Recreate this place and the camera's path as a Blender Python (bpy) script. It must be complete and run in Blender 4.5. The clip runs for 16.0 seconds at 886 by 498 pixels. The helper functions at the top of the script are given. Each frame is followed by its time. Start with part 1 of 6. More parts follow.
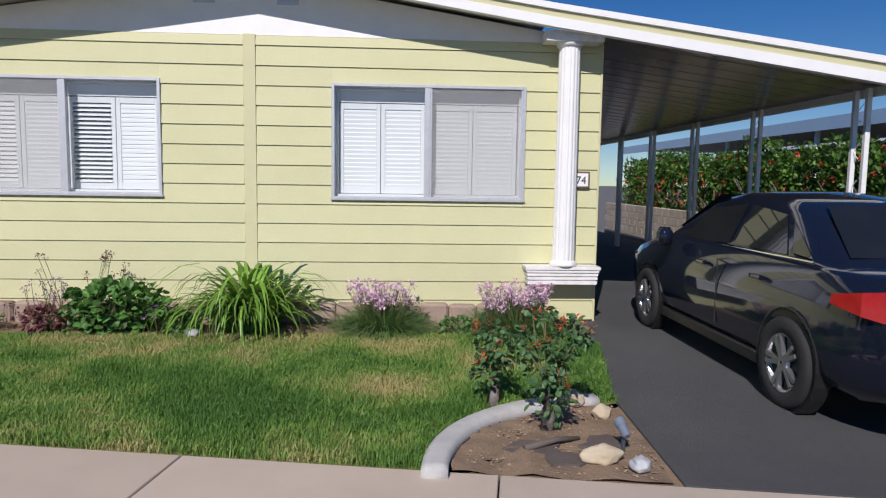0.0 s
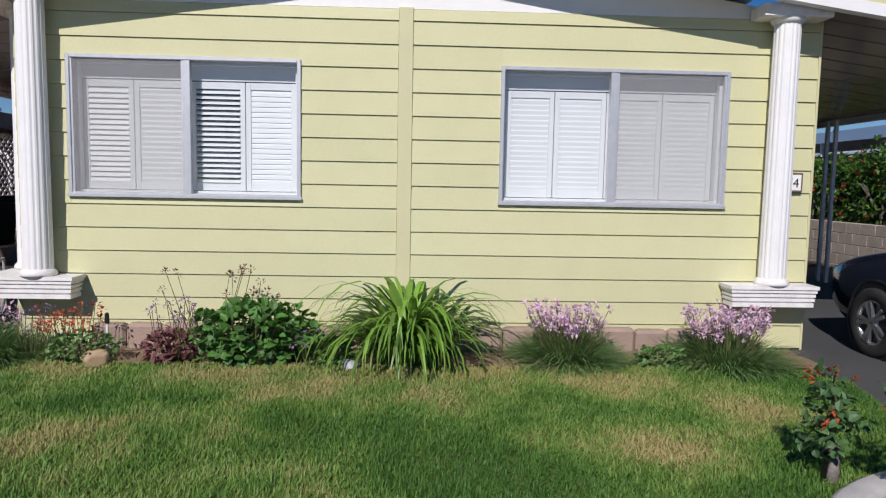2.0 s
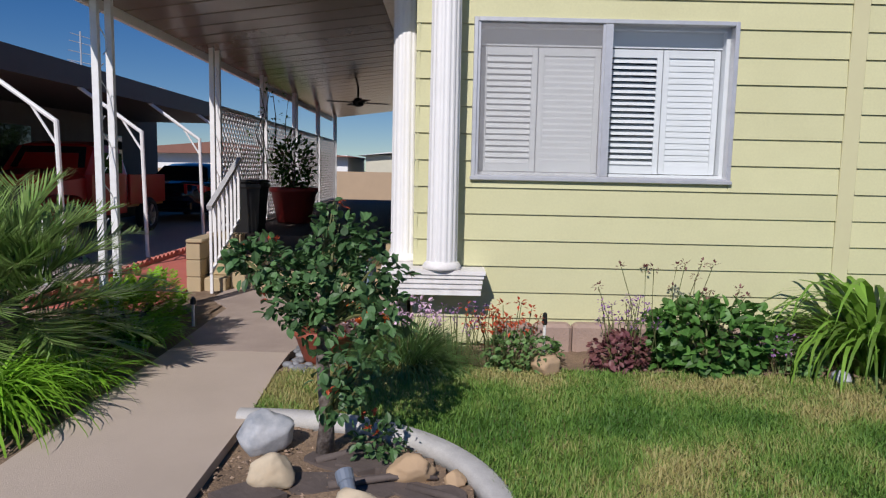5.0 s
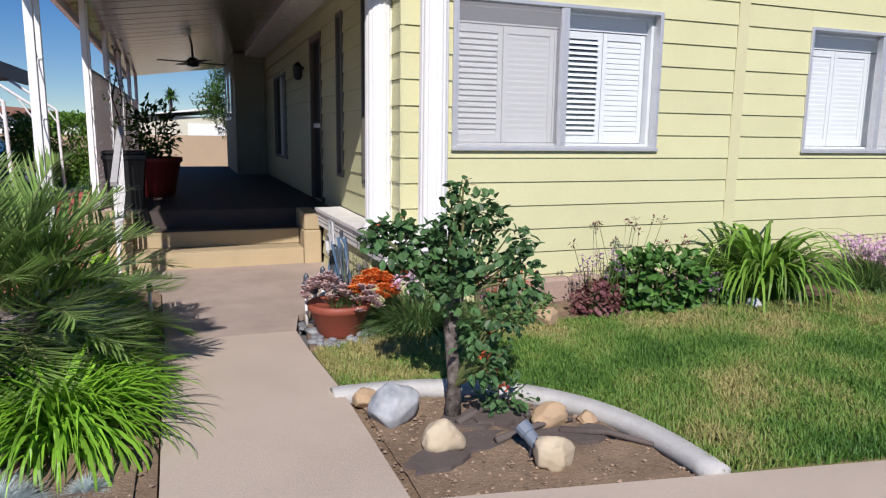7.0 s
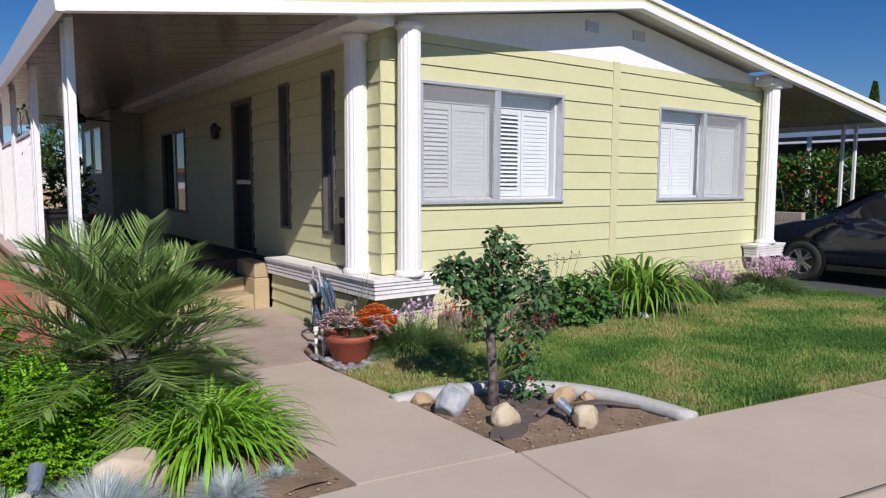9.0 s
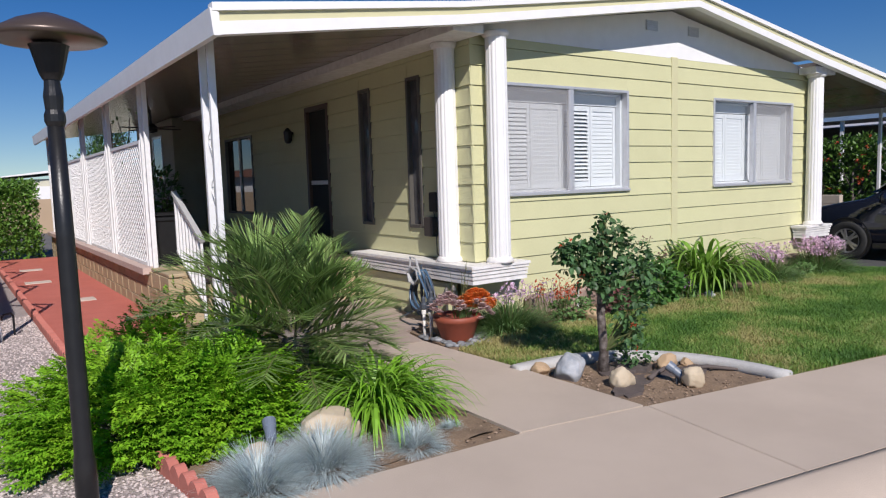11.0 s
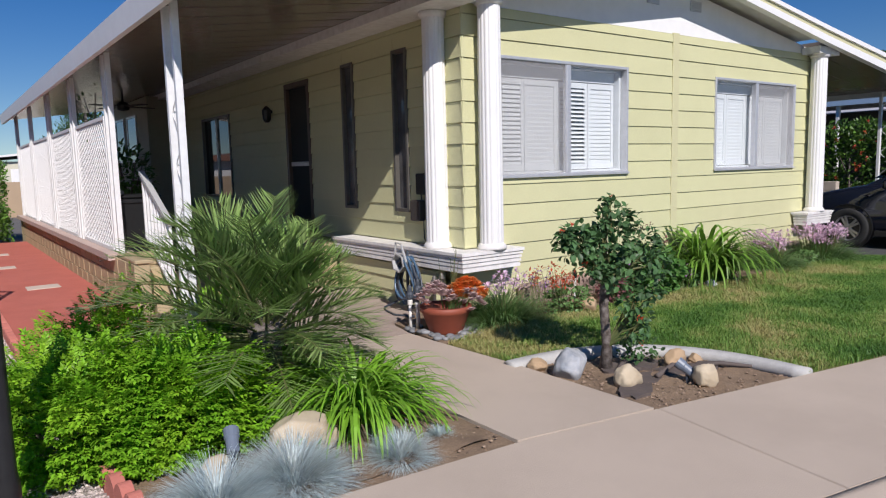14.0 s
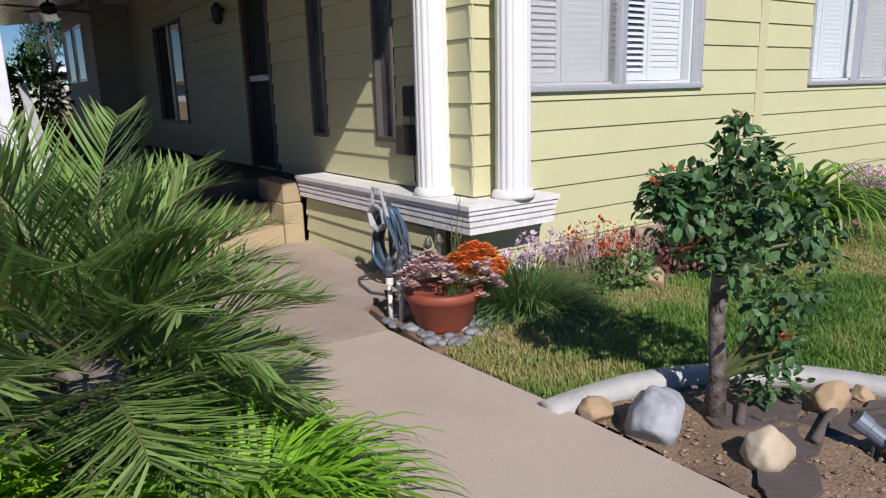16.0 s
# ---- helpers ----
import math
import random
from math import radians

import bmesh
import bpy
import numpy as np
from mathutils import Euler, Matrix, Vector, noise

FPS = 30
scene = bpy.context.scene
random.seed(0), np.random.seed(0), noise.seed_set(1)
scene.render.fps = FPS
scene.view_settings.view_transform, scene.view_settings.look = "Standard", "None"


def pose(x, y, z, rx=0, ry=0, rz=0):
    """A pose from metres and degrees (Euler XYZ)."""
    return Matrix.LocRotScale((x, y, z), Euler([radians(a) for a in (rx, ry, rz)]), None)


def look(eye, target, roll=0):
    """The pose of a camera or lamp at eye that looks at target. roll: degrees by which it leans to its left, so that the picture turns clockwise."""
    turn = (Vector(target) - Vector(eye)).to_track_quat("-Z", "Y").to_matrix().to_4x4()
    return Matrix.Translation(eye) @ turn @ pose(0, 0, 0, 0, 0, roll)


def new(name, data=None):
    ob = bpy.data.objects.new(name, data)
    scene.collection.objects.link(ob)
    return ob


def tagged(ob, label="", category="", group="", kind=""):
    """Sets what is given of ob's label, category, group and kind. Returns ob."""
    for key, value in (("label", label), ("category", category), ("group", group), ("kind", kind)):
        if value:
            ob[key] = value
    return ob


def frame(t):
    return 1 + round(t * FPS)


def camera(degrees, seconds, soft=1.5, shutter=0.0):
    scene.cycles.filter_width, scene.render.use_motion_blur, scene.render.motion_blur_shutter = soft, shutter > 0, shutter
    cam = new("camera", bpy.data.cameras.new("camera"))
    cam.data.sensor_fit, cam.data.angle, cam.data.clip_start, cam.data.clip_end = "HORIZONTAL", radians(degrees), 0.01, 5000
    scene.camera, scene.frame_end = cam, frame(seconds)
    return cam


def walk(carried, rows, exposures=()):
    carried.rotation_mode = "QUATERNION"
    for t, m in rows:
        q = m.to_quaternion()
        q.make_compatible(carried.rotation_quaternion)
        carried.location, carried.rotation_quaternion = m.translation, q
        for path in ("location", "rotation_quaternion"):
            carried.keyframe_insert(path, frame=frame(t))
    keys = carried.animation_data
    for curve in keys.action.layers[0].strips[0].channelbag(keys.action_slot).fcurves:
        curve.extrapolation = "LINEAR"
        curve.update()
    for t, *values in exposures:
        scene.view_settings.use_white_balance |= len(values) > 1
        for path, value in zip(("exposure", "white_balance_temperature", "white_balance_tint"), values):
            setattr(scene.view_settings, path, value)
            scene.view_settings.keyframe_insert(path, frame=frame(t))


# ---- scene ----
cam = camera(65.8, 16.0, soft=1.2)
METRES, EYE, TILT, LEAN, TURN = 12.7, 1.716, 0.0, 0.0, -3.4
ROWS = [
    (0.0, 0.0, 0.0, 0.0, 0.08, -5.67, -0.84),
    (0.5, -0.0294, 0.0258, -0.002, 1.08, -6.25, -1.26),
    (1.0, -0.0564, 0.0541, -0.003, 3.36, -6.78, -0.58),
    (1.5, -0.0888, 0.0716, -0.0031, 2.95, -6.36, -1.41),
    (2.0, -0.1249, 0.089, -0.0035, 0.95, -5.37, -1.09),
    (7.0, -0.5237, 0.1331, -0.0058, -16.96, -9.54, -0.75),
    (7.5, -0.5557, 0.118, -0.0029, -23.43, -8.31, -0.33),
    (8.0, -0.5896, 0.1059, -0.0029, -27.86, -7.01, -1.12),
    (8.5, -0.6267, 0.1005, -0.0005, -31.62, -6.42, 0.07),
    (9.0, -0.6612, 0.094, 0.0006, -32.5, -5.5, -0.17),
    (9.5, -0.695, 0.0934, 0.0012, -34.41, -3.58, 1.0),
    (10.0, -0.7192, 0.0873, 0.0009, -31.3, -4.19, 1.95),
    (12.5, -0.7449, 0.0896, -0.0017, -32.65, -7.21, 1.56),
    (13.0, -0.7458, 0.0925, -0.0016, -32.12, -5.54, 1.1),
    (13.5, -0.7401, 0.1002, -0.0037, -31.72, -6.14, 1.6),
    (14.0, -0.7199, 0.1201, -0.0053, -32.68, -6.89, 1.38),
    (14.5, -0.7014, 0.1524, -0.009, -34.47, -8.61, 0.25),
    (15.0, -0.6746, 0.1863, -0.0139, -35.38, -8.74, 0.98),
    (15.5, -0.6505, 0.2261, -0.0157, -33.44, -10.07, 0.17),
    (16.0, -0.6242, 0.2588, -0.015, -31.92, -12.87, 1.49),
]
NEAR = [
    (2.5, (-2.165, 1.405, 1.637), (-2.072, 3.401, 1.557), 1.8),
    (3.0, (-2.699, 1.544, 1.624), (-2.783, 3.536, 1.464), 0.7),
    (3.5, (-3.174, 1.746, 1.57), (-3.375, 3.723, 1.347), 0.2),
    (4.0, (-3.721, 1.848, 1.582), (-3.85, 3.824, 1.308), -0.1),
    (4.5, (-4.233, 1.974, 1.572), (-4.308, 3.961, 1.357), 0.6),
]
EXPOSURES = [(0.0, -0.1, 6500, 15), (1.5, -0.12, 6500, 15), (2.5, -0.22, 6500, 15), (4.2, -0.32, 6500, 15), (7.0, 0.12, 6500, 15), (9.0, 0.03, 6500, 15), (12.5, 0.0, 6500, 15), (16.0, 0.0, 6500, 15)]
keyed = [(t, pose(0, 0, EYE, TILT, LEAN, TURN) @ pose(METRES * x, METRES * y, METRES * z, 90 + pitch, roll, yaw)) for t, x, y, z, yaw, pitch, roll in ROWS] + [(t, look(eye, target, roll)) for t, eye, target, roll in NEAR]
walk(cam, sorted(keyed, key=lambda r: r[0]), EXPOSURES)

# ---- light ----
SUN = Vector((-0.33, -1.0, 0.855)).normalized()
world = bpy.data.worlds.new("sky")
scene.world = world
world.use_nodes = True
wn = world.node_tree
sky = wn.nodes.new("ShaderNodeTexSky")
sky.sky_type = "NISHITA"
sky.sun_disc = False
sky.sun_elevation = math.asin(SUN.z)
sky.sun_rotation = math.atan2(SUN.x, SUN.y)
sky.air_density, sky.dust_density, sky.ozone_density = 1.0, 0.0, 3.0
wn.nodes["Background"].inputs["Strength"].default_value = 0.074
wco, lift = wn.nodes.new("ShaderNodeTexCoord"), wn.nodes.new("ShaderNodeVectorMath")
lift.inputs[1].default_value = (0, 0, 0.035)
wn.links.new(wco.outputs["Generated"], lift.inputs[0])
wn.links.new(lift.outputs[0], sky.inputs["Vector"])
tint = wn.nodes.new("ShaderNodeHueSaturation")
tint.inputs["Saturation"].default_value = 1.42
tint.inputs["Hue"].default_value = 0.512
wn.links.new(sky.outputs[0], tint.inputs["Color"])
wn.links.new(tint.outputs[0], wn.nodes["Background"].inputs["Color"])
sun = new("sun", bpy.data.lights.new("sun", "SUN"))
sun.data.energy, sun.data.angle, sun.data.color = 4.65, radians(0.5), (1.0, 0.97, 0.92)
sun.matrix_world = look(SUN * 30, (0, 0, 0))


# ---- materials ----
def mat(name, color, rough=0.7, metal=0.0, second=None, scale=6.0, mix=0.5, bump=0.0, bscale=80.0, spec=0.5, rand=0.0,
        grain=0.0, gscale=150.0, island=False, coat=0.0, transl=0.0, stretch=None):
    """Two-scale procedural surface: a base colour, patches of a second one, fine grain, relief."""
    m = bpy.data.materials.new(name)
    m.use_nodes = True
    nt = m.node_tree
    n, l = nt.nodes, nt.links
    b = n["Principled BSDF"]
    b.inputs["Roughness"].default_value, b.inputs["Metallic"].default_value = rough, metal
    b.inputs["Specular IOR Level"].default_value = spec
    b.inputs["Coat Weight"].default_value = coat
    geo = n.new("ShaderNodeTexCoord")
    src = geo.outputs["Object"]
    if stretch:
        mp = n.new("ShaderNodeMapping")
        mp.inputs["Scale"].default_value = stretch
        l.new(src, mp.inputs["Vector"])
        src = mp.outputs[0]
    rgb = n.new("ShaderNodeRGB")
    rgb.outputs[0].default_value = (*color, 1)
    out = rgb.outputs[0]
    if second:
        tx = n.new("ShaderNodeTexNoise")
        tx.inputs["Scale"].default_value, tx.inputs["Detail"].default_value = scale, 5
        tx.inputs["Roughness"].default_value = 0.62
        l.new(src, tx.inputs["Vector"])
        rp = n.new("ShaderNodeMapRange")
        rp.inputs[1].default_value, rp.inputs[2].default_value = 0.38, 0.66
        rp.inputs[4].default_value = mix
        l.new(tx.outputs[0], rp.inputs[0])
        mx = n.new("ShaderNodeMix")
        mx.data_type = "RGBA"
        mx.inputs[7].default_value = (*second, 1)
        l.new(rp.outputs[0], mx.inputs[0])
        l.new(out, mx.inputs[6])
        out = mx.outputs[2]
    if grain:
        tx = n.new("ShaderNodeTexNoise")
        tx.inputs["Scale"].default_value, tx.inputs["Detail"].default_value = gscale, 3
        l.new(src, tx.inputs["Vector"])
        rp = n.new("ShaderNodeMapRange")
        rp.inputs[1].default_value, rp.inputs[2].default_value = 0.25, 0.75
        rp.inputs[3].default_value, rp.inputs[4].default_value = 1 - grain, 1 + grain
        l.new(tx.outputs[0], rp.inputs[0])
        hs = n.new("ShaderNodeHueSaturation")
        l.new(rp.outputs[0], hs.inputs["Value"])
        l.new(out, hs.inputs["Color"])
        out = hs.outputs[0]
    if rand:
        hs = n.new("ShaderNodeHueSaturation")
        rp = n.new("ShaderNodeMapRange")
        rp.inputs[3].default_value, rp.inputs[4].default_value = 1 - rand, 1 + rand
        if island:
            l.new(n.new("ShaderNodeNewGeometry").outputs["Random Per Island"], rp.inputs[0])
        else:
            l.new(n.new("ShaderNodeObjectInfo").outputs["Random"], rp.inputs[0])
        l.new(rp.outputs[0], hs.inputs["Value"])
        l.new(out, hs.inputs["Color"])
        out = hs.outputs[0]
    l.new(out, b.inputs["Base Color"])
    if bump:
        tx = n.new("ShaderNodeTexNoise")
        tx.inputs["Scale"].default_value, tx.inputs["Detail"].default_value = bscale, 4
        l.new(src, tx.inputs["Vector"])
        bp = n.new("ShaderNodeBump")
        bp.inputs["Strength"].default_value, bp.inputs["Distance"].default_value = bump, 0.01
        l.new(tx.outputs[0], bp.inputs["Height"])
        l.new(bp.outputs[0], b.inputs["Normal"])
    if transl:
        tr = n.new("ShaderNodeBsdfTranslucent")
        l.new(out, tr.inputs["Color"])
        ms = n.new("ShaderNodeMixShader")
        ms.inputs[0].default_value = transl
        l.new(b.outputs[0], ms.inputs[1])
        l.new(tr.outputs[0], ms.inputs[2])
        l.new(ms.outputs[0], n["Material Output"].inputs["Surface"])
    return m


def leafmat(name, color, second, rand=0.35, rough=0.45, transl=0.3, scale=5.0):
    return mat(name, color, rough, second=second, scale=scale, mix=0.8, rand=rand, island=True, transl=transl, spec=0.4)


def glassmat(name, tint, rough=0.02):
    m = bpy.data.materials.new(name)
    m.use_nodes = True
    n, l = m.node_tree.nodes, m.node_tree.links
    n.clear()
    o = n.new("ShaderNodeOutputMaterial")
    tr, gl, mx, fr = (n.new("ShaderNode" + k) for k in ("BsdfTransparent", "BsdfGlossy", "MixShader", "Fresnel"))
    tr.inputs[0].default_value = (*tint, 1)
    gl.inputs["Roughness"].default_value = rough
    fr.inputs[0].default_value = 1.5
    l.new(fr.outputs[0], mx.inputs[0])
    l.new(tr.outputs[0], mx.inputs[1])
    l.new(gl.outputs[0], mx.inputs[2])
    l.new(mx.outputs[0], o.inputs[0])
    return m


YELLOW = mat("yellow_paint", (0.585, 0.57, 0.335), 0.6, second=(0.535, 0.52, 0.3), scale=2.5, mix=0.5, bump=0.15, bscale=160, grain=0.04, gscale=60, rand=0.03)
YTRIM = mat("yellow_trim_paint", (0.585, 0.555, 0.335), 0.6, second=(0.535, 0.5, 0.3), scale=3, bump=0.1)
WHITE = mat("white_paint", (0.82, 0.81, 0.8), 0.5, second=(0.72, 0.71, 0.7), scale=5, mix=0.4, bump=0.1, bscale=60)
WORN = mat("worn_white_paint", (0.82, 0.8, 0.78), 0.55, second=(0.6, 0.57, 0.54), scale=9, mix=0.6, bump=0.2, bscale=90)
ALU = mat("window_aluminium", (0.62, 0.62, 0.64), 0.4, 0.5, second=(0.5, 0.5, 0.52), scale=14)
SHUTTER = mat("shutter_white", (0.64, 0.66, 0.69), 0.45, second=(0.58, 0.6, 0.63), scale=4, mix=0.4)
SCREENMAT = mat("insect_screen", (0.30, 0.29, 0.29), 0.8)
sn = SCREENMAT.node_tree
smix, stra = sn.nodes.new("ShaderNodeMixShader"), sn.nodes.new("ShaderNodeBsdfTransparent")
smix.inputs[0].default_value = 0.5
sn.links.new(stra.outputs[0], smix.inputs[1])
sn.links.new(sn.nodes["Principled BSDF"].outputs[0], smix.inputs[2])
sn.links.new(smix.outputs[0], sn.nodes["Material Output"].inputs["Surface"])
GLASS = glassmat("window_glass", (0.93, 0.96, 0.96))
DARKGLASS = mat("dark_glass", (0.012, 0.014, 0.016), 0.03, spec=0.6, second=(0.02, 0.02, 0.022), scale=3)
# near black puts the darkness of an unlit room into the surface colour
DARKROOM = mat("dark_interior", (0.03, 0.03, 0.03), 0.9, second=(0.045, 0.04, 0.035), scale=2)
AWNING = mat("awning_metal", (0.25, 0.21, 0.17), 0.2, 0.2, second=(0.19, 0.16, 0.13), scale=1.5, mix=0.5, bump=0.06, bscale=12, stretch=(1, 0.2, 1))
ROOFING = mat("roof_coating", (0.7, 0.68, 0.64), 0.7, second=(0.55, 0.52, 0.48), scale=3, bump=0.2)
IRON = mat("white_iron", (0.8, 0.8, 0.8), 0.4, second=(0.6, 0.58, 0.55), scale=12, mix=0.35)
CONCRETE = mat("concrete", (0.505, 0.415, 0.335), 0.85, second=(0.43, 0.35, 0.28), scale=1.6, mix=0.6, bump=0.3, bscale=220, grain=0.08, gscale=260, rand=0.05)
LANDING = mat("stained_concrete", (0.42, 0.335, 0.28), 0.85, second=(0.30, 0.235, 0.195), scale=2.2, mix=0.7, bump=0.3, bscale=220, grain=0.1, gscale=200)
CURBCON = mat("curb_concrete", (0.5, 0.49, 0.47), 0.85, second=(0.36, 0.35, 0.34), scale=7, mix=0.6, bump=0.35, bscale=150, grain=0.1)
ASPHALT = mat("asphalt", (0.06, 0.06, 0.063), 0.8, second=(0.085, 0.084, 0.084), scale=1.2, mix=0.7, bump=0.5, bscale=260, grain=0.3, gscale=320)
STREET = mat("street_asphalt", (0.13, 0.125, 0.12), 0.88, second=(0.17, 0.165, 0.155), scale=1.2, mix=0.6, bump=0.5, bscale=240, grain=0.25, gscale=300)
SOIL = mat("soil", (0.26, 0.18, 0.115), 0.95, second=(0.15, 0.10, 0.065), scale=5, mix=0.8, bump=0.9, bscale=60, grain=0.3, gscale=120)
LAWNSOIL = mat("lawn_base", (0.10, 0.13, 0.035), 0.95, second=(0.22, 0.19, 0.08), scale=1.6, mix=0.9, bump=0.9, bscale=60, grain=0.3, gscale=120)
REDCON = mat("red_painted_concrete", (0.52, 0.15, 0.11), 0.75, second=(0.44, 0.12, 0.085), scale=3, mix=0.6, bump=0.25, bscale=180, grain=0.06)
BLOCKTAN = mat("tan_block", (0.45, 0.35, 0.21), 0.85, second=(0.38, 0.3, 0.18), scale=4, mix=0.5, bump=0.35, bscale=120, rand=0.06)
CAPSTONE = mat("sill_concrete", (0.55, 0.42, 0.36), 0.85, second=(0.45, 0.34, 0.3), scale=4, bump=0.3)
CARPET = mat("porch_carpet", (0.075, 0.055, 0.046), 0.7, second=(0.05, 0.04, 0.036), scale=1.5, bump=0.5, bscale=300)
GREYBLOCK = mat("grey_block", (0.50, 0.43, 0.36), 0.9, second=(0.33, 0.29, 0.26), scale=4, bump=0.5, bscale=90, rand=0.08)
BLACKPAINT = mat("black_paint", (0.012, 0.012, 0.013), 0.35, second=(0.02, 0.02, 0.02), scale=20, bump=0.1)
TERRACOTTA = mat("terracotta", (0.29, 0.072, 0.04), 0.6, second=(0.23, 0.055, 0.032), scale=6, bump=0.15)


# ---- mesh building ----
class Geo:
    """Vertices and faces gathered for one mesh."""

    def __init__(self):
        self.v, self.f, self.smooth = [], [], False

    def add(self, vs, fs):
        k = len(self.v)
        self.v.extend(tuple(p) for p in vs)
        self.f.extend(tuple(k + i for i in f) for f in fs)
        return self

    def box(self, x0, x1, y0, y1, z0, z1, ch=0.0):
        """A box; ch cuts its upright and level edges by so much."""
        if ch <= 0:
            vs = [(x, y, z) for z in (z0, z1) for x, y in ((x0, y0), (x1, y0), (x1, y1), (x0, y1))]
            return self.add(vs, [(3, 2, 1, 0), (4, 5, 6, 7), (0, 1, 5, 4), (1, 2, 6, 5), (2, 3, 7, 6), (3, 0, 4, 7)])

        def ring(z, i):
            a, b, c, d = x0 + i, x1 - i, y0 + i, y1 - i
            return [(a + ch, c, z), (b - ch, c, z), (b, c + ch, z), (b, d - ch, z), (b - ch, d, z), (a + ch, d, z), (a, d - ch, z), (a, c + ch, z)]
        rows = [ring(z0, ch), ring(z0 + ch, 0), ring(z1 - ch, 0), ring(z1, ch)]
        return self.loft(rows, True)

    def loft(self, rows, caps=False, closed=True):
        n = len(rows[0])
        fs = []
        for r in range(len(rows) - 1):
            for i in range(n if closed else n - 1):
                j = (i + 1) % n
                fs.append((r * n + i, r * n + j, (r + 1) * n + j, (r + 1) * n + i))
        if caps:
            fs.append(tuple(range(n - 1, -1, -1)))
            fs.append(tuple((len(rows) - 1) * n + i for i in range(n)))
        return self.add([p for r in rows for p in r], fs)

    def lathe(self, x, y, prof, n=20, wob=None):
        rows = []
        for r, z in prof:
            rows.append([(x + r * (wob(a) if wob else 1) * math.cos(a), y + r * (wob(a) if wob else 1) * math.sin(a), z) for a in (2 * math.pi * i / n for i in range(n))])
        return self.loft(rows, True)

    def tube(self, pts, rad, n=6):
        pts = [Vector(p) for p in pts]
        rows = []
        for i, p in enumerate(pts):
            d = (pts[min(i + 1, len(pts) - 1)] - pts[max(i - 1, 0)]).normalized()
            a = d.cross(Vector((0, 0, 1)) if abs(d.z) < 0.95 else Vector((1, 0, 0))).normalized()
            b = d.cross(a)
            r = rad[i] if isinstance(rad, (list, tuple)) else rad
            rows.append([p + r * (a * math.cos(t) + b * math.sin(t)) for t in (2 * math.pi * k / n for k in range(n))])
        return self.loft(rows, True)

    def bar(self, p, q, w, h):
        """A square bar from p to q."""
        p, q = Vector(p), Vector(q)
        d = (q - p).normalized()
        a = d.cross(Vector((0, 0, 1)) if abs(d.z) < 0.98 else Vector((0, 1, 0))).normalized() * w / 2
        b = d.cross(a).normalized() * h / 2
        return self.loft([[e - a - b, e + a - b, e + a + b, e - a + b] for e in (p, q)], True)

    def poly(self, pts, z0, z1):
        """A prism over a plan outline."""
        n = len(pts)
        vs = [(x, y, z0) for x, y in pts] + [(x, y, z1) for x, y in pts]
        return self.add(vs, [tuple(range(n - 1, -1, -1)), tuple(range(n, 2 * n))] + [(i, (i + 1) % n, n + (i + 1) % n, n + i) for i in range(n)])

    def mesh(self, name):
        me = bpy.data.meshes.new(name)
        me.from_pydata(self.v, [], self.f)
        if self.smooth:
            me.shade_smooth()
        return me


def thing(name, at, label="", category="", group="", kind=""):
    e = new(name)
    e.location = at
    e.empty_display_size = 0.1
    return tagged(e, label, category, group, kind)


def origin(ob):
    m = Matrix.Translation(ob.location)
    while ob.parent:
        ob = ob.parent
        if ob.type == "EMPTY":
            m = Matrix.Translation(ob.location)
    return m


def part(name, geo, material, parent=None, label="", smooth=False):
    """One mesh from geo, in world metres, under a thing or a part."""
    geo.smooth = smooth
    me = geo.mesh(name)
    ob = new(name, me)
    me.materials.append(material)
    if parent:
        ob.parent = parent
        root = parent
        while root.parent:
            root = root.parent
        ob.matrix_parent_inverse = (Matrix.Translation(root.location) if root.type == "EMPTY" and root == parent else Matrix.Identity(4)).inverted()
        if root != parent:
            ob.matrix_parent_inverse = Matrix.Identity(4)
    if label:
        ob["label"] = label
    if name in ("foliage", "stem_growth", "branchwork", "young_growth", "stalk_growth", "bloom", "blossom", "crown", "pink_rosette", "orange_rosette", "green_leaf"):
        ob["kind"] = "stuff"
    return ob


def structure(name, geo, material, label, category, smooth=False):
    return tagged(part(name, geo, material, smooth=smooth), label, category, kind="structure")


def lone(name, geo, material, label, category, group="", smooth=False, kind=""):
    """A thing that is a single mesh."""
    return tagged(part(name, geo, material, smooth=smooth), label, category, group, kind)


rng = random.Random(5)
R = rng.uniform

# ---- plan ----
G = 0.20          # yard level; the street lies at 0
FRONT = 7.36      # front wall
SIDE = -4.93      # porch side wall
EAST = 2.10       # carport side wall
BACK = 20.6
ROAD = Vector((0.985, -0.1713, 0)), Vector((0.1713, 0.985, 0))
TIP = Vector((-5.74, 4.49, 0))


def road(u, v, z=0.0):
    """A place by the way along the pavement's back edge and the way away from the street."""
    p = TIP + ROAD[0] * u + ROAD[1] * v
    return (p.x, p.y, z)


def edge(x):
    return 4.49 - 0.174 * (x + 5.74) if x > -6.6 else 4.64 - 0.064 * (x + 6.6)


def porch_x(y):
    return -7.5 - 0.01 * (y - 8)


# ---- ground ----
g = Geo()
for v0, z0, v1, z1 in ((-400, 0.0, -1.62, 0.0), (-1.62, 0.0, -1.50, 0.035), (-1.50, 0.035, -1.30, 0.15), (-1.30, 0.15, 0.0, 0.14), (0.0, 0.14, 420, 0.14)):
    g.add([road(-400, v0, z0), road(400, v0, z0), road(400, v1, z1), road(-400, v1, z1)], [(0, 1, 2, 3)])
structure("ground", g, STREET, "grey ground sheet with the street and raised yard", "ground")

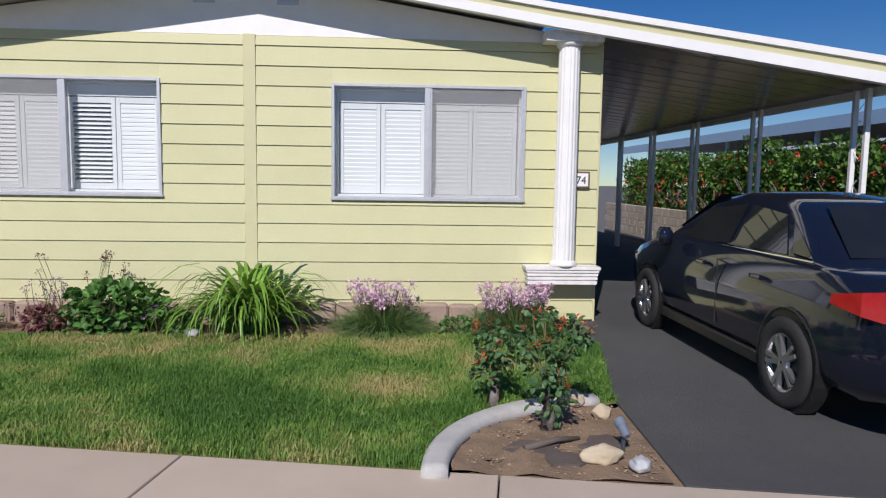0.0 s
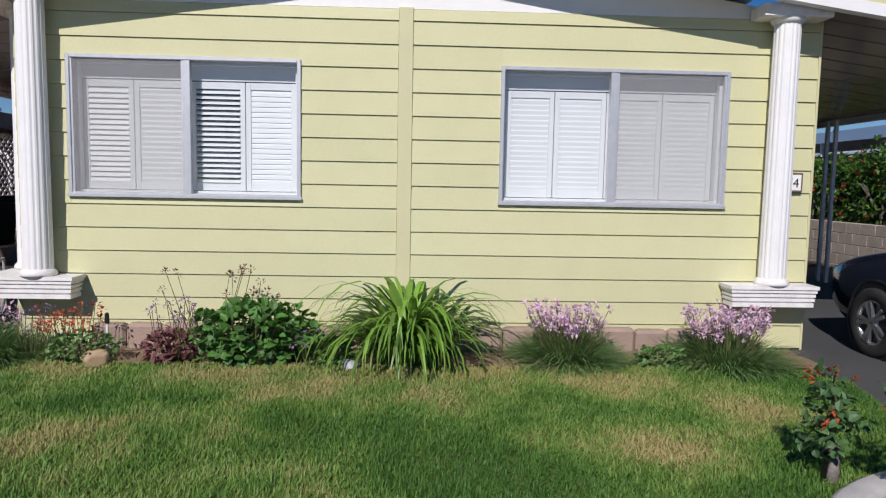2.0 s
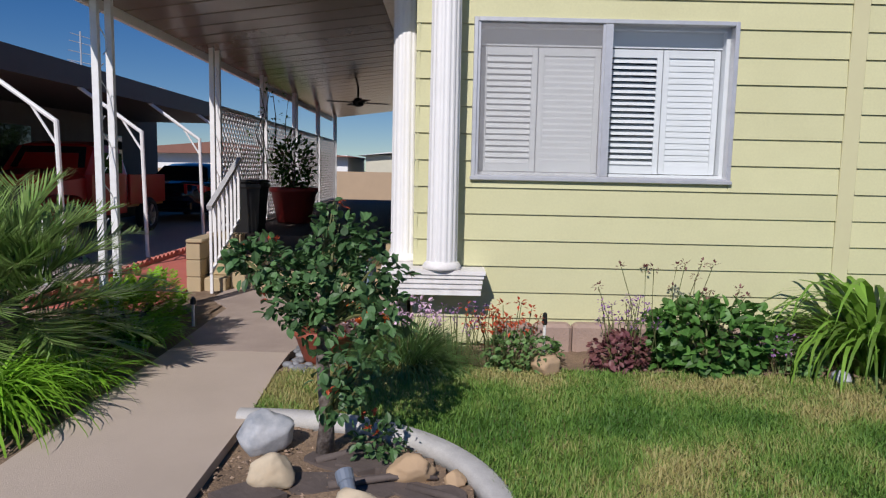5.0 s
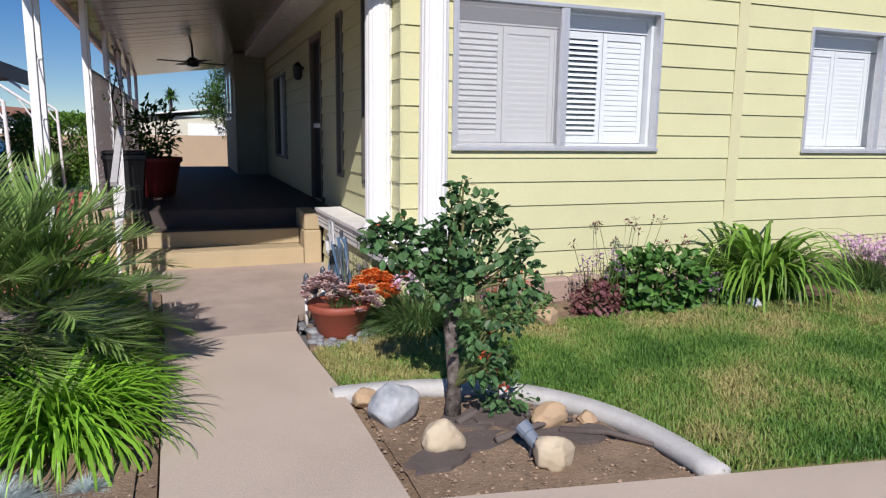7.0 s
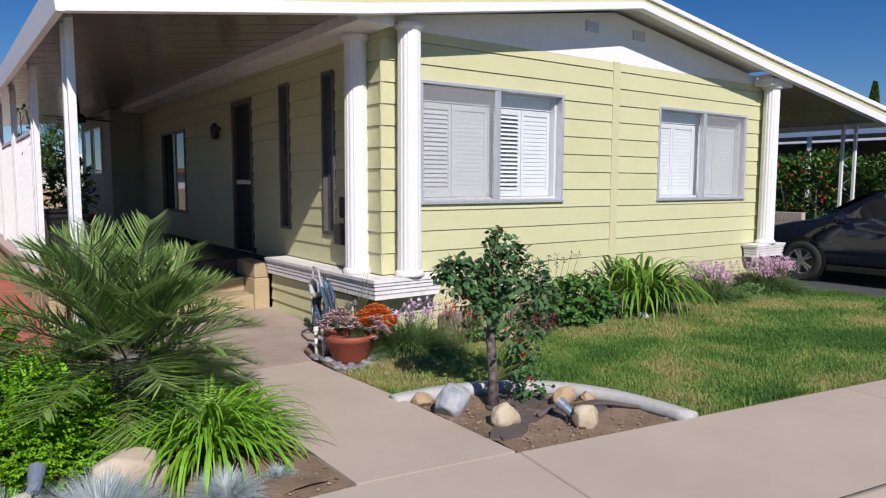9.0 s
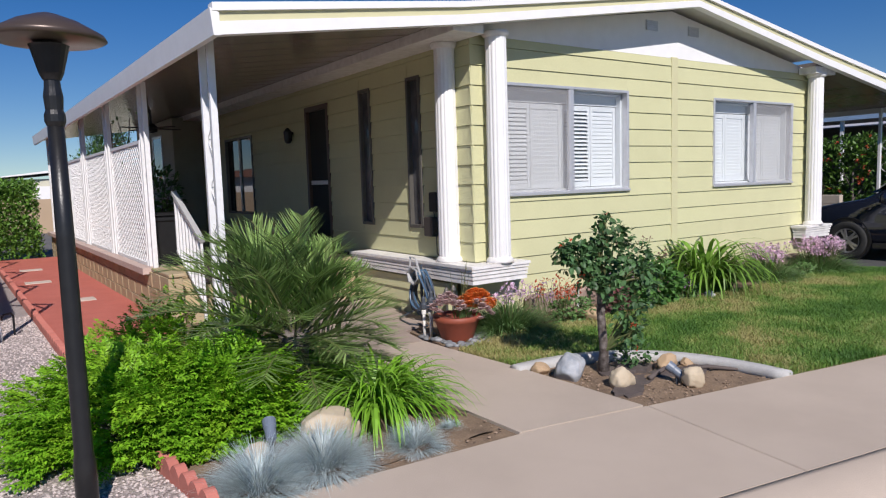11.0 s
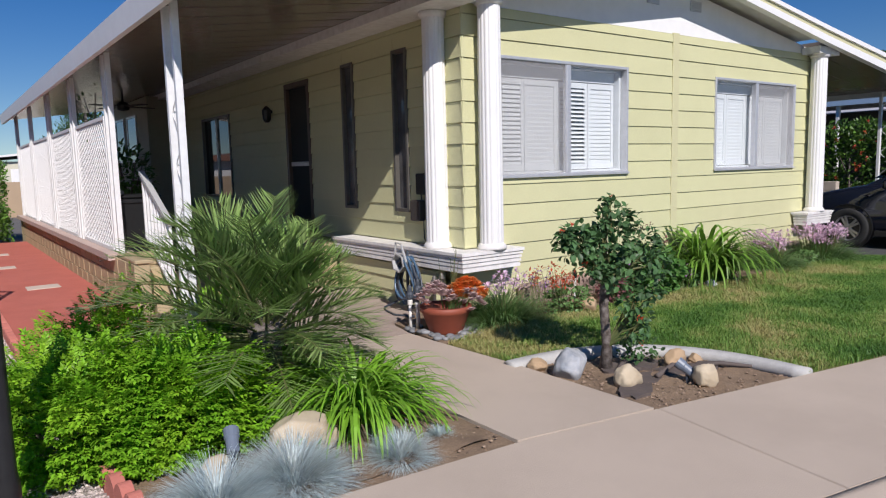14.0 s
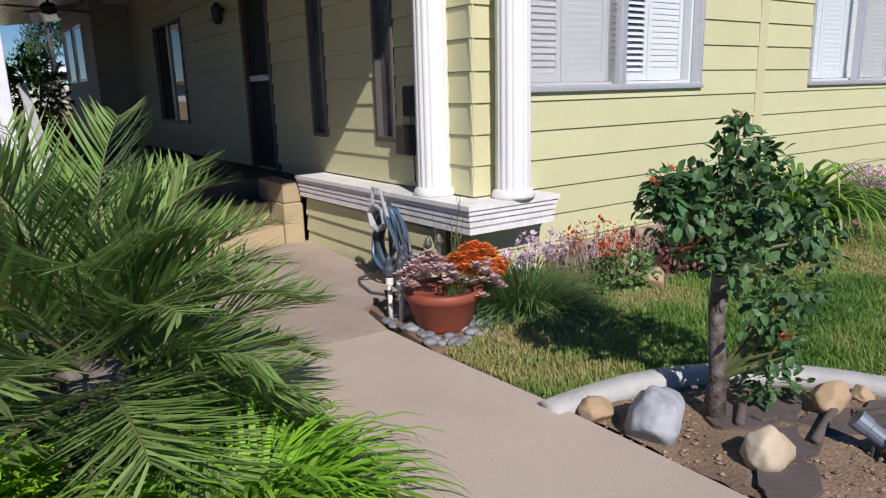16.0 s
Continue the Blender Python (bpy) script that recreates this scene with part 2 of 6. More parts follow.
g = Geo()
g.loft([[road(-40, v, z), road(40, v, z)] for v, z in ((-2.1, 0.004), (-1.72, 0.006), (-1.55, 0.03), (-1.42, 0.12), (-1.30, 0.18), (-1.2, 0.1985), (-1.163, 0.2), (-1.162, 0.16))], closed=False)
structure("curb", g, CONCRETE, "grey rolled concrete curb and gutter along the street", "curb", smooth=True)

pavement = thing("pavement", (*road(0, -0.6)[:2], 0.19), "pinkish beige concrete pavement in slabs", "pavement", kind="structure")
JOINTS = [-18, -15, -12, -9, -6.2, -3.1, 0, 2.87, 4.61, 6.35, 8.1, 9.85, 11.6, 13.3, 15, 17]
for ua, ub in zip(JOINTS, JOINTS[1:]):
    g = Geo()
    u0, u1, c = ua + 0.004, ub - 0.004, 0.006
    rows = []
    back = [u1, u0] if not u0 < -0.87 < u1 else [u1, -0.87, u0]
    for i, z in ((c, 0.16), (0, 0.192), (c, 0.2)):
        ring = [road(u0 + i, -1.157, z), road(u1 - i, -1.157, z)]
        for u in back:
            q = road(u - i if u == u1 else u + i if u == u0 else u, 0, z)
            ring.append((q[0], edge(q[0]) - i, z))
        rows.append(ring)
    g.loft(rows, True)
    part("slab", g, CONCRETE, pavement)

# front walk and landing
wk = thing("walkway", (-6.2, 6.5, G), "pinkish beige concrete path to the porch steps", "path", kind="structure")
for pts in ([(-6.70, edge(-6.7) + 0.012), (-5.76, edge(-5.76) + 0.012), (-5.775, 5.77), (-5.83, 6.6), (-5.84, 7.0), (-6.74, 7.0)],
            [(-6.74, 7.012), (-5.84, 7.012), (-5.76, 7.45), (-5.25, 7.75), (-5.13, 9.66), (-7.12, 9.66), (-7.1, 9.0), (-6.80, 8.6)]):
    part("slab", Geo().poly(pts, 0.15, 0.203), CONCRETE if pts[0][1] < 6 else LANDING, wk)

# lawn, soil beds, driveway, gravel, red path
def arc(cx, cy, rx, ry, a0, a1, n=14, p=2.0):
    out = []
    for i in range(n + 1):
        a = radians(a0 + (a1 - a0) * i / n)
        c, s = math.cos(a), math.sin(a)
        out.append((cx + rx * math.copysign(abs(c) ** (2 / p), c), cy + ry * math.copysign(abs(s) ** (2 / p), s)))
    return out


BED = arc(-5.76, 4.42, 1.36, 1.30, -4, 90, p=2.3)
BED2 = arc(1.52, 3.25, 1.36, 1.32, 176, 90, p=2.2)
LAWN = [(-5.765, 5.76), (-5.81, 6.5)] + [(-5.3, 6.6), (-4.4, 6.7), (-3.2, 6.62), (-1.6, 6.6), (0.2, 6.7), (1.6, 6.7), (1.85, 6.2), (1.5, 4.62)] + BED2[::-1] + [(0.14, edge(0.14) + 0.01), (-4.4, edge(-4.4) + 0.01)] + BED
lawn = structure("lawn", Geo().poly(LAWN, 0.15, 0.195), LAWNSOIL, "patchy green lawn ground with dry straw spots", "lawn")


def inside(x, y, poly):
    r = False
    for (x0, y0), (x1, y1) in zip(poly, poly[1:] + poly[:1]):
        if (y0 > y) != (y1 > y) and x < (x1 - x0) * (y - y0) / (y1 - y0) + x0:
            r = not r
    return r


def heap(outline, z0, amp, step=0.09, rise=0.0):
    """A lumpy sheet of soil over an outline."""
    xs, ys = [p[0] for p in outline], [p[1] for p in outline]
    g, idx = Geo(), {}
    nx, ny = int((max(xs) - min(xs)) / step) + 1, int((max(ys) - min(ys)) / step) + 1
    for i in range(nx + 1):
        for j in range(-2, ny + 1):
            x, y = min(xs) + i * step, min(ys) + j * step
            front = edge(x) + 0.012
            if y > front - step and inside(x, max(y, front + 0.012), outline):
                y = max(y, front)
                idx[i, j] = len(g.v)
                g.v.append((x, y, z0 + amp * noise.noise((x * 5, y * 5, 3)) + amp * 0.6 * noise.noise((x * 17, y * 17, 1)) + rise))
    for (i, j), k in idx.items():
        q = [idx.get(c) for c in ((i, j), (i + 1, j), (i + 1, j + 1), (i, j + 1))]
        if None not in q:
            g.f.append(tuple(q))
    return g


BEDIN = [(-5.755, 4.50)] + arc(-5.76, 4.42, 1.30, 1.24, -6, 90, p=2.3)
for pts in (BEDIN, [(1.45, edge(1.45) + 0.01), (1.5, 4.6)] + arc(1.52, 3.25, 1.32, 1.28, 90, 178, p=2.2) + [(0.2, edge(0.2) + 0.01)], [(-8.48, edge(-8.48) + 0.01), (-6.71, edge(-6.71) + 0.01), (-6.75, 7.0), (-6.81, 8.6), (-7.13, 9.6), (-7.48, 9.6), (-7.5, 8.9), (-8.6, 8.4)],
            [(-5.2, 6.9), (-4.4, 6.7), (-3.2, 6.6), (-1.6, 6.58), (0.2, 6.68), (1.6, 6.68), (2.0, 6.6), (2.0, 7.36), (-5.2, 7.36)]):
    structure("soil_base", Geo().poly(pts, 0.13, 0.145 if pts is BEDIN else 0.188), SOIL, "level brown soil under the planting", "soil")
structure("soil_bed", heap(BEDIN, 0.165, 0.018, 0.06), SOIL, "bare brown soil bed with bark under the rose", "soil", True)
structure("soil_bed", heap([(1.44, 3.2), (1.5, 4.6)] + arc(1.52, 3.25, 1.30, 1.26, 90, 178, p=2.2) + [(0.2, 3.45)], 0.2, 0.025, 0.07), SOIL, "brown soil bed beside the driveway", "soil", True)
structure("soil_bed", heap([(-5.15, 6.95), (-4.4, 6.7), (-3.2, 6.6), (-1.6, 6.58), (0.2, 6.68), (1.6, 6.68), (2.0, 6.6), (2.0, 7.34), (-5.1, 7.34)], 0.205, 0.02), SOIL, "soil strip along the yellow house front", "soil", True)
structure("soil_bed", heap([(-8.5, 4.79), (-6.71, 4.68), (-6.76, 7.2), (-6.85, 8.6), (-7.15, 9.6), (-7.4, 9.6), (-7.45, 8.9), (-8.6, 8.4)], 0.2, 0.025), SOIL, "mulched brown soil bed under the palm", "soil", True)

g = Geo()
for side in (1,):
    rows = []
    for (x, y), (x2, y2) in zip(arc(-5.76, 4.42, 1.40, 1.34, -5, 92, 30, 2.3), arc(-5.76, 4.42, 1.28, 1.22, -5, 92, 30, 2.3)):
        rows.append([(x, y, 0.14), (x, y, 0.215), (x * 0.8 + x2 * 0.2, y * 0.8 + y2 * 0.2, 0.232), (x * 0.2 + x2 * 0.8, y * 0.2 + y2 * 0.8, 0.232), (x2, y2, 0.215), (x2, y2, 0.14)])
    g.loft(rows, True)
lone("bed_border", g, CURBCON, "curved grey poured concrete border round the rose bed", "garden border", smooth=True)
g = Geo()
rows = []
for (x, y), (x2, y2) in zip(arc(1.52, 3.25, 1.42, 1.38, 176, 96, 24, 2.2), arc(1.52, 3.25, 1.28, 1.24, 176, 96, 24, 2.2)):
    rows.append([(x, y, 0.16), (x, y, 0.24), (x * 0.8 + x2 * 0.2, y * 0.8 + y2 * 0.2, 0.255), (x * 0.2 + x2 * 0.8, y * 0.2 + y2 * 0.8, 0.255), (x2, y2, 0.24), (x2, y2, 0.16)])
g.loft(rows, True)
lone("bed_border", g, CURBCON, "curved pale concrete border beside the driveway bed", "garden border", smooth=True)

structure("driveway", Geo().poly([(1.44, edge(1.44) + 0.01), (7.0, edge(7.0) + 0.01), (7.0, 20), (2.02, 20), (2.02, 7.4), (1.5, 4.6)], 0.15, 0.203), ASPHALT, "black asphalt driveway under the carport", "driveway")
structure("path_red", Geo().poly([(-8.62, 8.4), (-7.52, 8.4), (-7.64, 19.8), (-8.86, 19.8)], 0.15, 0.215), REDCON, "red painted concrete path along the porch", "path")

# ---- house ----
def bands(top, bottom, a, b):
    """Two polylines at the fractions a and b between bottom and top."""
    def at(k, f):
        return (bottom[k][0], bottom[k][1] + f * (top[k][1] - bottom[k][1]))
    return [(at(k, a), at(k, b)) for k in range(len(top))]


TOP = [(-7.66, 3.09), (-5.29, 3.38), (-1.64, 3.93), (1.5, 3.50), (5.35, 3.02)]
BOT = [(-7.66, 2.85), (-5.29, 3.17), (-1.64, 3.75), (1.5, 3.27), (5.35, 2.74)]
fascia = thing("roof_fascia", (-1.64, 6.97, 3.7), "white and yellow banded gable fascia board", "fascia", kind="structure")
for a, b, y0, m, nm in ((0.0, 0.42, 6.955, WHITE, "lower_board"), (0.42, 0.74, 6.975, YTRIM, "middle_board"), (0.74, 1.0, 6.945, WHITE, "drip_edge")):
    g = Geo()
    g.loft([[(lo[0], y0, lo[1]), (lo[0], 7.05, lo[1]), (hi[0], 7.05, hi[1]), (hi[0], y0, hi[1])] for lo, hi in bands(TOP, BOT, a, b)], True)
    part(nm, g, m, fascia)
# roof over the house and its two awnings
def roof_slab(name, pts, mt, label, under=0.05, y0=7.05, y1=BACK + 0.4):
    g = Geo()
    g.loft([[(x, y0, z), (x, y1, z), (x, y1, z + under), (x, y0, z + under)] for x, z in pts], True)
    return structure(name, g, mt, label, "roof")


roof_slab("roof", [(-5.27, 3.25), (-1.64, 3.83), (1.5, 3.37)], ROOFING, "pale low gable roof of the mobile home", 0.05)
def awning(name, x0, z0, x1, z1, y0, y1, shear, label):
    """Long flat metal pans, each lapping the next with a shallow rib."""
    t = thing(name, ((x0 + x1) / 2, (y0 + y1) / 2, z0), label, "awning", kind="structure")
    n = max(2, int((y1 - y0) / 0.42))
    for k in range(n):
        g = Geo()
        a, b = y0 + (y1 - y0) * k / n, y0 + (y1 - y0) * (k + 1) / n
        for ya, yb, dz in ((a, b - 0.04, 0.0), (b - 0.04, b, 0.007)):
            sa, sb = shear * (ya - y0), shear * (yb - y0)
            g.add([(x0 + sa, ya, z0 + dz), (x1, ya, z1 + dz), (x1, yb, z1 + dz), (x0 + sb, yb, z0 + dz), (x0 + sa, ya, z0 + 0.06), (x1, ya, z1 + 0.06), (x1, yb, z1 + 0.06), (x0 + sb, yb, z0 + 0.06)],
                  [(3, 2, 1, 0), (4, 5, 6, 7), (0, 1, 5, 4), (1, 2, 6, 5), (2, 3, 7, 6), (3, 0, 4, 7)])
        part("awning_pan", g, AWNING, t)
    return t


awning("awning_porch", -7.6, 2.93, -4.9, 3.30, 7.06, BACK + 0.3, -0.011, "glossy tan metal porch awning in long pans")
awning("awning_carport", 5.3, 2.83, 1.75, 3.30, 7.06, BACK - 0.6, 0.0, "shaded brown metal carport awning")
g = Geo()
def px_edge(y):
    return -7.63 - 0.011 * (y - 7)
g.loft([[(px_edge(y) - 0.03, y, 2.85), (px_edge(y) + 0.02, y, 2.85), (px_edge(y) + 0.02, y, 3.02), (px_edge(y) - 0.05, y, 3.05)] for y in (6.95, BACK + 0.35)], True)
structure("gutter_porch", g, WHITE, "white metal gutter along the porch awning", "gutter")
g = Geo()
g.box(5.28, 5.36, 7.05, BACK - 0.6, 2.74, 2.98)
structure("gutter_carport", g, WHITE, "white metal edge of the carport awning", "gutter")
# beams under the roof, over the columns
structure("beam_porch", Geo().box(-5.32, -4.95, 7.1, BACK, 3.14, 3.24), WORN, "white painted beam along the porch wall", "beam")
structure("beam_carport", Geo().box(1.45, 2.05, 7.08, 7.34, 3.16, 3.26), WORN, "white painted beam end over the column", "beam")

WINDOWS = [(-4.50, -2.52, 1.53, 2.72), (-0.745, 1.29, 1.52, 2.71)]
CUT = [(a - 0.0, b + 0.0, c, d) for a, b, c, d in WINDOWS]


def roof_z(x):
    return 3.80 - 0.152 * abs(x + 1.64)


VENTS = (-2.05, -1.2)
wall = thing("wall_front", (-1.4, FRONT, G), "pale yellow lap siding house front with a white gable", "wall", kind="structure")
g = Geo()
xs = [SIDE + 0.02, CUT[0][0], CUT[0][1], CUT[1][0], CUT[1][1], EAST - 0.02]
for a, b in zip(xs, xs[1:]):
    cut = next((c for c in CUT if abs(c[0] - a) < 1e-6), None)
    if cut:
        g.box(a, b, FRONT + 0.016, FRONT + 0.14, G - 0.05, cut[2])
        g.box(a, b, FRONT + 0.016, FRONT + 0.14, cut[3], 3.2)
    else:
        g.box(a, b, FRONT + 0.016, FRONT + 0.14, G - 0.05, 3.2)
part("sheathing", g, YTRIM, wall)
g = Geo()
g.loft([[(x, FRONT + 0.004, 3.19), (x, FRONT + 0.13, 3.19), (x, FRONT + 0.13, roof_z(x) - 0.02), (x, FRONT + 0.004, roof_z(x) - 0.02)] for x in (SIDE, -1.64, EAST)], True)
part("gable_panel", g, WHITE, wall, "white painted gable panel")
for vx in VENTS:
    g = Geo()
    g.box(vx - 0.11, vx + 0.11, FRONT - 0.012, FRONT + 0.003, 3.5, 3.62)
    for k in range(4):
        g.box(vx - 0.1, vx + 0.1, FRONT - 0.02, FRONT - 0.012, 3.51 + 0.027 * k, 3.522 + 0.027 * k)
    part("gable_vent", g, ALU, wall, "small grey louvred gable vent")


def lap(x0, x1, z0, z1, y, proud=0.016):
    g = Geo()
    g.add([(x0, y - proud, z0), (x1, y - proud, z0), (x1, y - 0.002, z1), (x0, y - 0.002, z1), (x0, y + 0.014, z0), (x1, y + 0.014, z0), (x1, y + 0.014, z1), (x0, y + 0.014, z1)],
          [(0, 1, 2, 3), (0, 4, 5, 1), (1, 5, 6, 2), (3, 2, 6, 7), (0, 3, 7, 4), (4, 7, 6, 5)])
    return g


COURSE = 0.2045
LINES = [0.43 + COURSE * k for k in range(0, 14)]
for z in [0.22] + LINES:
    z1 = 0.426 if z < 0.4 else min(z + COURSE - 0.004, 3.186)
    if z1 - z < 0.05:
        continue
    for lo, hi in ((SIDE - 0.014, -1.665), (-1.535, EAST)):
        spans = [(lo, hi, z, z1)]
        for a, b, c, d in CUT:
            nxt = []
            for s0, s1, p, q in spans:
                if s1 <= a or s0 >= b or q <= c or p >= d:
                    nxt.append((s0, s1, p, q))
                    continue
                if s0 < a:
                    nxt.append((s0, a, p, q))
                if s1 > b:
                    nxt.append((b, s1, p, q))
                if p < c:
                    nxt.append((max(s0, a), min(s1, b), p, c))
                if q > d:
                    nxt.append((max(s0, a), min(s1, b), d, q))
            spans = nxt
        for s0, s1, p, q in spans:
            if q - p > 0.015:
                pr = 0.016 if abs(p - z) < 1e-6 else 0.016 * (z1 - p) / COURSE
                part("siding_board", lap(s0, s1, p, q, FRONT, pr), YELLOW, wall)
part("centre_trim", Geo().box(-1.663, -1.537, FRONT - 0.02, FRONT + 0.015, G, 3.2, 0.004), YTRIM, wall)
part("corner_trim", Geo().box(EAST - 0.002, EAST + 0.02, FRONT - 0.02, FRONT + 0.14, G, 3.2, 0.004), YTRIM, wall)

# porch side wall: siding boards that run along y
SIDEHOLES = [(8.31, 8.58, 1.17, 2.90), (9.48, 9.76, 1.17, 2.90), (10.72, 11.52, 0.76, 2.86), (13.9, 15.4, 1.2, 2.62)]
wall = thing("wall_porch", (SIDE, 13, G), "shaded yellow lap siding wall along the porch", "wall", kind="structure")
ys = [FRONT + 0.02]
for a, b, c, d in SIDEHOLES:
    ys += [a, b]
ys.append(BACK)
g = Geo()
for k in range(len(ys) - 1):
    if k % 2 == 0:
        g.box(SIDE + 0.016, SIDE + 0.14, ys[k], ys[k + 1], G - 0.05, 3.3)
    else:
        h = SIDEHOLES[k // 2]
        g.box(SIDE + 0.016, SIDE + 0.14, h[0], h[1], G - 0.05, h[2])
        g.box(SIDE + 0.016, SIDE + 0.14, h[0], h[1], h[3], 3.3)
part("sheathing", g, YTRIM, wall)
for z in [0.84 + COURSE * k for k in range(12)]:
    z1 = min(z + COURSE - 0.004, 3.2)
    spans = [(FRONT - 0.013, BACK, z, z1)]
    for a, b, c, d in SIDEHOLES:
        nxt = []
        for s0, s1, p, q in spans:
            if s1 <= a or s0 >= b or q <= c or p >= d:
                nxt.append((s0, s1, p, q))
                continue
            if s0 < a:
                nxt.append((s0, a, p, q))
            if s1 > b:
                nxt.append((b, s1, p, q))
            if p < c:
                nxt.append((max(s0, a), min(s1, b), p, c))
            if q > d:
                nxt.append((max(s0, a), min(s1, b), d, q))
        spans = nxt
    for s0, s1, p, q in spans:
        if q - p > 0.015:
            g = Geo()
            pr = 0.016 if abs(p - z) < 1e-6 else 0.008
            g.add([(SIDE - pr, s1, p), (SIDE - pr, s0, p), (SIDE - 0.002, s0, q), (SIDE - 0.002, s1, q), (SIDE + 0.014, s1, p), (SIDE + 0.014, s0, p), (SIDE + 0.014, s0, q), (SIDE + 0.014, s1, q)],
                  [(0, 1, 2, 3), (0, 4, 5, 1), (1, 5, 6, 2), (3, 2, 6, 7), (0, 3, 7, 4), (4, 7, 6, 5)])
            part("siding_board", g, YELLOW, wall)
structure("wall_carport", Geo().box(EAST - 0.14, EAST, FRONT + 0.142, BACK, G - 0.05, 3.32), YTRIM, "yellow side wall of the house in the carport", "wall")
structure("wall_back", Geo().box(SIDE + 0.14, EAST - 0.14, BACK - 0.14, BACK, G - 0.05, 3.3), YTRIM, "yellow back wall of the house", "wall")
structure("floor_house", Geo().box(SIDE + 0.14, EAST - 0.14, FRONT + 0.14, BACK - 0.14, 0.6, 0.7), DARKROOM, "unseen floor inside the house, near black for an unlit room", "floor")
structure("wall_inside", Geo().box(SIDE + 0.14, EAST - 0.14, FRONT + 1.6, FRONT + 1.7, 0.7, 3.3), DARKROOM, "added wall behind the shutters, near black for unlit depth", "wall")
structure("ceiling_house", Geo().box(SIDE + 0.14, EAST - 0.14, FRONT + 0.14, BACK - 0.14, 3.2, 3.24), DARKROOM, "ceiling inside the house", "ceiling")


# ---- windows of the house front ----
def shutter_panel(parent, x0, x1, y, z0, z1, tilt):
    """One plantation shutter panel with its louvres."""
    p = part("shutter_panel", Geo().box(x0, x0 + 0.045, y - 0.014, y + 0.014, z0, z1, 0.003).box(x1 - 0.045, x1, y - 0.014, y + 0.014, z0, z1, 0.003)
             .box(x0 + 0.045, x1 - 0.045, y - 0.013, y + 0.013, z0, z0 + 0.07).box(x0 + 0.045, x1 - 0.045, y - 0.013, y + 0.013, z1 - 0.06, z1), SHUTTER, parent)
    n = 18
    s = (z1 - z0 - 0.13) / n
    c, d = math.cos(radians(tilt)) * 0.033, math.sin(radians(tilt)) * 0.033
    for k in range(n):
        z = z0 + 0.07 + s * (k + 0.5)
        g = Geo()
        e, f = 0.005 * math.sin(radians(tilt)), 0.005 * math.cos(radians(tilt))
        rows = [[(x, y - c, z - d), (x, y + e, z - f), (x, y + c, z + d), (x, y - e, z + f)] for x in (x0 + 0.046, x1 - 0.046)]
        part("louvre", g.loft(rows, True), SHUTTER, p)


def front_window(name, x0, x1, z0, z1, screen_left, label):
    w = thing(name, ((x0 + x1) / 2, FRONT, z0), label, "window", kind="structure")
    y0, y1, t = FRONT - 0.03, FRONT + 0.06, 0.022
    g = Geo()
    g.box(x0 - 0.012, x0 + t, y0, y1, z0 - 0.012, z1 + 0.012, 0.004).box(x1 - t, x1 + 0.012, y0, y1, z0 - 0.012, z1 + 0.012, 0.004)
    g.box(x0 + t, x1 - t, y0, y1, z0 - 0.012, z0 + t, 0.004).box(x0 + t, x1 - t, y0, y1, z1 - t, z1 + 0.012, 0.004)
    part("window_frame", g, ALU, w)
    part("window_sill", Geo().box(x0 - 0.02, x1 + 0.02, FRONT - 0.045, FRONT - 0.031, z0 - 0.02, z0 + 0.008, 0.003), ALU, w)
    xm = (x0 + x1) / 2 + (0.02 if screen_left else -0.02)
    part("mullion", Geo().box(xm - 0.03, xm + 0.03, y0 + 0.004, y1 - 0.02, z0 + t, z1 - t, 0.003), ALU, w)
    a, b = (x0 + t, xm - 0.03) if screen_left else (xm + 0.03, x1 - t)
    fr = part("screen_frame", Geo().box(a, a + 0.018, FRONT - 0.018, FRONT - 0.004, z0 + t, z1 - t).box(b - 0.018, b, FRONT - 0.018, FRONT - 0.004, z0 + t, z1 - t), ALU, w)
    sc = part("screen", Geo().add([(a + 0.018, FRONT - 0.012, z0 + t), (b - 0.018, FRONT - 0.012, z0 + t), (b - 0.018, FRONT - 0.012, z1 - t), (a + 0.018, FRONT - 0.012, z1 - t)], [(0, 1, 2, 3)]), SCREENMAT, w, "grey insect screen")
    sc.visible_shadow = False
    for p, q in ((x0 + t, xm - 0.03), (xm + 0.03, x1 - t)):
        ob = part("pane", Geo().add([(p, FRONT + 0.03, z0 + t), (q, FRONT + 0.03, z0 + t), (q, FRONT + 0.03, z1 - t), (p, FRONT + 0.03, z1 - t)], [(0, 1, 2, 3)]), GLASS, w)
        ob.visible_shadow = False
    # wooden reveal and shutters within
    g = Geo()
    g.box(x0 + 0.005, x0 + 0.05, FRONT + 0.065, FRONT + 0.2, z0 + 0.0, z1).box(x1 - 0.05, x1 - 0.005, FRONT + 0.065, FRONT + 0.2, z0, z1)
    g.box(x0 + 0.05, x1 - 0.05, FRONT + 0.065, FRONT + 0.2, z0, z0 + 0.045).box(x0 + 0.05, x1 - 0.05, FRONT + 0.065, FRONT + 0.2, z1 - 0.045, z1)
    g.box(x0 + 0.05, x1 - 0.05, FRONT + 0.135, FRONT + 0.165, z1 - 0.17, z1 - 0.046)
    part("reveal", g, SHUTTER, w)
    xs = [x0 + 0.055, x0 + 0.5, xm - 0.02, xm + (x1 - xm) * 0.48, x1 - 0.055]
    tilts = (60, 87, 40, 76) if screen_left else (86, 87, 88, 88)
    for k in range(4):
        shutter_panel(w, xs[k] + 0.003, xs[k + 1] - 0.003, FRONT + 0.15, z0 + 0.05, z1 - 0.18, tilts[k])
    return w


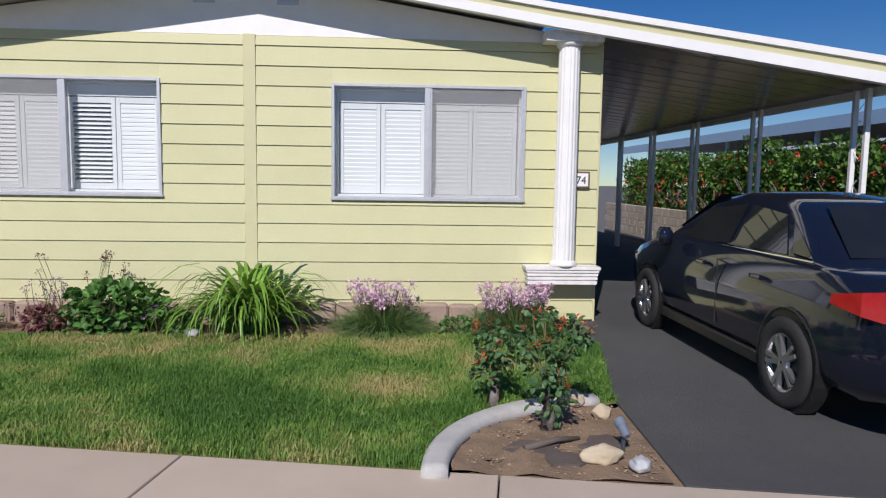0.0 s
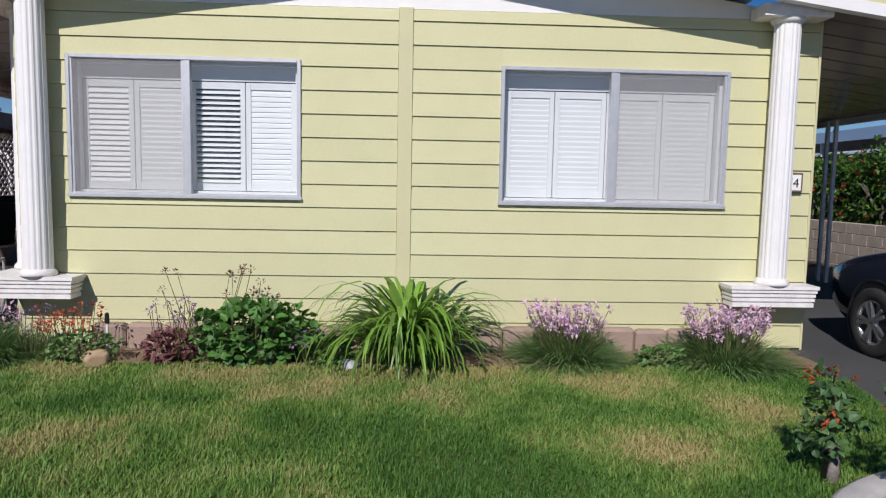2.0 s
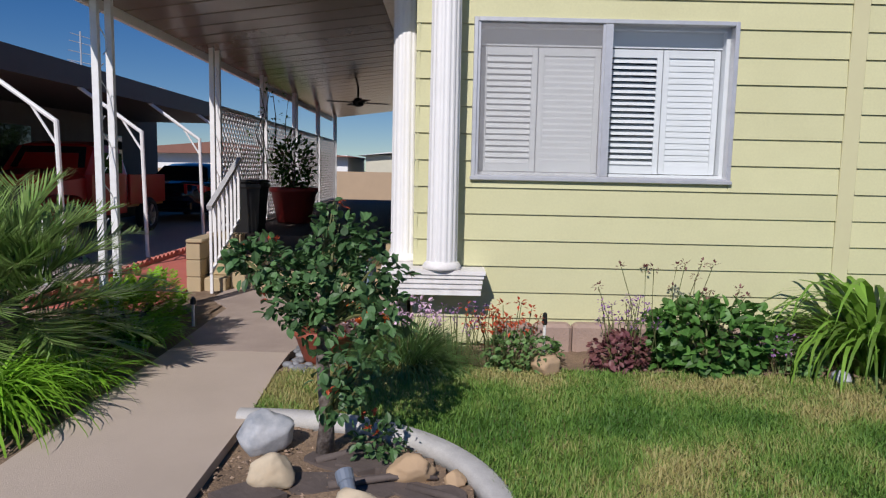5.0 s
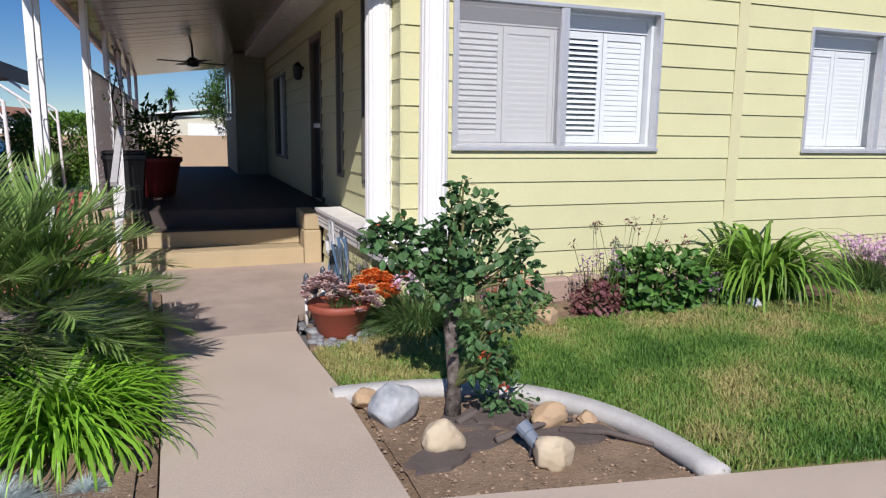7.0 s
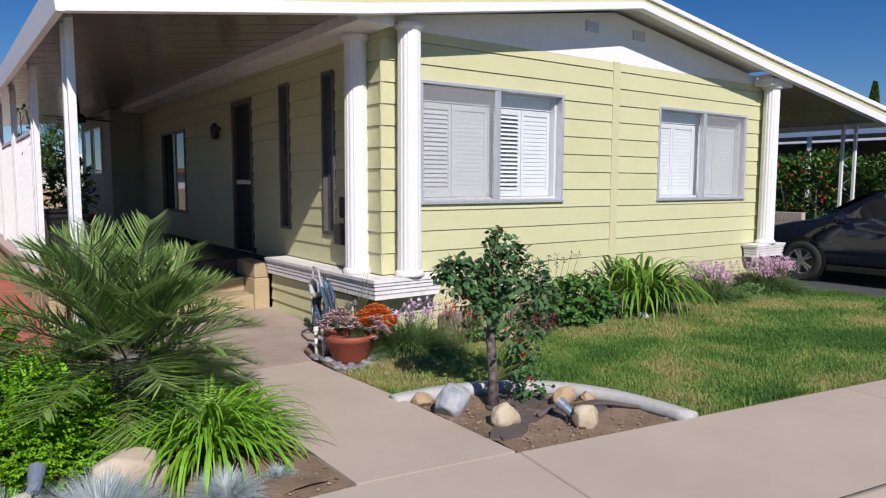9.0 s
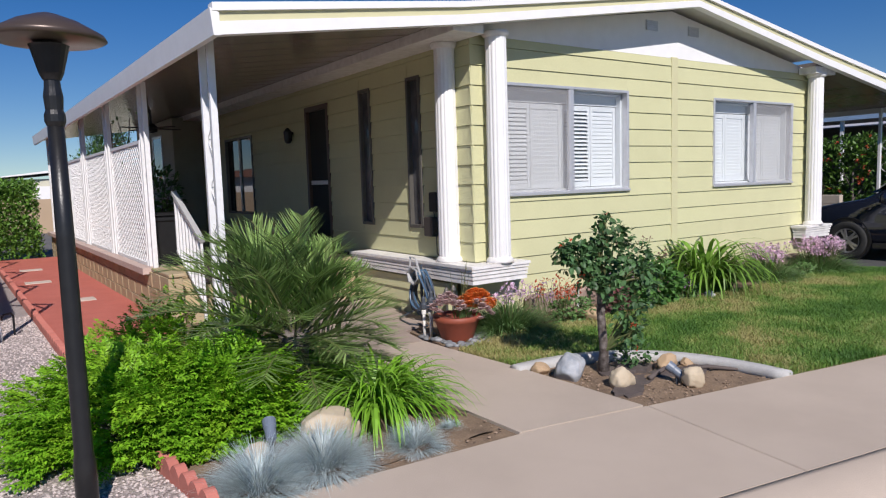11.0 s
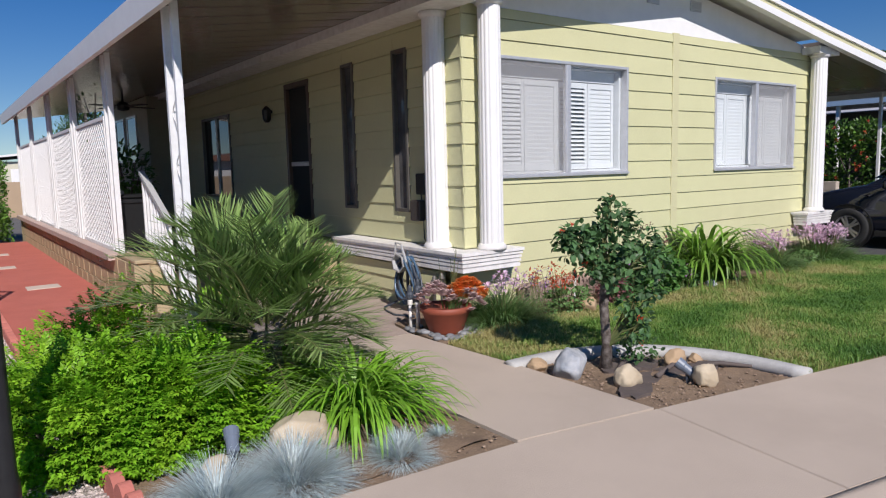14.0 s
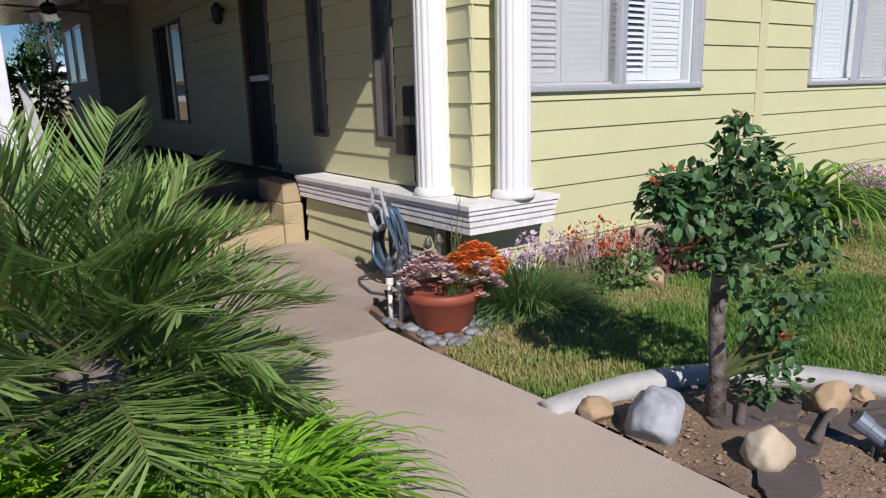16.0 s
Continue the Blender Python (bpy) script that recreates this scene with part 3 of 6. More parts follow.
front_window("window_1", *WINDOWS[0], True, "grey aluminium sliding window with white shutters and half screen")
front_window("window_2", *WINDOWS[1], False, "grey aluminium sliding window with closed white shutters")


BRONZE = mat("bronze_frame", (0.14, 0.13, 0.115), 0.45, 0.3, second=(0.1, 0.095, 0.085), scale=9)


NETPANE = mat("curtained_glass", (0.10, 0.10, 0.105), 0.08, second=(0.05, 0.05, 0.055), scale=4, mix=0.9, spec=0.6)


def side_window(name, y0, y1, z0, z1, label):
    w = thing(name, (SIDE, (y0 + y1) / 2, z0), label, "window", kind="structure")
    t, x0, x1 = 0.03, SIDE - 0.03, SIDE + 0.08
    g = Geo()
    g.box(x0, x1, y0 - 0.01, y0 + t, z0 - 0.01, z1 + 0.01, 0.003).box(x0, x1, y1 - t, y1 + 0.01, z0 - 0.01, z1 + 0.01, 0.003)
    g.box(x0, x1, y0 + t, y1 - t, z0 - 0.01, z0 + t, 0.003).box(x0, x1, y0 + t, y1 - t, z1 - t, z1 + 0.01, 0.003)
    part("window_frame", g, BRONZE, w)
    part("pane", Geo().box(SIDE + 0.02, SIDE + 0.03, y0 + t, y1 - t, z0 + t, z1 - t), DARKGLASS if y1 - y0 > 0.6 else NETPANE, w)
    if y1 - y0 > 0.6:
        ym = (y0 + y1) / 2
        part("mullion", Geo().box(SIDE - 0.01, SIDE + 0.018, ym - 0.02, ym + 0.02, z0 + t, z1 - t), ALU, w)
    return w


side_window("window_3", 8.31, 8.58, 1.17, 2.90, "tall narrow dark window beside the column")
side_window("window_4", 9.48, 9.76, 1.17, 2.90, "tall narrow dark window by the door")
side_window("window_5", 13.9, 15.4, 1.2, 2.62, "wide dark window reflecting the sky on the porch")
door = thing("door_1", (SIDE, 11.1, 0.76), "dark screened entrance door on the porch", "door", kind="structure")
g = Geo()
g.box(SIDE - 0.02, SIDE + 0.1, 10.72, 10.79, 0.76, 2.86).box(SIDE - 0.02, SIDE + 0.1, 11.45, 11.52, 0.76, 2.86).box(SIDE - 0.02, SIDE + 0.1, 10.79, 11.45, 2.79, 2.86)
part("door_frame", g, mat("door_brown", (0.09, 0.06, 0.04), 0.5, second=(0.06, 0.04, 0.03), scale=8), door)
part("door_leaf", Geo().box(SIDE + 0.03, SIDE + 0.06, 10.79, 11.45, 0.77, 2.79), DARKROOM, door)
part("door_bar", Geo().box(SIDE + 0.01, SIDE + 0.028, 10.8, 11.44, 1.7, 1.76, 0.003), ALU, door)
part("door_handle", Geo().tube([(SIDE - 0.0, 10.86, 1.75), (SIDE - 0.05, 10.86, 1.75), (SIDE - 0.05, 10.96, 1.75)], 0.01), ALU, door)
# bay at the far end of the porch, the shade put into its grey
wall = thing("wall_bay", (-5.3, 18.3, 0.76), "grey bay of the house at the porch end, shade painted in", "wall", kind="structure")
part("siding_panel", Geo().box(-5.55, SIDE - 0.02, 17.0, BACK, 0.755, 3.2), mat("bay_paint_shade", (0.34, 0.33, 0.25), 0.7, second=(0.28, 0.27, 0.2), scale=3), wall)
for a in (18.0, 19.2):
    part("pane", Geo().box(-5.565, -5.552, a, a + 0.8, 1.95, 2.85), DARKGLASS, wall)
    part("window_frame", Geo().box(-5.575, -5.551, a - 0.05, a, 1.9, 2.9).box(-5.575, -5.551, a + 0.8, a + 0.85, 1.9, 2.9).box(-5.575, -5.551, a, a + 0.8, 1.9, 1.95).box(-5.575, -5.551, a, a + 0.8, 2.85, 2.9), ALU, wall)


# ---- columns on their ledges ----
def column(at, z0, z1, r=0.118, label="white fluted column on the ledge"):
    c = thing("column", (*at, z0), label, "column", "columns of the house front")
    x, y = at
    g = Geo()
    n, flutes = 96, 16
    rows = []
    for z in (z0 + 0.06, z1 - 0.05):
        k = 1.0 if z < z0 + 1 else 0.93
        rows.append([(x + k * r * (1 - 0.045 * max(0, math.cos(flutes * a)) ** 0.6) * math.cos(a), y + k * r * (1 - 0.045 * max(0, math.cos(flutes * a)) ** 0.6) * math.sin(a), z) for a in (2 * math.pi * i / n for i in range(n))])
    part("shaft", g.loft(rows, True), WHITE, c)
    part("base_ring", Geo().lathe(x, y, [(r + 0.025, z0), (r + 0.03, z0 + 0.02), (r + 0.018, z0 + 0.045), (r, z0 + 0.062)], 28), WORN, c, smooth=True)
    part("capital", Geo().lathe(x, y, [(r * 0.93, z1 - 0.06), (r + 0.015, z1 - 0.045), (r + 0.025, z1 - 0.02), (r + 0.02, z1)], 28), WORN, c, smooth=True)
    return c


def ledge(pts, z0, z1, label):
    """A painted ledge with three grooves round its face."""
    c = sum((Vector((*p, 0)) for p in pts), Vector()) / len(pts)
    t = thing("column_ledge", (c.x, c.y, z0), label, "ledge", "white ledges")
    def inset(d):
        out = []
        n = len(pts)
        for i in range(n):
            p, a, b = Vector(pts[i]), Vector(pts[i - 1]), Vector(pts[(i + 1) % n])
            e0, e1 = (p - a).normalized(), (b - p).normalized()
            n0, n1 = Vector((-e0.y, e0.x)), Vector((-e1.y, e1.x))
            out.append(tuple(p + d * (n0 + n1) / max(0.3, 1 + n0.dot(n1))))
        return out
    g = Geo()
    h = (z1 - z0)
    for a, b, d in ((0, 0.2, 0.03), (0.2, 0.27, 0.042), (0.27, 0.42, 0.025), (0.42, 0.48, 0.04), (0.48, 0.62, 0.02), (0.62, 0.68, 0.035), (0.68, 0.84, 0.012)):
        g.poly(inset(d), z0 + a * h, z0 + b * h)
    part("moulding", g, WORN, t)
    part("top_board", Geo().poly(inset(0.0), z0 + 0.84 * h, z1), WORN, t)
    return t


column((-4.72, 7.20), 0.83, 3.2)
column((-5.03, 7.68), 0.83, 3.14)
column((1.72, 7.21), 0.83, 3.17, label="white fluted column beside the carport")
ledge([(-5.18, 7.09), (-4.39, 7.09), (-4.39, FRONT - 0.02), (-4.95, FRONT - 0.02), (-4.95, 9.62), (-5.24, 9.62)], 0.64, 0.83, "worn white grooved ledge wrapping the house corner")
ledge([(1.30, 7.09), (2.1, 7.09), (2.1, FRONT - 0.02), (1.30, FRONT - 0.02)], 0.64, 0.83, "white grooved ledge under the carport column")
wall = thing("wall_under_ledge", (-5.1, 8.4, G), "low yellow siding wall under the white ledge", "wall", kind="structure")
for k in range(3):
    z0, z1 = G + 0.147 * k - 0.03, G + 0.147 * (k + 1) - 0.03 - 0.004
    g = Geo()
    g.add([(-5.16, 9.6, z0), (-5.14, 7.6, z0), (-5.122, 7.6, z1), (-5.142, 9.6, z1), (-5.0, 9.6, z0), (-5.0, 7.6, z0), (-5.0, 7.6, z1), (-5.0, 9.6, z1)],
          [(0, 1, 2, 3), (0, 4, 5, 1), (1, 5, 6, 2), (3, 2, 6, 7), (0, 3, 7, 4), (4, 7, 6, 5)])
    part("siding_board", g, YELLOW, wall)

# ---- porch ----
porch = thing("porch_floor", (-6.3, 15, 0.7), "dark carpeted raised porch floor in shade", "floor", kind="structure")
g = Geo()
g.poly([(-7.36, 10.28), (SIDE + 0.01, 10.28), (SIDE + 0.01, BACK), (-7.44, BACK)], 0.15, 0.75)
part("deck", g, CARPET, porch)
steps = thing("porch_steps", (-6.2, 9.9, G), "tan block porch steps with dark carpet treads", "steps", kind="structure")
for k, (y, m) in enumerate(((9.66, BLOCKTAN), (9.97, BLOCKTAN))):
    z = G + 0.183 * (k + 1)
    g = Geo().box(-7.1, -5.36, y, 10.275, G - 0.04 if k == 0 else G + 0.183 * k, z - 0.012, 0.006)
    part("step", g, m, steps)
    part("tread", Geo().box(-7.09, -5.37, y + (0.0 if k else 0.005), y + 0.31, z - 0.012, z, 0.003), BLOCKTAN if k == 0 else CARPET, steps)
part("pier", Geo().box(-5.355, -5.165, 9.64, 9.95, 0.16, 0.57, 0.012), BLOCKTAN, steps)
part("pier", Geo().box(-5.35, -5.17, 9.645, 10.27, 0.572, 0.76, 0.012), BLOCKTAN, steps)
part("pier", Geo().box(-5.35, -5.17, 9.955, 10.27, 0.16, 0.57, 0.01), BLOCKTAN, steps)
for k in range(4):
    part("stepped_block", Geo().box(-7.34, -7.105, 9.5 + 0.2 * k, 10.275, G + 0.145 * k - (0.04 if k == 0 else 0), G + 0.145 * (k + 1) - 0.004, 0.01), BLOCKTAN, steps)

wall = thing("wall_porch_base", (-7.5, 15, G), "tan concrete block base wall of the porch", "wall", kind="structure")
for row in range(3):
    z0, z1 = 0.16 + 0.19 * row, 0.16 + 0.19 * (row + 1) - 0.006
    y = 9.5 - (0.2 if row % 2 else 0.0)
    while y < BACK:
        a, b = max(y, 9.5), min(y + 0.4, BACK)
        if b - a > 0.05:
            x = porch_x(a) - 0.02
            part("block", Geo().box(x, x + 0.155, a + 0.003, b - 0.003, z0, z1, 0.006), BLOCKTAN, wall)
        y += 0.4
g = Geo()
g.loft([[(porch_x(y) - 0.09, y, 0.69), (porch_x(y) + 0.18, y, 0.70), (porch_x(y) + 0.18, y, 0.775), (porch_x(y) - 0.09, y, 0.765)] for y in (10.4, BACK)], True)
part("sill", g, CAPSTONE, wall, "pinkish concrete sill")
part("end_cap", Geo().box(-7.53, -7.345, 9.48, 10.35, 0.727, 0.77, 0.01), BLOCKTAN, wall)


def iron_post(at, z0, z1, label, along=(0, 1), gap=0.22):
    """Two square tubes with scrollwork between."""
    x, y = at
    p = thing("porch_post", (x, y, z0), label, "post", "white iron posts")
    dx, dy = along[0] * gap / 2, along[1] * gap / 2
    for s in (-1, 1):
        part("tube", Geo().box(x + s * dx - 0.028, x + s * dx + 0.028, y + s * dy - 0.025, y + s * dy + 0.025, z0, z1, 0.003), IRON, p)
    n = int((z1 - z0) / 0.42)
    for k in range(n):
        za, zb = z0 + 0.15 + k * 0.42, z0 + 0.5 + k * 0.42
        pts = []
        for i in range(17):
            t = i / 16
            a = (math.sin(t * 2 * math.pi)) * 0.8
            pts.append((x + dx * a * 0.85, y + dy * a * 0.85, za + (zb - za) * t))
        part("scroll", Geo().tube(pts, 0.0045, 5), IRON, p)
    return p


POSTS = [8.15, 10.42, 12.75, 15.1, 17.6, 20.2]
corner = iron_post((-7.5, 7.72), G, 2.95, "white iron corner post with scrollwork standing in the bed", (0, 1), 0.24)
for y in POSTS[1:]:
    iron_post((porch_x(y) + 0.04, y), 0.77, 2.97, "white iron porch post on the block wall")


def lattice(y0, y1, z0, z1, x):
    """A framed diagonal lattice panel."""
    p = thing("lattice_panel", (x, (y0 + y1) / 2, z0), "white diagonal lattice panel between porch posts", "lattice", "porch lattice panels")
    g = Geo()
    g.box(x - 0.02, x + 0.02, y0, y1, z0, z0 + 0.04).box(x - 0.02, x + 0.02, y0, y1, z1 - 0.04, z1)
    g.box(x - 0.02, x + 0.02, y0, y0 + 0.035, z0 + 0.04, z1 - 0.04).box(x - 0.02, x + 0.02, y1 - 0.035, y1, z0 + 0.04, z1 - 0.04)
    part("lattice_frame", g, WHITE, p)
    h, w = z1 - z0 - 0.06, y1 - y0 - 0.06
    for sgn, xo in ((1, -0.007), (-1, 0.007)):
        k = -h
        while k < w:
            a, b = max(0, k), min(w, k + h)
            if b - a > 0.03:
                ya, yb, za, zb = a, b, a - k, b - k
                if sgn < 0:
                    za, zb = h - za, h - zb
                part("slat", Geo().bar((x + xo, y0 + 0.03 + ya, z0 + 0.03 + za), (x + xo, y0 + 0.03 + yb, z0 + 0.03 + zb), 0.008, 0.027), WHITE, p)
            k += 0.118
    return p


for a, b in zip(POSTS[1:], POSTS[2:]):
    x = porch_x((a + b) / 2) + 0.04
    lattice(a + 0.17, b - 0.17, 0.772, 2.3, x)

rail = thing("stair_railing", (-7.22, 9.7, G), "white iron stair railing with grey top rail", "railing")
RAILGREY = mat("rail_grey", (0.45, 0.45, 0.45), 0.5, second=(0.36, 0.36, 0.36), scale=9)
part("top_rail", Geo().bar((-7.2, 9.3, 1.13), (-7.2, 10.4, 1.66), 0.06, 0.045), RAILGREY, rail, "grey wooden top rail")
part("bottom_rail", Geo().bar((-7.2, 9.32, 0.42), (-7.2, 10.38, 0.95), 0.03, 0.03), IRON, rail)
for k in range(8):
    y = 9.34 + k * 0.145
    z = 1.10 + (y - 9.3) * 0.482
    low = G if k in (0,) else z - 0.68
    part("baluster", Geo().box(-7.214, -7.186, y - 0.014, y + 0.014, low, z), IRON, rail)


# ---- car ----
CARPAINT = mat("navy_car_paint", (0.008, 0.011, 0.022), 0.07, 0.0, second=(0.010, 0.013, 0.026), scale=2, coat=0.6, spec=0.3)
TYRE = mat("tyre_rubber", (0.018, 0.018, 0.018), 0.85, second=(0.03, 0.03, 0.028), scale=9, bump=0.2)
RIM = mat("alloy_rim", (0.42, 0.42, 0.44), 0.3, 0.8, second=(0.3, 0.3, 0.31), scale=12)
REDLENS = mat("red_lens", (0.45, 0.01, 0.015), 0.15, second=(0.3, 0.008, 0.01), scale=20, coat=1.0)
CHROME = mat("chrome", (0.75, 0.75, 0.77), 0.12, 1.0, second=(0.6, 0.6, 0.62), scale=10)


def wheel(parent, x, y, z, r, side, rim=RIM, wide=1.0):
    """A wheel whose axle runs along x; side is -1 or 1 for the face that looks out."""
    prof = [(r * 0.62, -0.10), (r * 0.93, -0.10), (r, -0.07), (r, 0.07), (r * 0.93, 0.10), (r * 0.66, 0.10), (r * 0.62, 0.06)]
    n = 32
    g = Geo()
    g.loft([[(x + side * wide * d, y + q * math.cos(a), z + q * math.sin(a)) for a in (2 * math.pi * i / n for i in range(n))] for q, d in prof])
    w = part("wheel", g, TYRE, parent, smooth=True)
    g = Geo()
    g.loft([[(x + side * wide * d, y + q * math.cos(a), z + q * math.sin(a)) for a in (2 * math.pi * i / n for i in range(n))] for q, d in ((r * 0.66, 0.09), (r * 0.60, 0.07), (r * 0.56, 0.0), (0.01, -0.02))])
    for k in range(10):
        a = 2 * math.pi * (k // 2) / 5 + (0.16 if k % 2 else -0.16)
        g.bar((x + side * wide * 0.055, y + 0.03 * math.cos(a), z + 0.03 * math.sin(a)), (x + side * wide * 0.075, y + r * 0.61 * math.cos(a), z + r * 0.61 * math.sin(a)), 0.035, 0.03)
    g.loft([[(x + side * wide * d, y + q * math.cos(a), z + q * math.sin(a)) for a in (2 * math.pi * i / 14 for i in range(14))] for q, d in ((0.07, 0.04), (0.06, 0.085), (0.01, 0.09))])
    part("rim", g, rim, w)


def sedan(x, y, z, label, paint, category="car"):
    """A saloon whose tail is at y and whose middle is at x; it points to +y."""
    c = thing("car", (x, y + 2.3, z), label, category, "parked cars")
    L = 4.6

    def half(s):
        # half width, sill height, belt height and body-side bulge along the car
        e = min(s, L - s)
        k = min(1.0, (e / 0.55)) ** 0.5
        w = 0.66 + 0.24 * k
        belt = 0.98 + 0.04 * math.sin(s / L * math.pi) - (0.24 * max(0, (s - 3.2) / 1.4) ** 1.3) - (0.05 if s < 0.1 else 0)
        sill = 0.24 if e > 0.3 else 0.24 + (0.3 - e) * 0.35
        return w, sill, belt
    rows = []
    stations = [0, 0.06, 0.18, 0.38, 0.6, 0.8, 1.0, 1.3, 1.7, 2.1, 2.5, 2.9, 3.2, 3.45, 3.7, 3.95, 4.2, 4.4, 4.52, 4.58, 4.6]
    for s in stations:
        w, sill, belt = half(s)
        ring = [(-w * 0.9, sill), (-w * 0.98, sill + 0.1), (-w, 0.55), (-w * 0.985, 0.72), (-w * 0.93, belt - 0.03), (-w * 0.86, belt), (-w * 0.4, belt + 0.03), (w * 0.4, belt + 0.03), (w * 0.86, belt), (w * 0.93, belt - 0.03), (w * 0.985, 0.72), (w, 0.55), (w * 0.98, sill + 0.1), (w * 0.9, sill)]
        rows.append([(x + a, y + s, z + b) for a, b in ring])
    part("body", Geo().loft(rows, True), paint, c, smooth=True)
    # cabin: pillars and roof, with the panes let in
    roof = [(0.62, 1.0, 0.74, 0.0), (1.25, 1.36, 0.60, 0), (1.75, 1.45, 0.57, 0), (2.3, 1.46, 0.57, 0), (2.75, 1.40, 0.59, 0), (3.5, 0.98, 0.76, 0)]
    rows = []
    for s, h, w, _ in roof:
        b = half(s)[2] - 0.02
        wb = half(s)[0] * 0.87
        h = max(h, b + 0.01)
        rows.append([(x - wb, y + s, z + b), (x - w - 0.03, y + s, z + h - 0.07), (x - w + 0.06, y + s, z + h - 0.01), (x, y + s, z + h + 0.02), (x + w - 0.06, y + s, z + h - 0.01), (x + w + 0.03, y + s, z + h - 0.07), (x + wb, y + s, z + b)])
    part("cabin", Geo().loft(rows, False, closed=False), paint, c, smooth=True)

    def pane(pts, nm="side_window"):
        g = Geo().add(pts, [tuple(range(len(pts)))])
        part(nm, g, DARKGLASS, c)
    for sd in (-1, 1):
        def q(s, f, out=0.008):
            # a point on the cabin side at the station s and the fraction f of its height
            for (s0, h0, w0, _), (s1, h1, w1, _) in zip(roof, roof[1:]):
                if s0 <= s <= s1:
                    t = (s - s0) / (s1 - s0)
                    h, w = h0 + t * (h1 - h0), w0 + t * (w1 - w0)
                    b0, b1 = half(s0)[2] - 0.02, half(s1)[2] - 0.02
                    b = b0 + t * (b1 - b0)
                    wb = (half(s0)[0] + t * (half(s1)[0] - half(s0)[0])) * 0.87
                    lo, hi = Vector((sd * wb, s, b)), Vector((sd * (w + 0.03), s, max(h, b + 0.01) - 0.07))
                    p = lo + f * (hi - lo)
                    return (x + p.x + sd * out, y + p.y, z + p.z)
        pane([q(2.12, 0.08), q(3.1, 0.08), q(2.75, 0.9), q(2.12, 0.93)])
        pane([q(1.25, 0.12), q(2.04, 0.08), q(2.04, 0.93), q(1.5, 0.9)])
        pane([q(0.95, 0.3), q(1.2, 0.2), q(1.38, 0.85)], "quarter_window")
        part("window_trim", Geo().tube([q(0.92, 0.22, 0.012), q(1.2, 0.08, 0.012), q(2.1, 0.02, 0.012), q(3.2, 0.03, 0.012)], 0.008, 5), CHROME, c)
        part("door_handle", Geo().box(x + sd * 0.885, x + sd * 0.91, y + 1.35, y + 1.5, z + 0.83, z + 0.86, 0.005), paint, c)
        part("door_handle", Geo().box(x + sd * 0.885, x + sd * 0.91, y + 2.3, y + 2.45, z + 0.83, z + 0.86, 0.005), paint, c)
        part("door_seam", Geo().box(x + sd * 0.893, x + sd * 0.8995, y + 2.06, y + 2.07, z + 0.36, z + 0.9), TYRE, c)
        part("side_skirt", Geo().box(min(x + sd * 0.80, x + sd * 0.895), max(x + sd * 0.80, x + sd * 0.895), y + 1.35, y + 3.25, z + 0.2, z + 0.29, 0.01), BLACKPAINT, c)
        mx = x + sd * 0.97
        part("mirror", Geo().lathe(0, 0, [(0.03, -0.1), (0.075, -0.07), (0.085, 0.02), (0.05, 0.08)], 10).shift(mx, y + 3.05, z + 1.02), paint, c, smooth=True)
        for wy in (0.98, 3.63):
            # black disc on the uncut side paints the wheel well's shade, then the wheel
            n = 24
            g = Geo().loft([[(x + sd * d, y + wy + q2 * math.cos(a), z + 0.33 + q2 * math.sin(a)) for a in (2 * math.pi * i / n for i in range(n))] for q2, d in ((0.37, 0.80), (0.37, 0.903), (0.36, 0.906), (0.345, 0.895), (0.02, 0.89))])
            part("wheel_arch", g, BLACKPAINT, c)
            wheel(c, x + sd * 0.88, y + wy, z + 0.31, 0.312, sd, wide=0.5)
        rows = []
        for s, d in ((0.0, 0.48), (0.04, 0.6), (0.14, 0.76), (0.30, 0.86), (0.52, 0.905)):
            hh = 0.12 - 0.095 * (s / 0.52)
            rows.append([(x + sd * (d - 0.05), y + s - 0.012, z + 0.83 - hh), (x + sd * (d + 0.008), y + s - 0.008, z + 0.83 - hh), (x + sd * (d + 0.006), y + s - 0.008, z + 0.84 + hh), (x + sd * (d - 0.05), y + s - 0.012, z + 0.84 + hh)])
        part("tail_light", Geo().loft(rows, True), REDLENS, c, "glossy red tail light")
        part("headlight", Geo().loft([[(x + sd * a, y + s, z + 0.62), (x + sd * (a + 0.03), y + s, z + 0.64), (x + sd * (a + 0.03), y + s, z + 0.74), (x + sd * a, y + s, z + 0.76)] for s, a in ((4.58, 0.42), (4.5, 0.66), (4.22, 0.82))], True), CHROME, c)
    pane([(x - 0.66, y + 0.72, z + 1.06), (x + 0.66, y + 0.72, z + 1.06), (x + 0.52, y + 1.22, z + 1.385), (x - 0.52, y + 1.22, z + 1.385)], "rear_window")
    pane([(x + 0.68, y + 3.38, z + 1.09), (x - 0.68, y + 3.38, z + 1.09), (x - 0.54, y + 2.80, z + 1.43), (x + 0.54, y + 2.80, z + 1.43)], "windscreen")
    part("bumper", Geo().box(x - 0.62, x + 0.62, y - 0.05, y + 0.1, z + 0.32, z + 0.55, 0.04), paint, c)
    return c


def shift(self, dx, dy, dz):
    self.v = [(a + dx, b + dy, c + dz) for a, b, c in self.v]
    return self


Geo.shift = shift
sedan(3.52, 3.47, 0.203, "glossy dark navy saloon parked on the driveway", CARPAINT)

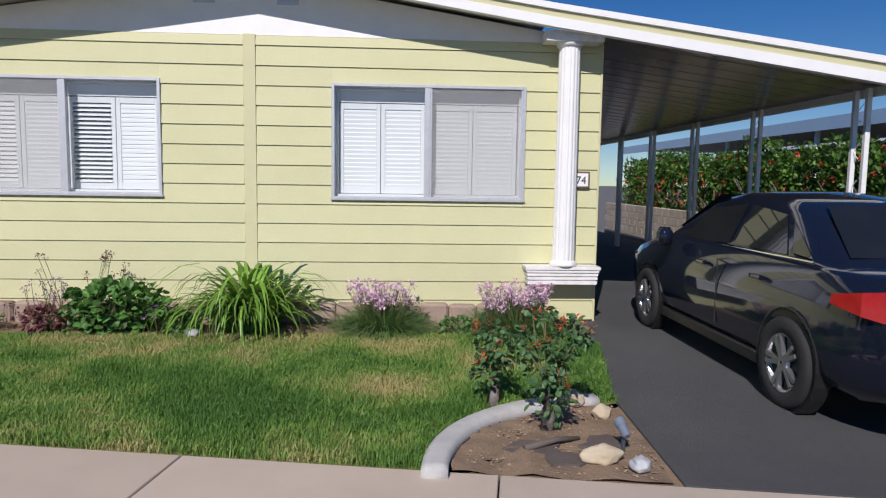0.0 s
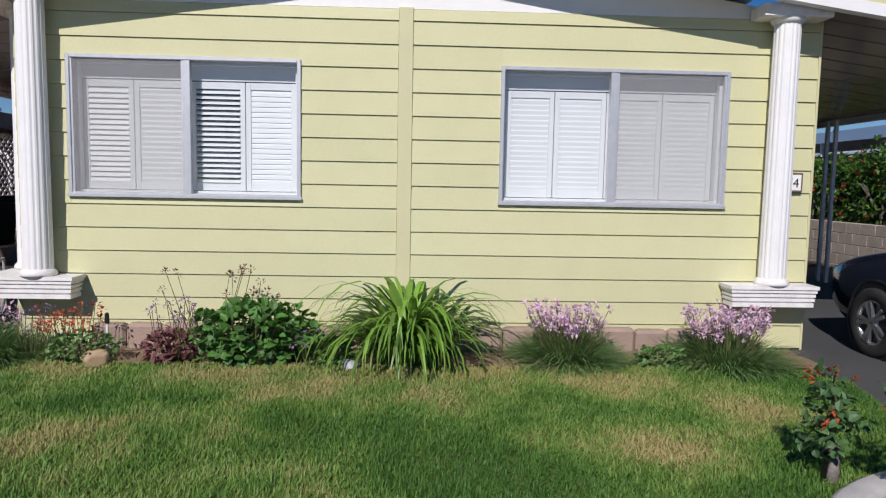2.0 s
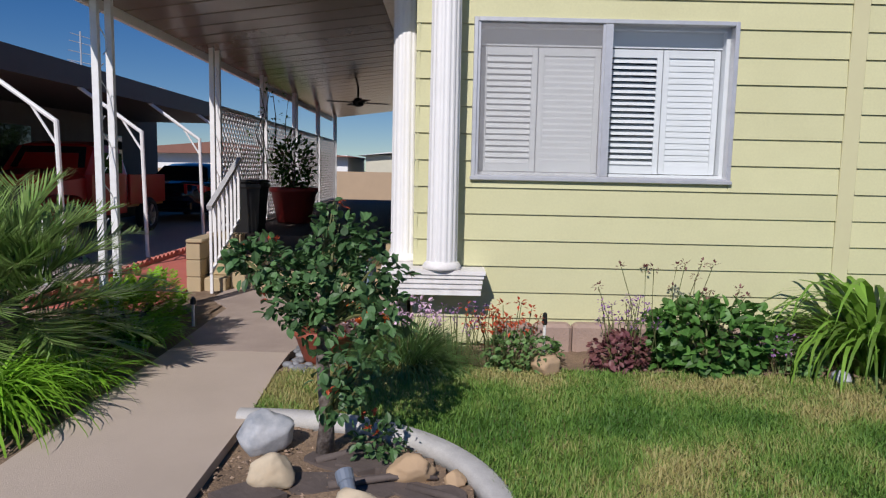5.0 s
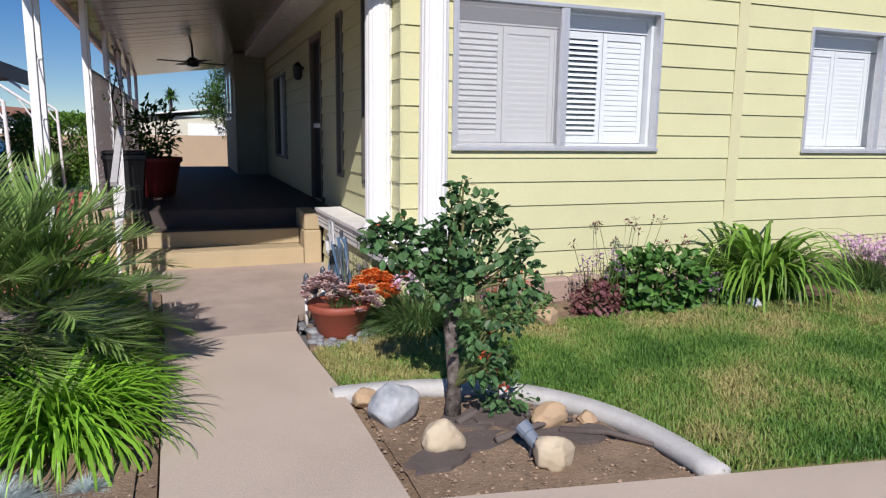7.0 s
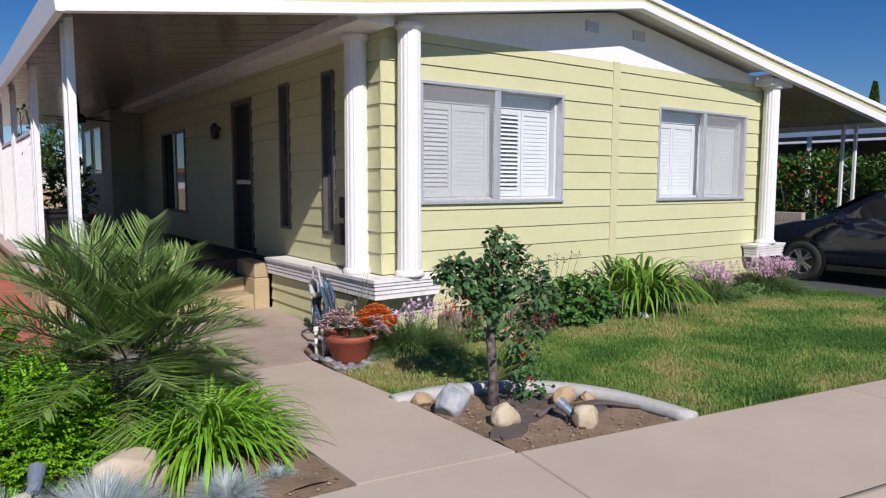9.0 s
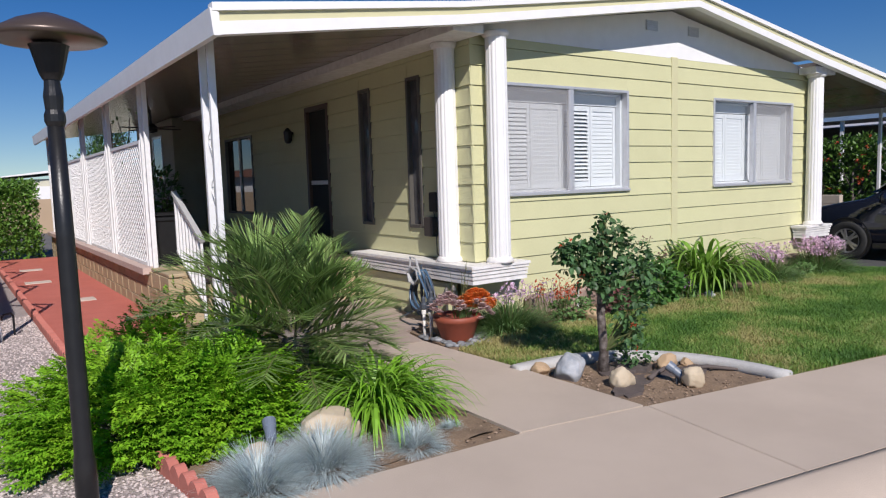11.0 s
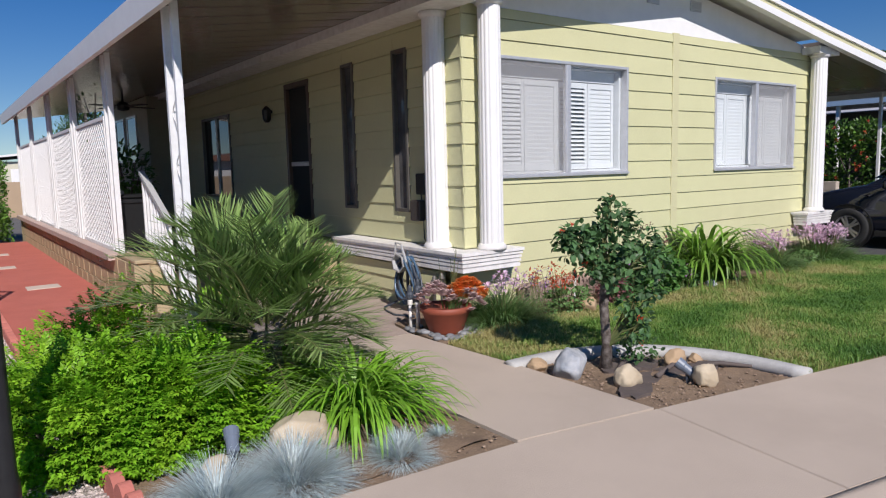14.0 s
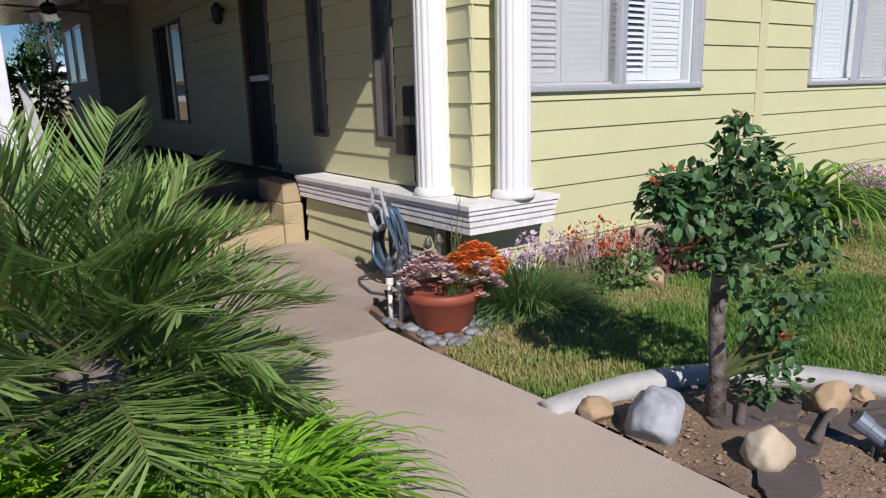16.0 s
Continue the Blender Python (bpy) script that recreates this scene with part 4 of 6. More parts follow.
# ---- carport, neighbour's fence wall, hedge ----
for y in (7.62, 9.95, 12.1, 14.2, 16.3, 18.4):
    iron_post((5.2, y), 0.203, 2.82, "white iron carport post with scrollwork")
wall = thing("wall_garden", (6.1, 14, G), "low grey concrete block garden wall beyond the carport", "wall", kind="structure")
for row in range(5):
    y = 9.0 - (0.2 if row % 2 else 0)
    while y < 21:
        part("block", Geo().box(6.4, 6.55, y + 0.004, y + 0.396, 0.15 + 0.195 * row, 0.15 + 0.195 * row + 0.189, 0.006), GREYBLOCK, wall)
        y += 0.4
ROOFTAN = mat("neighbour_roof", (0.5, 0.5, 0.52), 0.6, second=(0.4, 0.4, 0.42), scale=3)
BLUETRIM = mat("neighbour_blue_trim", (0.32, 0.45, 0.62), 0.5, second=(0.28, 0.4, 0.56), scale=4)
# near-black walls: the deep awning shade is put into their colour
SHADEWALL = mat("neighbour_wall_shade", (0.10, 0.095, 0.09), 0.8, second=(0.075, 0.07, 0.068), scale=3, bump=0.2)
nb = thing("neighbour_house", (14, 15, G), "neighbouring mobile home with a blue edged awning", "house", "neighbouring homes")
part("wall", Geo().box(12.5, 19.5, 6.0, 26.0, 0.1, 2.9), SHADEWALL, nb)
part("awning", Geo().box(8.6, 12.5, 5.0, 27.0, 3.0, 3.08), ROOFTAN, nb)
part("fascia", Geo().box(8.52, 8.6, 5.0, 27.0, 2.86, 3.12), BLUETRIM, nb, "blue painted fascia")
part("roof", Geo().loft([[(12.3, y, 2.9), (16, y, 3.5), (19.7, y, 2.9), (16, y, 3.4)] for y in (5.6, 26.4)], True), ROOFTAN, nb)
for y in (6, 10, 14, 18, 22):
    part("post", Geo().box(8.62, 8.7, y, y + 0.08, G - 0.04, 3.0, 0.005), IRON, nb)

# ---- the other neighbour: dark awning, cantilever posts, old truck ----
nb = thing("neighbour_house", (-14, 16, G), "shaded neighbouring mobile home with a carport awning", "house", "neighbouring homes")
part("wall", Geo().box(-19.0, -13.2, 8.5, 22.5, 0.1, 3.0), SHADEWALL, nb)
part("roof", Geo().loft([[(-19.4, y, 2.95), (-16.1, y, 3.55), (-12.9, y, 3.0), (-16.1, y, 3.4)] for y in (8.2, 22.8)], True), ROOFTAN, nb)
# dark trim; on the neighbour's awning and fascia this brown paints their shade
DARKTRIM = mat("brown_trim_and_shade", (0.06, 0.05, 0.045), 0.6, second=(0.045, 0.04, 0.035), scale=5)
part("awning", Geo().box(-13.2, -10.05, 8.6, 21.3, 2.74, 2.82), DARKTRIM, nb)
part("fascia", Geo().box(-10.05, -9.97, 8.5, 21.3, 2.66, 2.98), DARKTRIM, nb, "awning fascia with its shade painted dark brown")
part("front_fascia", Geo().box(-13.2, -10.05, 8.5, 8.6, 2.66, 2.98), DARKTRIM, nb)
for a in (11.0, 15.0, 19.0):
    part("window", Geo().box(-13.2, -13.17, a, a + 1.2, 1.3, 2.3), DARKGLASS, nb)
for a in (10.2, 13.6, 17.2):
    part("roof_vent", Geo().lathe(-10.9, a, [(0.05, 2.8), (0.05, 3.12), (0.12, 3.13), (0.12, 3.2), (0.02, 3.24)], 12), ALU, nb)
for y in (9.97, 12.2, 14.6, 17.0, 19.4):
    p = thing("awning_post", (-9.12, y, G), "white cantilever awning post with a bent arm", "post", "cantilever posts")
    part("upright", Geo().tube([(-9.12, y, G), (-9.16, y, 2.06)], 0.03, 8), IRON, p)
    part("arm", Geo().tube([(-9.16, y, 2.04), (-10.1, y - 0.05, 2.72)], 0.028, 8), IRON, p)
    part("brace", Geo().tube([(-9.15, y, 1.75), (-9.45, y, 2.24)], 0.016, 6), IRON, p)

TRUCKRED = mat("red_truck_paint", (0.40, 0.014, 0.011), 0.35, second=(0.32, 0.012, 0.01), scale=3, coat=0.25)
WOOD = mat("varnished_wood", (0.42, 0.22, 0.07), 0.5, second=(0.3, 0.15, 0.05), scale=5, stretch=(1, 0.1, 1))
tk = thing("truck", (-11.75, 15.2, G), "old red pickup truck parked under the neighbour's awning", "truck")
tx, ty, tz = -11.75, 13.0, 0.17
rows = [[(tx - w, ty + s, tz + 0.5), (tx - w, ty + s, tz + h - 0.15), (tx - w * 0.7, ty + s, tz + h), (tx + w * 0.7, ty + s, tz + h), (tx + w, ty + s, tz + h - 0.15), (tx + w, ty + s, tz + 0.5)] for s, w, h in ((0, 0.5, 1.1), (0.1, 0.56, 1.2), (0.7, 0.62, 1.25), (1.25, 0.72, 1.3))]
part("bonnet", Geo().loft(rows, True), TRUCKRED, tk, smooth=False)
rows = [[(tx - w, ty + s, tz + 0.45), (tx - w - 0.02, ty + s, tz + 1.2), (tx - w * 0.86, ty + s, tz + h - 0.06), (tx - w * 0.6, ty + s, tz + h), (tx + w * 0.6, ty + s, tz + h), (tx + w * 0.86, ty + s, tz + h - 0.06), (tx + w + 0.02, ty + s, tz + 1.2), (tx + w, ty + s, tz + 0.45)] for s, w, h in ((1.2, 0.8, 1.25), (1.55, 0.8, 1.75), (1.9, 0.8, 1.8), (2.5, 0.8, 1.75), (2.6, 0.78, 1.6))]
part("cab", Geo().loft(rows, True), TRUCKRED, tk)
for sd in (-1, 1):
    part("side_window", Geo().box(tx + sd * 0.80 - 0.02, tx + sd * 0.80 + 0.02, ty + 1.65, ty + 2.35, tz + 1.22, tz + 1.6), DARKGLASS, tk)
    g = Geo().loft([[(tx + sd * (0.78 + 0.14 * k), ty + 0.35 + 0.55 * math.cos(a), tz + 0.42 + 0.46 * math.sin(a)) for a in (math.pi * i / 12 for i in range(13))] for k in (-1, 0, 0.9, 1)], closed=False)
    part("wing", g, TRUCKRED, tk, smooth=True)
    part("headlight", Geo().lathe(0, 0, [(0.05, -0.1), (0.09, 0.0), (0.085, 0.03), (0.02, 0.05)], 14).shift(tx + sd * 0.58, ty + 0.02, tz + 0.85), CHROME, tk, smooth=True)
    wheel(tk, tx + sd * 0.78, ty + 0.38, tz + 0.36, 0.36, sd)
    wheel(tk, tx + sd * 0.78, ty + 3.5, tz + 0.36, 0.36, sd)
    part("bed_side", Geo().box(tx + sd * 0.78 - 0.03, tx + sd * 0.78 + 0.03, ty + 2.7, ty + 4.4, tz + 0.6, tz + 1.2, 0.01), TRUCKRED, tk)
part("windscreen", Geo().add([(tx - 0.66, ty + 1.26, tz + 1.32), (tx + 0.66, ty + 1.26, tz + 1.32), (tx + 0.58, ty + 1.51, tz + 1.7), (tx - 0.58, ty + 1.51, tz + 1.7)], [(0, 1, 2, 3)]), DARKGLASS, tk)
part("bed_floor", Geo().box(tx - 0.75, tx + 0.75, ty + 2.7, ty + 4.4, tz + 0.55, tz + 0.62), WOOD, tk)
part("grille", Geo().box(tx - 0.36, tx + 0.36, ty - 0.05, ty - 0.005, tz + 0.58, tz + 1.02, 0.015), CHROME, tk)
part("bumper", Geo().box(tx - 0.85, tx + 0.85, ty - 0.22, ty - 0.12, tz + 0.36, tz + 0.5, 0.02), CHROME, tk)
part("chassis", Geo().box(tx - 0.4, tx + 0.4, ty - 0.13, ty + 4.3, tz + 0.3, tz + 0.5), BLACKPAINT, tk)
sedan(-11.4, 18.6, 0.17, "black saloon parked in deep shade under the awning", CARPAINT)

# ---- gravel, stepping pads, edging, street lamp ----
GRAVEL = mat("gravel_bed", (0.42, 0.36, 0.33), 0.95, second=(0.22, 0.19, 0.18), scale=45, mix=0.9, bump=1.0, bscale=70, grain=0.35, gscale=60)
PEBBLE = mat("gravel_stone", (0.52, 0.44, 0.41), 0.9, second=(0.38, 0.33, 0.31), scale=9, rand=0.45, island=True)
structure("gravel_yard", Geo().poly([(-16.0, edge(-16.0) + 0.01), (-8.5, edge(-8.5) + 0.01), (-8.56, 5.6), (-8.64, 8.3), (-8.95, 21.5), (-16.0, 21.5)], 0.15, 0.186), GRAVEL, "pinkish grey gravel yard beside the red path", "gravel")


def pebble(g, x, y, z, r, rr, flat=0.6):
    a = rr.uniform(0, 6.28)
    k = [rr.uniform(0.7, 1.25) for _ in range(6)]
    c, s = math.cos(a) * r, math.sin(a) * r
    g.add([(x + c * k[0], y + s * k[0], z), (x - s * k[1], y + c * k[1], z), (x - c * k[2], y - s * k[2], z), (x + s * k[3], y - c * k[3], z), (x + 0.2 * c, y, z + r * flat * k[4]), (x, y, z - r * flat)],
          [(0, 1, 4), (1, 2, 4), (2, 3, 4), (3, 0, 4), (1, 0, 5), (2, 1, 5), (3, 2, 5), (0, 3, 5)])


g = Geo()
rr = random.Random(11)
for _ in range(26000):
    x, y = -8.5 - 1.9 * rr.random() ** 1.3, rr.uniform(4.9, 11.5)
    if y > edge(x) + 0.04 and not (x > -8.66 and y > 8.3):
        pebble(g, x, y, 0.19, rr.uniform(0.006, 0.0145), rr)
lone("gravel", g, PEBBLE, "loose pinkish grey crushed gravel", "gravel", kind="stuff")
PAD = mat("pale_pad", (0.6, 0.5, 0.42), 0.85, second=(0.5, 0.42, 0.36), scale=5, bump=0.3)
for x, y in ((-8.1, 12.2), (-8.4, 14.8), (-8.35, 17.0)):
    lone("stepping_pad", Geo().box(x - 0.19, x + 0.19, y - 0.16, y + 0.16, 0.214, 0.226, 0.005), PAD, "pale rectangular pad on the red path", "paving pad", "pads on the red path")
g = Geo()
REDEDGE = mat("red_edging_brick", (0.5, 0.17, 0.13), 0.85, second=(0.42, 0.13, 0.1), scale=6, bump=0.4, bscale=100, rand=0.08)
ed = thing("scalloped_edging", (-8.5, 5.1, G), "scalloped red concrete edging between gravel and bed", "garden edging")
def scallop(ob_parent, p, q, n):
    for k in range(n):
        a, b = Vector(p).lerp(Vector(q), k / n), Vector(p).lerp(Vector(q), (k + 0.97) / n)
        d = (b - a)
        nrm = Vector((-d.y, d.x)).normalized() * 0.028
        g = Geo()
        rows = []
        for i in range(9):
            e = a + d * i / 8
            h = 0.255 + 0.045 * math.sin(math.pi * i / 8)
            rows.append([(*(e - nrm), 0.15), (*(e + nrm), 0.15), (*(e + nrm), h), (*(e - nrm), h)])
        part("edging_block", g.loft(rows, True), REDEDGE, ob_parent)
scallop(ed, (-8.54, 5.55), (-8.46, 4.79), 6)
ed = thing("scalloped_edging", (-8.8, 14.0, G), "scalloped red concrete edging along the red path", "garden edging")
scallop(ed, (-8.66, 8.4), (-8.9, 19.8), 76)

lamp = thing("street_lamp", (-8.94, 5.15, G), "black garden lamp post with a flat disc hood", "lamp")
lx, ly = -8.94, 5.15
part("pole", Geo().lathe(lx, ly, [(0.05, 0.1), (0.05, 0.45), (0.042, 0.5), (0.038, 1.5), (0.034, 2.0)], 18), BLACKPAINT, lamp, smooth=True)
part("collar", Geo().lathe(lx, ly, [(0.035, 2.0), (0.043, 2.02), (0.043, 2.05), (0.036, 2.07), (0.04, 2.13), (0.034, 2.17), (0.032, 2.2)], 18), BLACKPAINT, lamp)
part("lantern", Geo().lathe(lx, ly, [(0.036, 2.2), (0.05, 2.23), (0.078, 2.34), (0.082, 2.35)], 18), BLACKPAINT, lamp)
part("globe", Geo().lathe(lx, ly, [(0.05, 2.35), (0.07, 2.37), (0.06, 2.4), (0.02, 2.42)], 18), GLASS, lamp, smooth=True)
part("hood", Geo().lathe(lx, ly, [(0.215, 2.365), (0.235, 2.375), (0.225, 2.395), (0.13, 2.45), (0.05, 2.48), (0.015, 2.49)], 32), mat("bronze_hood", (0.11, 0.08, 0.065), 0.35, 0.4, second=(0.08, 0.06, 0.05), scale=8), lamp, smooth=True)

# ---- far things ----
FARWALL = mat("far_tan_wall", (0.45, 0.33, 0.22), 0.9, second=(0.38, 0.28, 0.19), scale=1)
structure("wall_far", Geo().box(-30, 8, 32, 32.2, 0.1, 1.45), FARWALL, "long tan boundary wall behind the homes", "wall")
nb = thing("far_house", (-4, 44, G), "distant pale mobile home with a white roof", "house", "distant homes")
part("wall", Geo().box(-9, 3, 40, 50, 0.1, 2.35), mat("far_siding", (0.6, 0.57, 0.45), 0.8, second=(0.52, 0.5, 0.4), scale=2), nb)
part("roof", Geo().loft([[(-9.4, y, 2.3), (-3, y, 3.1), (3.4, y, 2.3), (-3, y, 2.9)] for y in (39.6, 50.4)], True), WHITE, nb)
part("window", Geo().box(-6.4, -4.6, 39.96, 39.99, 1.3, 2.0), WHITE, nb)
nb = thing("far_house", (-16, 44, G), "distant home with a reddish brown roof", "house", "distant homes")
part("wall", Geo().box(-24, -10, 40, 48, 0.1, 2.3), WHITE, nb)
part("roof", Geo().loft([[(-24.6, y, 2.2), (-17, y, h), (-9.4, y, 2.2), (-17, y, 2.25)] for y, h in ((39.4, 2.9), (48.6, 2.9))], True), mat("far_brown_roof", (0.25, 0.12, 0.09), 0.9, second=(0.2, 0.1, 0.07), scale=2), nb)


# ---- plants ----
def blade(g, p, az, length, w, elev, droop, rr, n=5):
    """A strap leaf that rises at elev degrees and droops on the way."""
    p = Vector(p)
    side = Vector((-math.sin(az), math.cos(az), 0)) * w / 2
    rows, e = [], radians(elev)
    for i in range(n + 1):
        t = i / n
        k = (1 - t ** 2.2) * min(1, 0.6 + 2 * t)
        rows.append((p - side * k, p + side * k) if i < n else (p,))
        e2 = e - radians(droop) * t ** 1.3
        p = p + Vector((math.cos(az) * math.cos(e2), math.sin(az) * math.cos(e2), math.sin(e2))) * length / n
    k = len(g.v)
    for r in rows:
        g.v.extend(tuple(q) for q in r)
    for i in range(n - 1):
        g.f.append((k + 2 * i, k + 2 * i + 1, k + 2 * i + 3, k + 2 * i + 2))
    g.f.append((k + 2 * n - 2, k + 2 * n - 1, k + 2 * n))


def leaf(g, p, d, up, L, W):
    """A pointed leaf folded along its midrib."""
    d = d.normalized()
    s = d.cross(up)
    if s.length < 1e-3:
        s = d.cross(Vector((1, 0, 0)))
    s.normalize()
    u = s.cross(d)
    m = p + d * L * 0.45
    k = len(g.v)
    g.v.extend([tuple(p), tuple(m + s * W / 2 + u * W * 0.18), tuple(p + d * L - u * L * 0.12), tuple(m - s * W / 2 + u * W * 0.18), tuple(m)])
    g.f.extend([(k, k + 4, k + 1), (k + 4, k + 2, k + 1), (k, k + 3, k + 4), (k + 4, k + 3, k + 2)])


def ovate(g, p, d, up, L, W):
    """A broad rounded leaf with a raised rim on both sides of its midrib."""
    d = d.normalized()
    s = d.cross(up)
    if s.length < 1e-3:
        s = d.cross(Vector((1, 0, 0)))
    s.normalize()
    u = s.cross(d)
    k = len(g.v)
    rim = [p + d * L * a + s * W * b + u * W * c for a, b, c in ((0.22, 0.40, 0.10), (0.55, 0.46, 0.12), (0.84, 0.24, 0.0))]
    rim2 = [p + d * L * a - s * W * b + u * W * c for a, b, c in ((0.22, 0.40, 0.10), (0.55, 0.46, 0.12), (0.84, 0.24, 0.0))]
    g.v.extend(tuple(q) for q in [p, p + d * L * 0.5, p + d * L - u * L * 0.1] + rim + rim2)
    g.f.extend([(k, k + 1, k + 4, k + 3), (k + 1, k + 2, k + 5, k + 4), (k, k + 6, k + 7, k + 1), (k + 1, k + 7, k + 8, k + 2)])


def rvec(rr):
    while True:
        v = Vector((rr.uniform(-1, 1), rr.uniform(-1, 1), rr.uniform(-1, 1)))
        if 0.05 < v.length < 1:
            return v.normalized()


def crown(g, c, r, n, L, W, rr, shell=0.55):
    """Leaves through a lumpy ellipsoid, most of them near its skin."""
    c = Vector(c)
    for _ in range(n):
        d = rvec(rr)
        k = shell + (1 - shell) * rr.random() ** 0.5
        k *= 1 + 0.28 * noise.noise(d * 2.3 + c * 3)
        p = c + Vector((d.x * r[0], d.y * r[1], d.z * r[2])) * k
        o = (d + rvec(rr) * 0.9 + Vector((0, 0, 0.15)))
        ovate(g, p, o, (d * 0.8 + Vector((0, 0, 1)) + rvec(rr) * 0.5), L * rr.uniform(0.6, 1.25), W * rr.uniform(0.6, 1.2))


ROSELEAF = leafmat("rose_leaf", (0.085, 0.175, 0.06), (0.05, 0.115, 0.045), 0.45, 0.48, 0.22)
LILYLEAF = leafmat("lily_leaf", (0.17, 0.34, 0.05), (0.24, 0.42, 0.08), 0.35, 0.4)
BRIGHT = leafmat("bright_strap_leaf", (0.21, 0.46, 0.03), (0.28, 0.52, 0.05), 0.35, 0.4)
PALMLEAF = leafmat("palm_leaflet", (0.20, 0.33, 0.085), (0.32, 0.42, 0.16), 0.45, 0.3, 0.4)
FERNY = leafmat("ferny_shrub_leaf", (0.17, 0.40, 0.02), (0.32, 0.54, 0.03), 0.4, 0.5, scale=4)
BLUEGRASS = leafmat("blue_fescue_leaf", (0.50, 0.60, 0.62), (0.62, 0.66, 0.64), 0.35, 0.6)
GREYGREEN = leafmat("grey_green_leaf", (0.13, 0.25, 0.07), (0.18, 0.29, 0.11), 0.35, 0.5)
GERANIUM = leafmat("geranium_leaf", (0.07, 0.18, 0.035), (0.12, 0.25, 0.06), 0.5, 0.5)
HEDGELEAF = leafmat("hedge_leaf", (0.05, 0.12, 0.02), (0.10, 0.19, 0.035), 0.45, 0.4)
# lighter copy of the hedge leaf, sunlight put into the green
HEDGELIGHT = leafmat("hedge_leaf_sun_tint", (0.10, 0.22, 0.03), (0.16, 0.3, 0.05), 0.45, 0.45)
PINK = leafmat("pink_flower", (0.74, 0.50, 0.66), (0.82, 0.62, 0.74), 0.25, 0.6)
PURPLE = leafmat("purple_flower", (0.33, 0.16, 0.38), (0.42, 0.25, 0.42), 0.3, 0.6)
MAROON = leafmat("maroon_leaf", (0.19, 0.07, 0.08), (0.25, 0.12, 0.1), 0.3, 0.5)
ORANGE = leafmat("orange_succulent", (0.82, 0.24, 0.05), (0.74, 0.33, 0.1), 0.25, 0.5)
ROSETTE = leafmat("pink_grey_succulent", (0.56, 0.39, 0.38), (0.62, 0.47, 0.44), 0.2, 0.5)
REDFLOWER = leafmat("red_flower", (0.5, 0.07, 0.03), (0.55, 0.14, 0.06), 0.3, 0.5)
BARK = mat("dark_bark", (0.07, 0.052, 0.043), 0.9, second=(0.26, 0.23, 0.21), scale=16, mix=0.85, bump=0.8, bscale=60)
STEM = mat("green_stem", (0.12, 0.15, 0.05), 0.6, second=(0.17, 0.12, 0.06), scale=9)


def rose(at, blobs, trunk, label, seed, n=520, red=20, lsize=0.062):
    """A standard rose: trunk, canes, leaf blobs (dx, dy, z, r, share)."""
    rr = random.Random(seed)
    x, y = at
    t = thing("rose_bush", (x, y, G), label, "rose bush", "rose bushes")
    g = Geo()
    g.tube([(x, y, G - 0.04), (x + 0.01, y, G + 0.15), (x - 0.015, y + 0.01, G + trunk * 0.7), (x + 0.01, y, G + trunk)], [0.05, 0.036, 0.033, 0.045], 9)
    part("trunk", g, BARK, t, smooth=True)
    g, gl, gr = Geo(), Geo(), Geo()
    for dx, dy, z, r, share in blobs:
        c = Vector((x + dx, y + dy, z))
        a = Vector((x, y, G + trunk * (0.95 if z > G + trunk else 0.2)))
        for _ in range(3):
            e = c + rvec(rr) * r * 0.7
            m = a.lerp(e, 0.5) + rvec(rr) * 0.03
            g.tube([a, m, e], [0.011, 0.008, 0.004], 5)
        for _ in range(int(n * share)):
            d = rvec(rr)
            p = c + d * r * (0.35 + 0.7 * rr.random() ** 0.6) * (1 + 0.3 * noise.noise(d * 3 + c))
            o = d + rvec(rr) * 0.8
            # a spray of three to five leaflets
            for k in range(rr.randint(2, 4)):
                ovate(gl, p + rvec(rr) * 0.03, o * 0.7 + rvec(rr) * 0.9 + Vector((0, 0, -0.15)), Vector((0, 0, 1)) + d * 0.5 + rvec(rr) * 0.45, lsize * rr.uniform(0.6, 1.15), lsize * 0.74 * rr.uniform(0.75, 1.1))
    for _ in range(red):
        b = rr.choice(blobs)
        d = rvec(rr)
        d.z = abs(d.z)
        c = Vector((x + b[0], y + b[1], b[2])) + d * b[3] * 1.05
        for k in range(5):
            leaf(gr, c + rvec(rr) * 0.02, d + rvec(rr) * 0.8, Vector((0, 0, 1)), 0.045, 0.02)
    part("branchwork", g, STEM, t)
    part("foliage", gl, ROSELEAF, t)
    if red:
        part("young_growth", gr, REDFLOWER, t, "dark red young shoots")
    return t


rose((-5.28, 5.28), [(0.0, 0.0, 1.02, 0.19, 0.5), (-0.18, 0.02, 1.07, 0.11, 0.2), (-0.31, 0.02, 1.11, 0.11, 0.24), (-0.41, 0.0, 1.13, 0.07, 0.1), (-0.18, -0.05, 0.91, 0.1, 0.12), (-0.02, 0.02, 1.23, 0.07, 0.07), (0.02, 0.0, 1.32, 0.07, 0.05), (0.05, 0.0, 1.4, 0.03, 0.012), (0.16, 0.0, 1.23, 0.1, 0.15), (0.27, -0.09, 1.07, 0.12, 0.19), (0.3, -0.15, 0.91, 0.12, 0.19), (0.14, -0.18, 0.57, 0.08, 0.08), (0.2, -0.18, 0.75, 0.11, 0.14), (0.07, -0.18, 0.48, 0.08, 0.08), (0.05, -0.17, 0.66, 0.08, 0.08), (-0.02, -0.11, 0.86, 0.1, 0.12), (0.07, 0.17, 1.05, 0.12, 0.15)], 0.64, "leafy green standard rose with a dark gnarled trunk", 3, n=235, red=7, lsize=0.058)
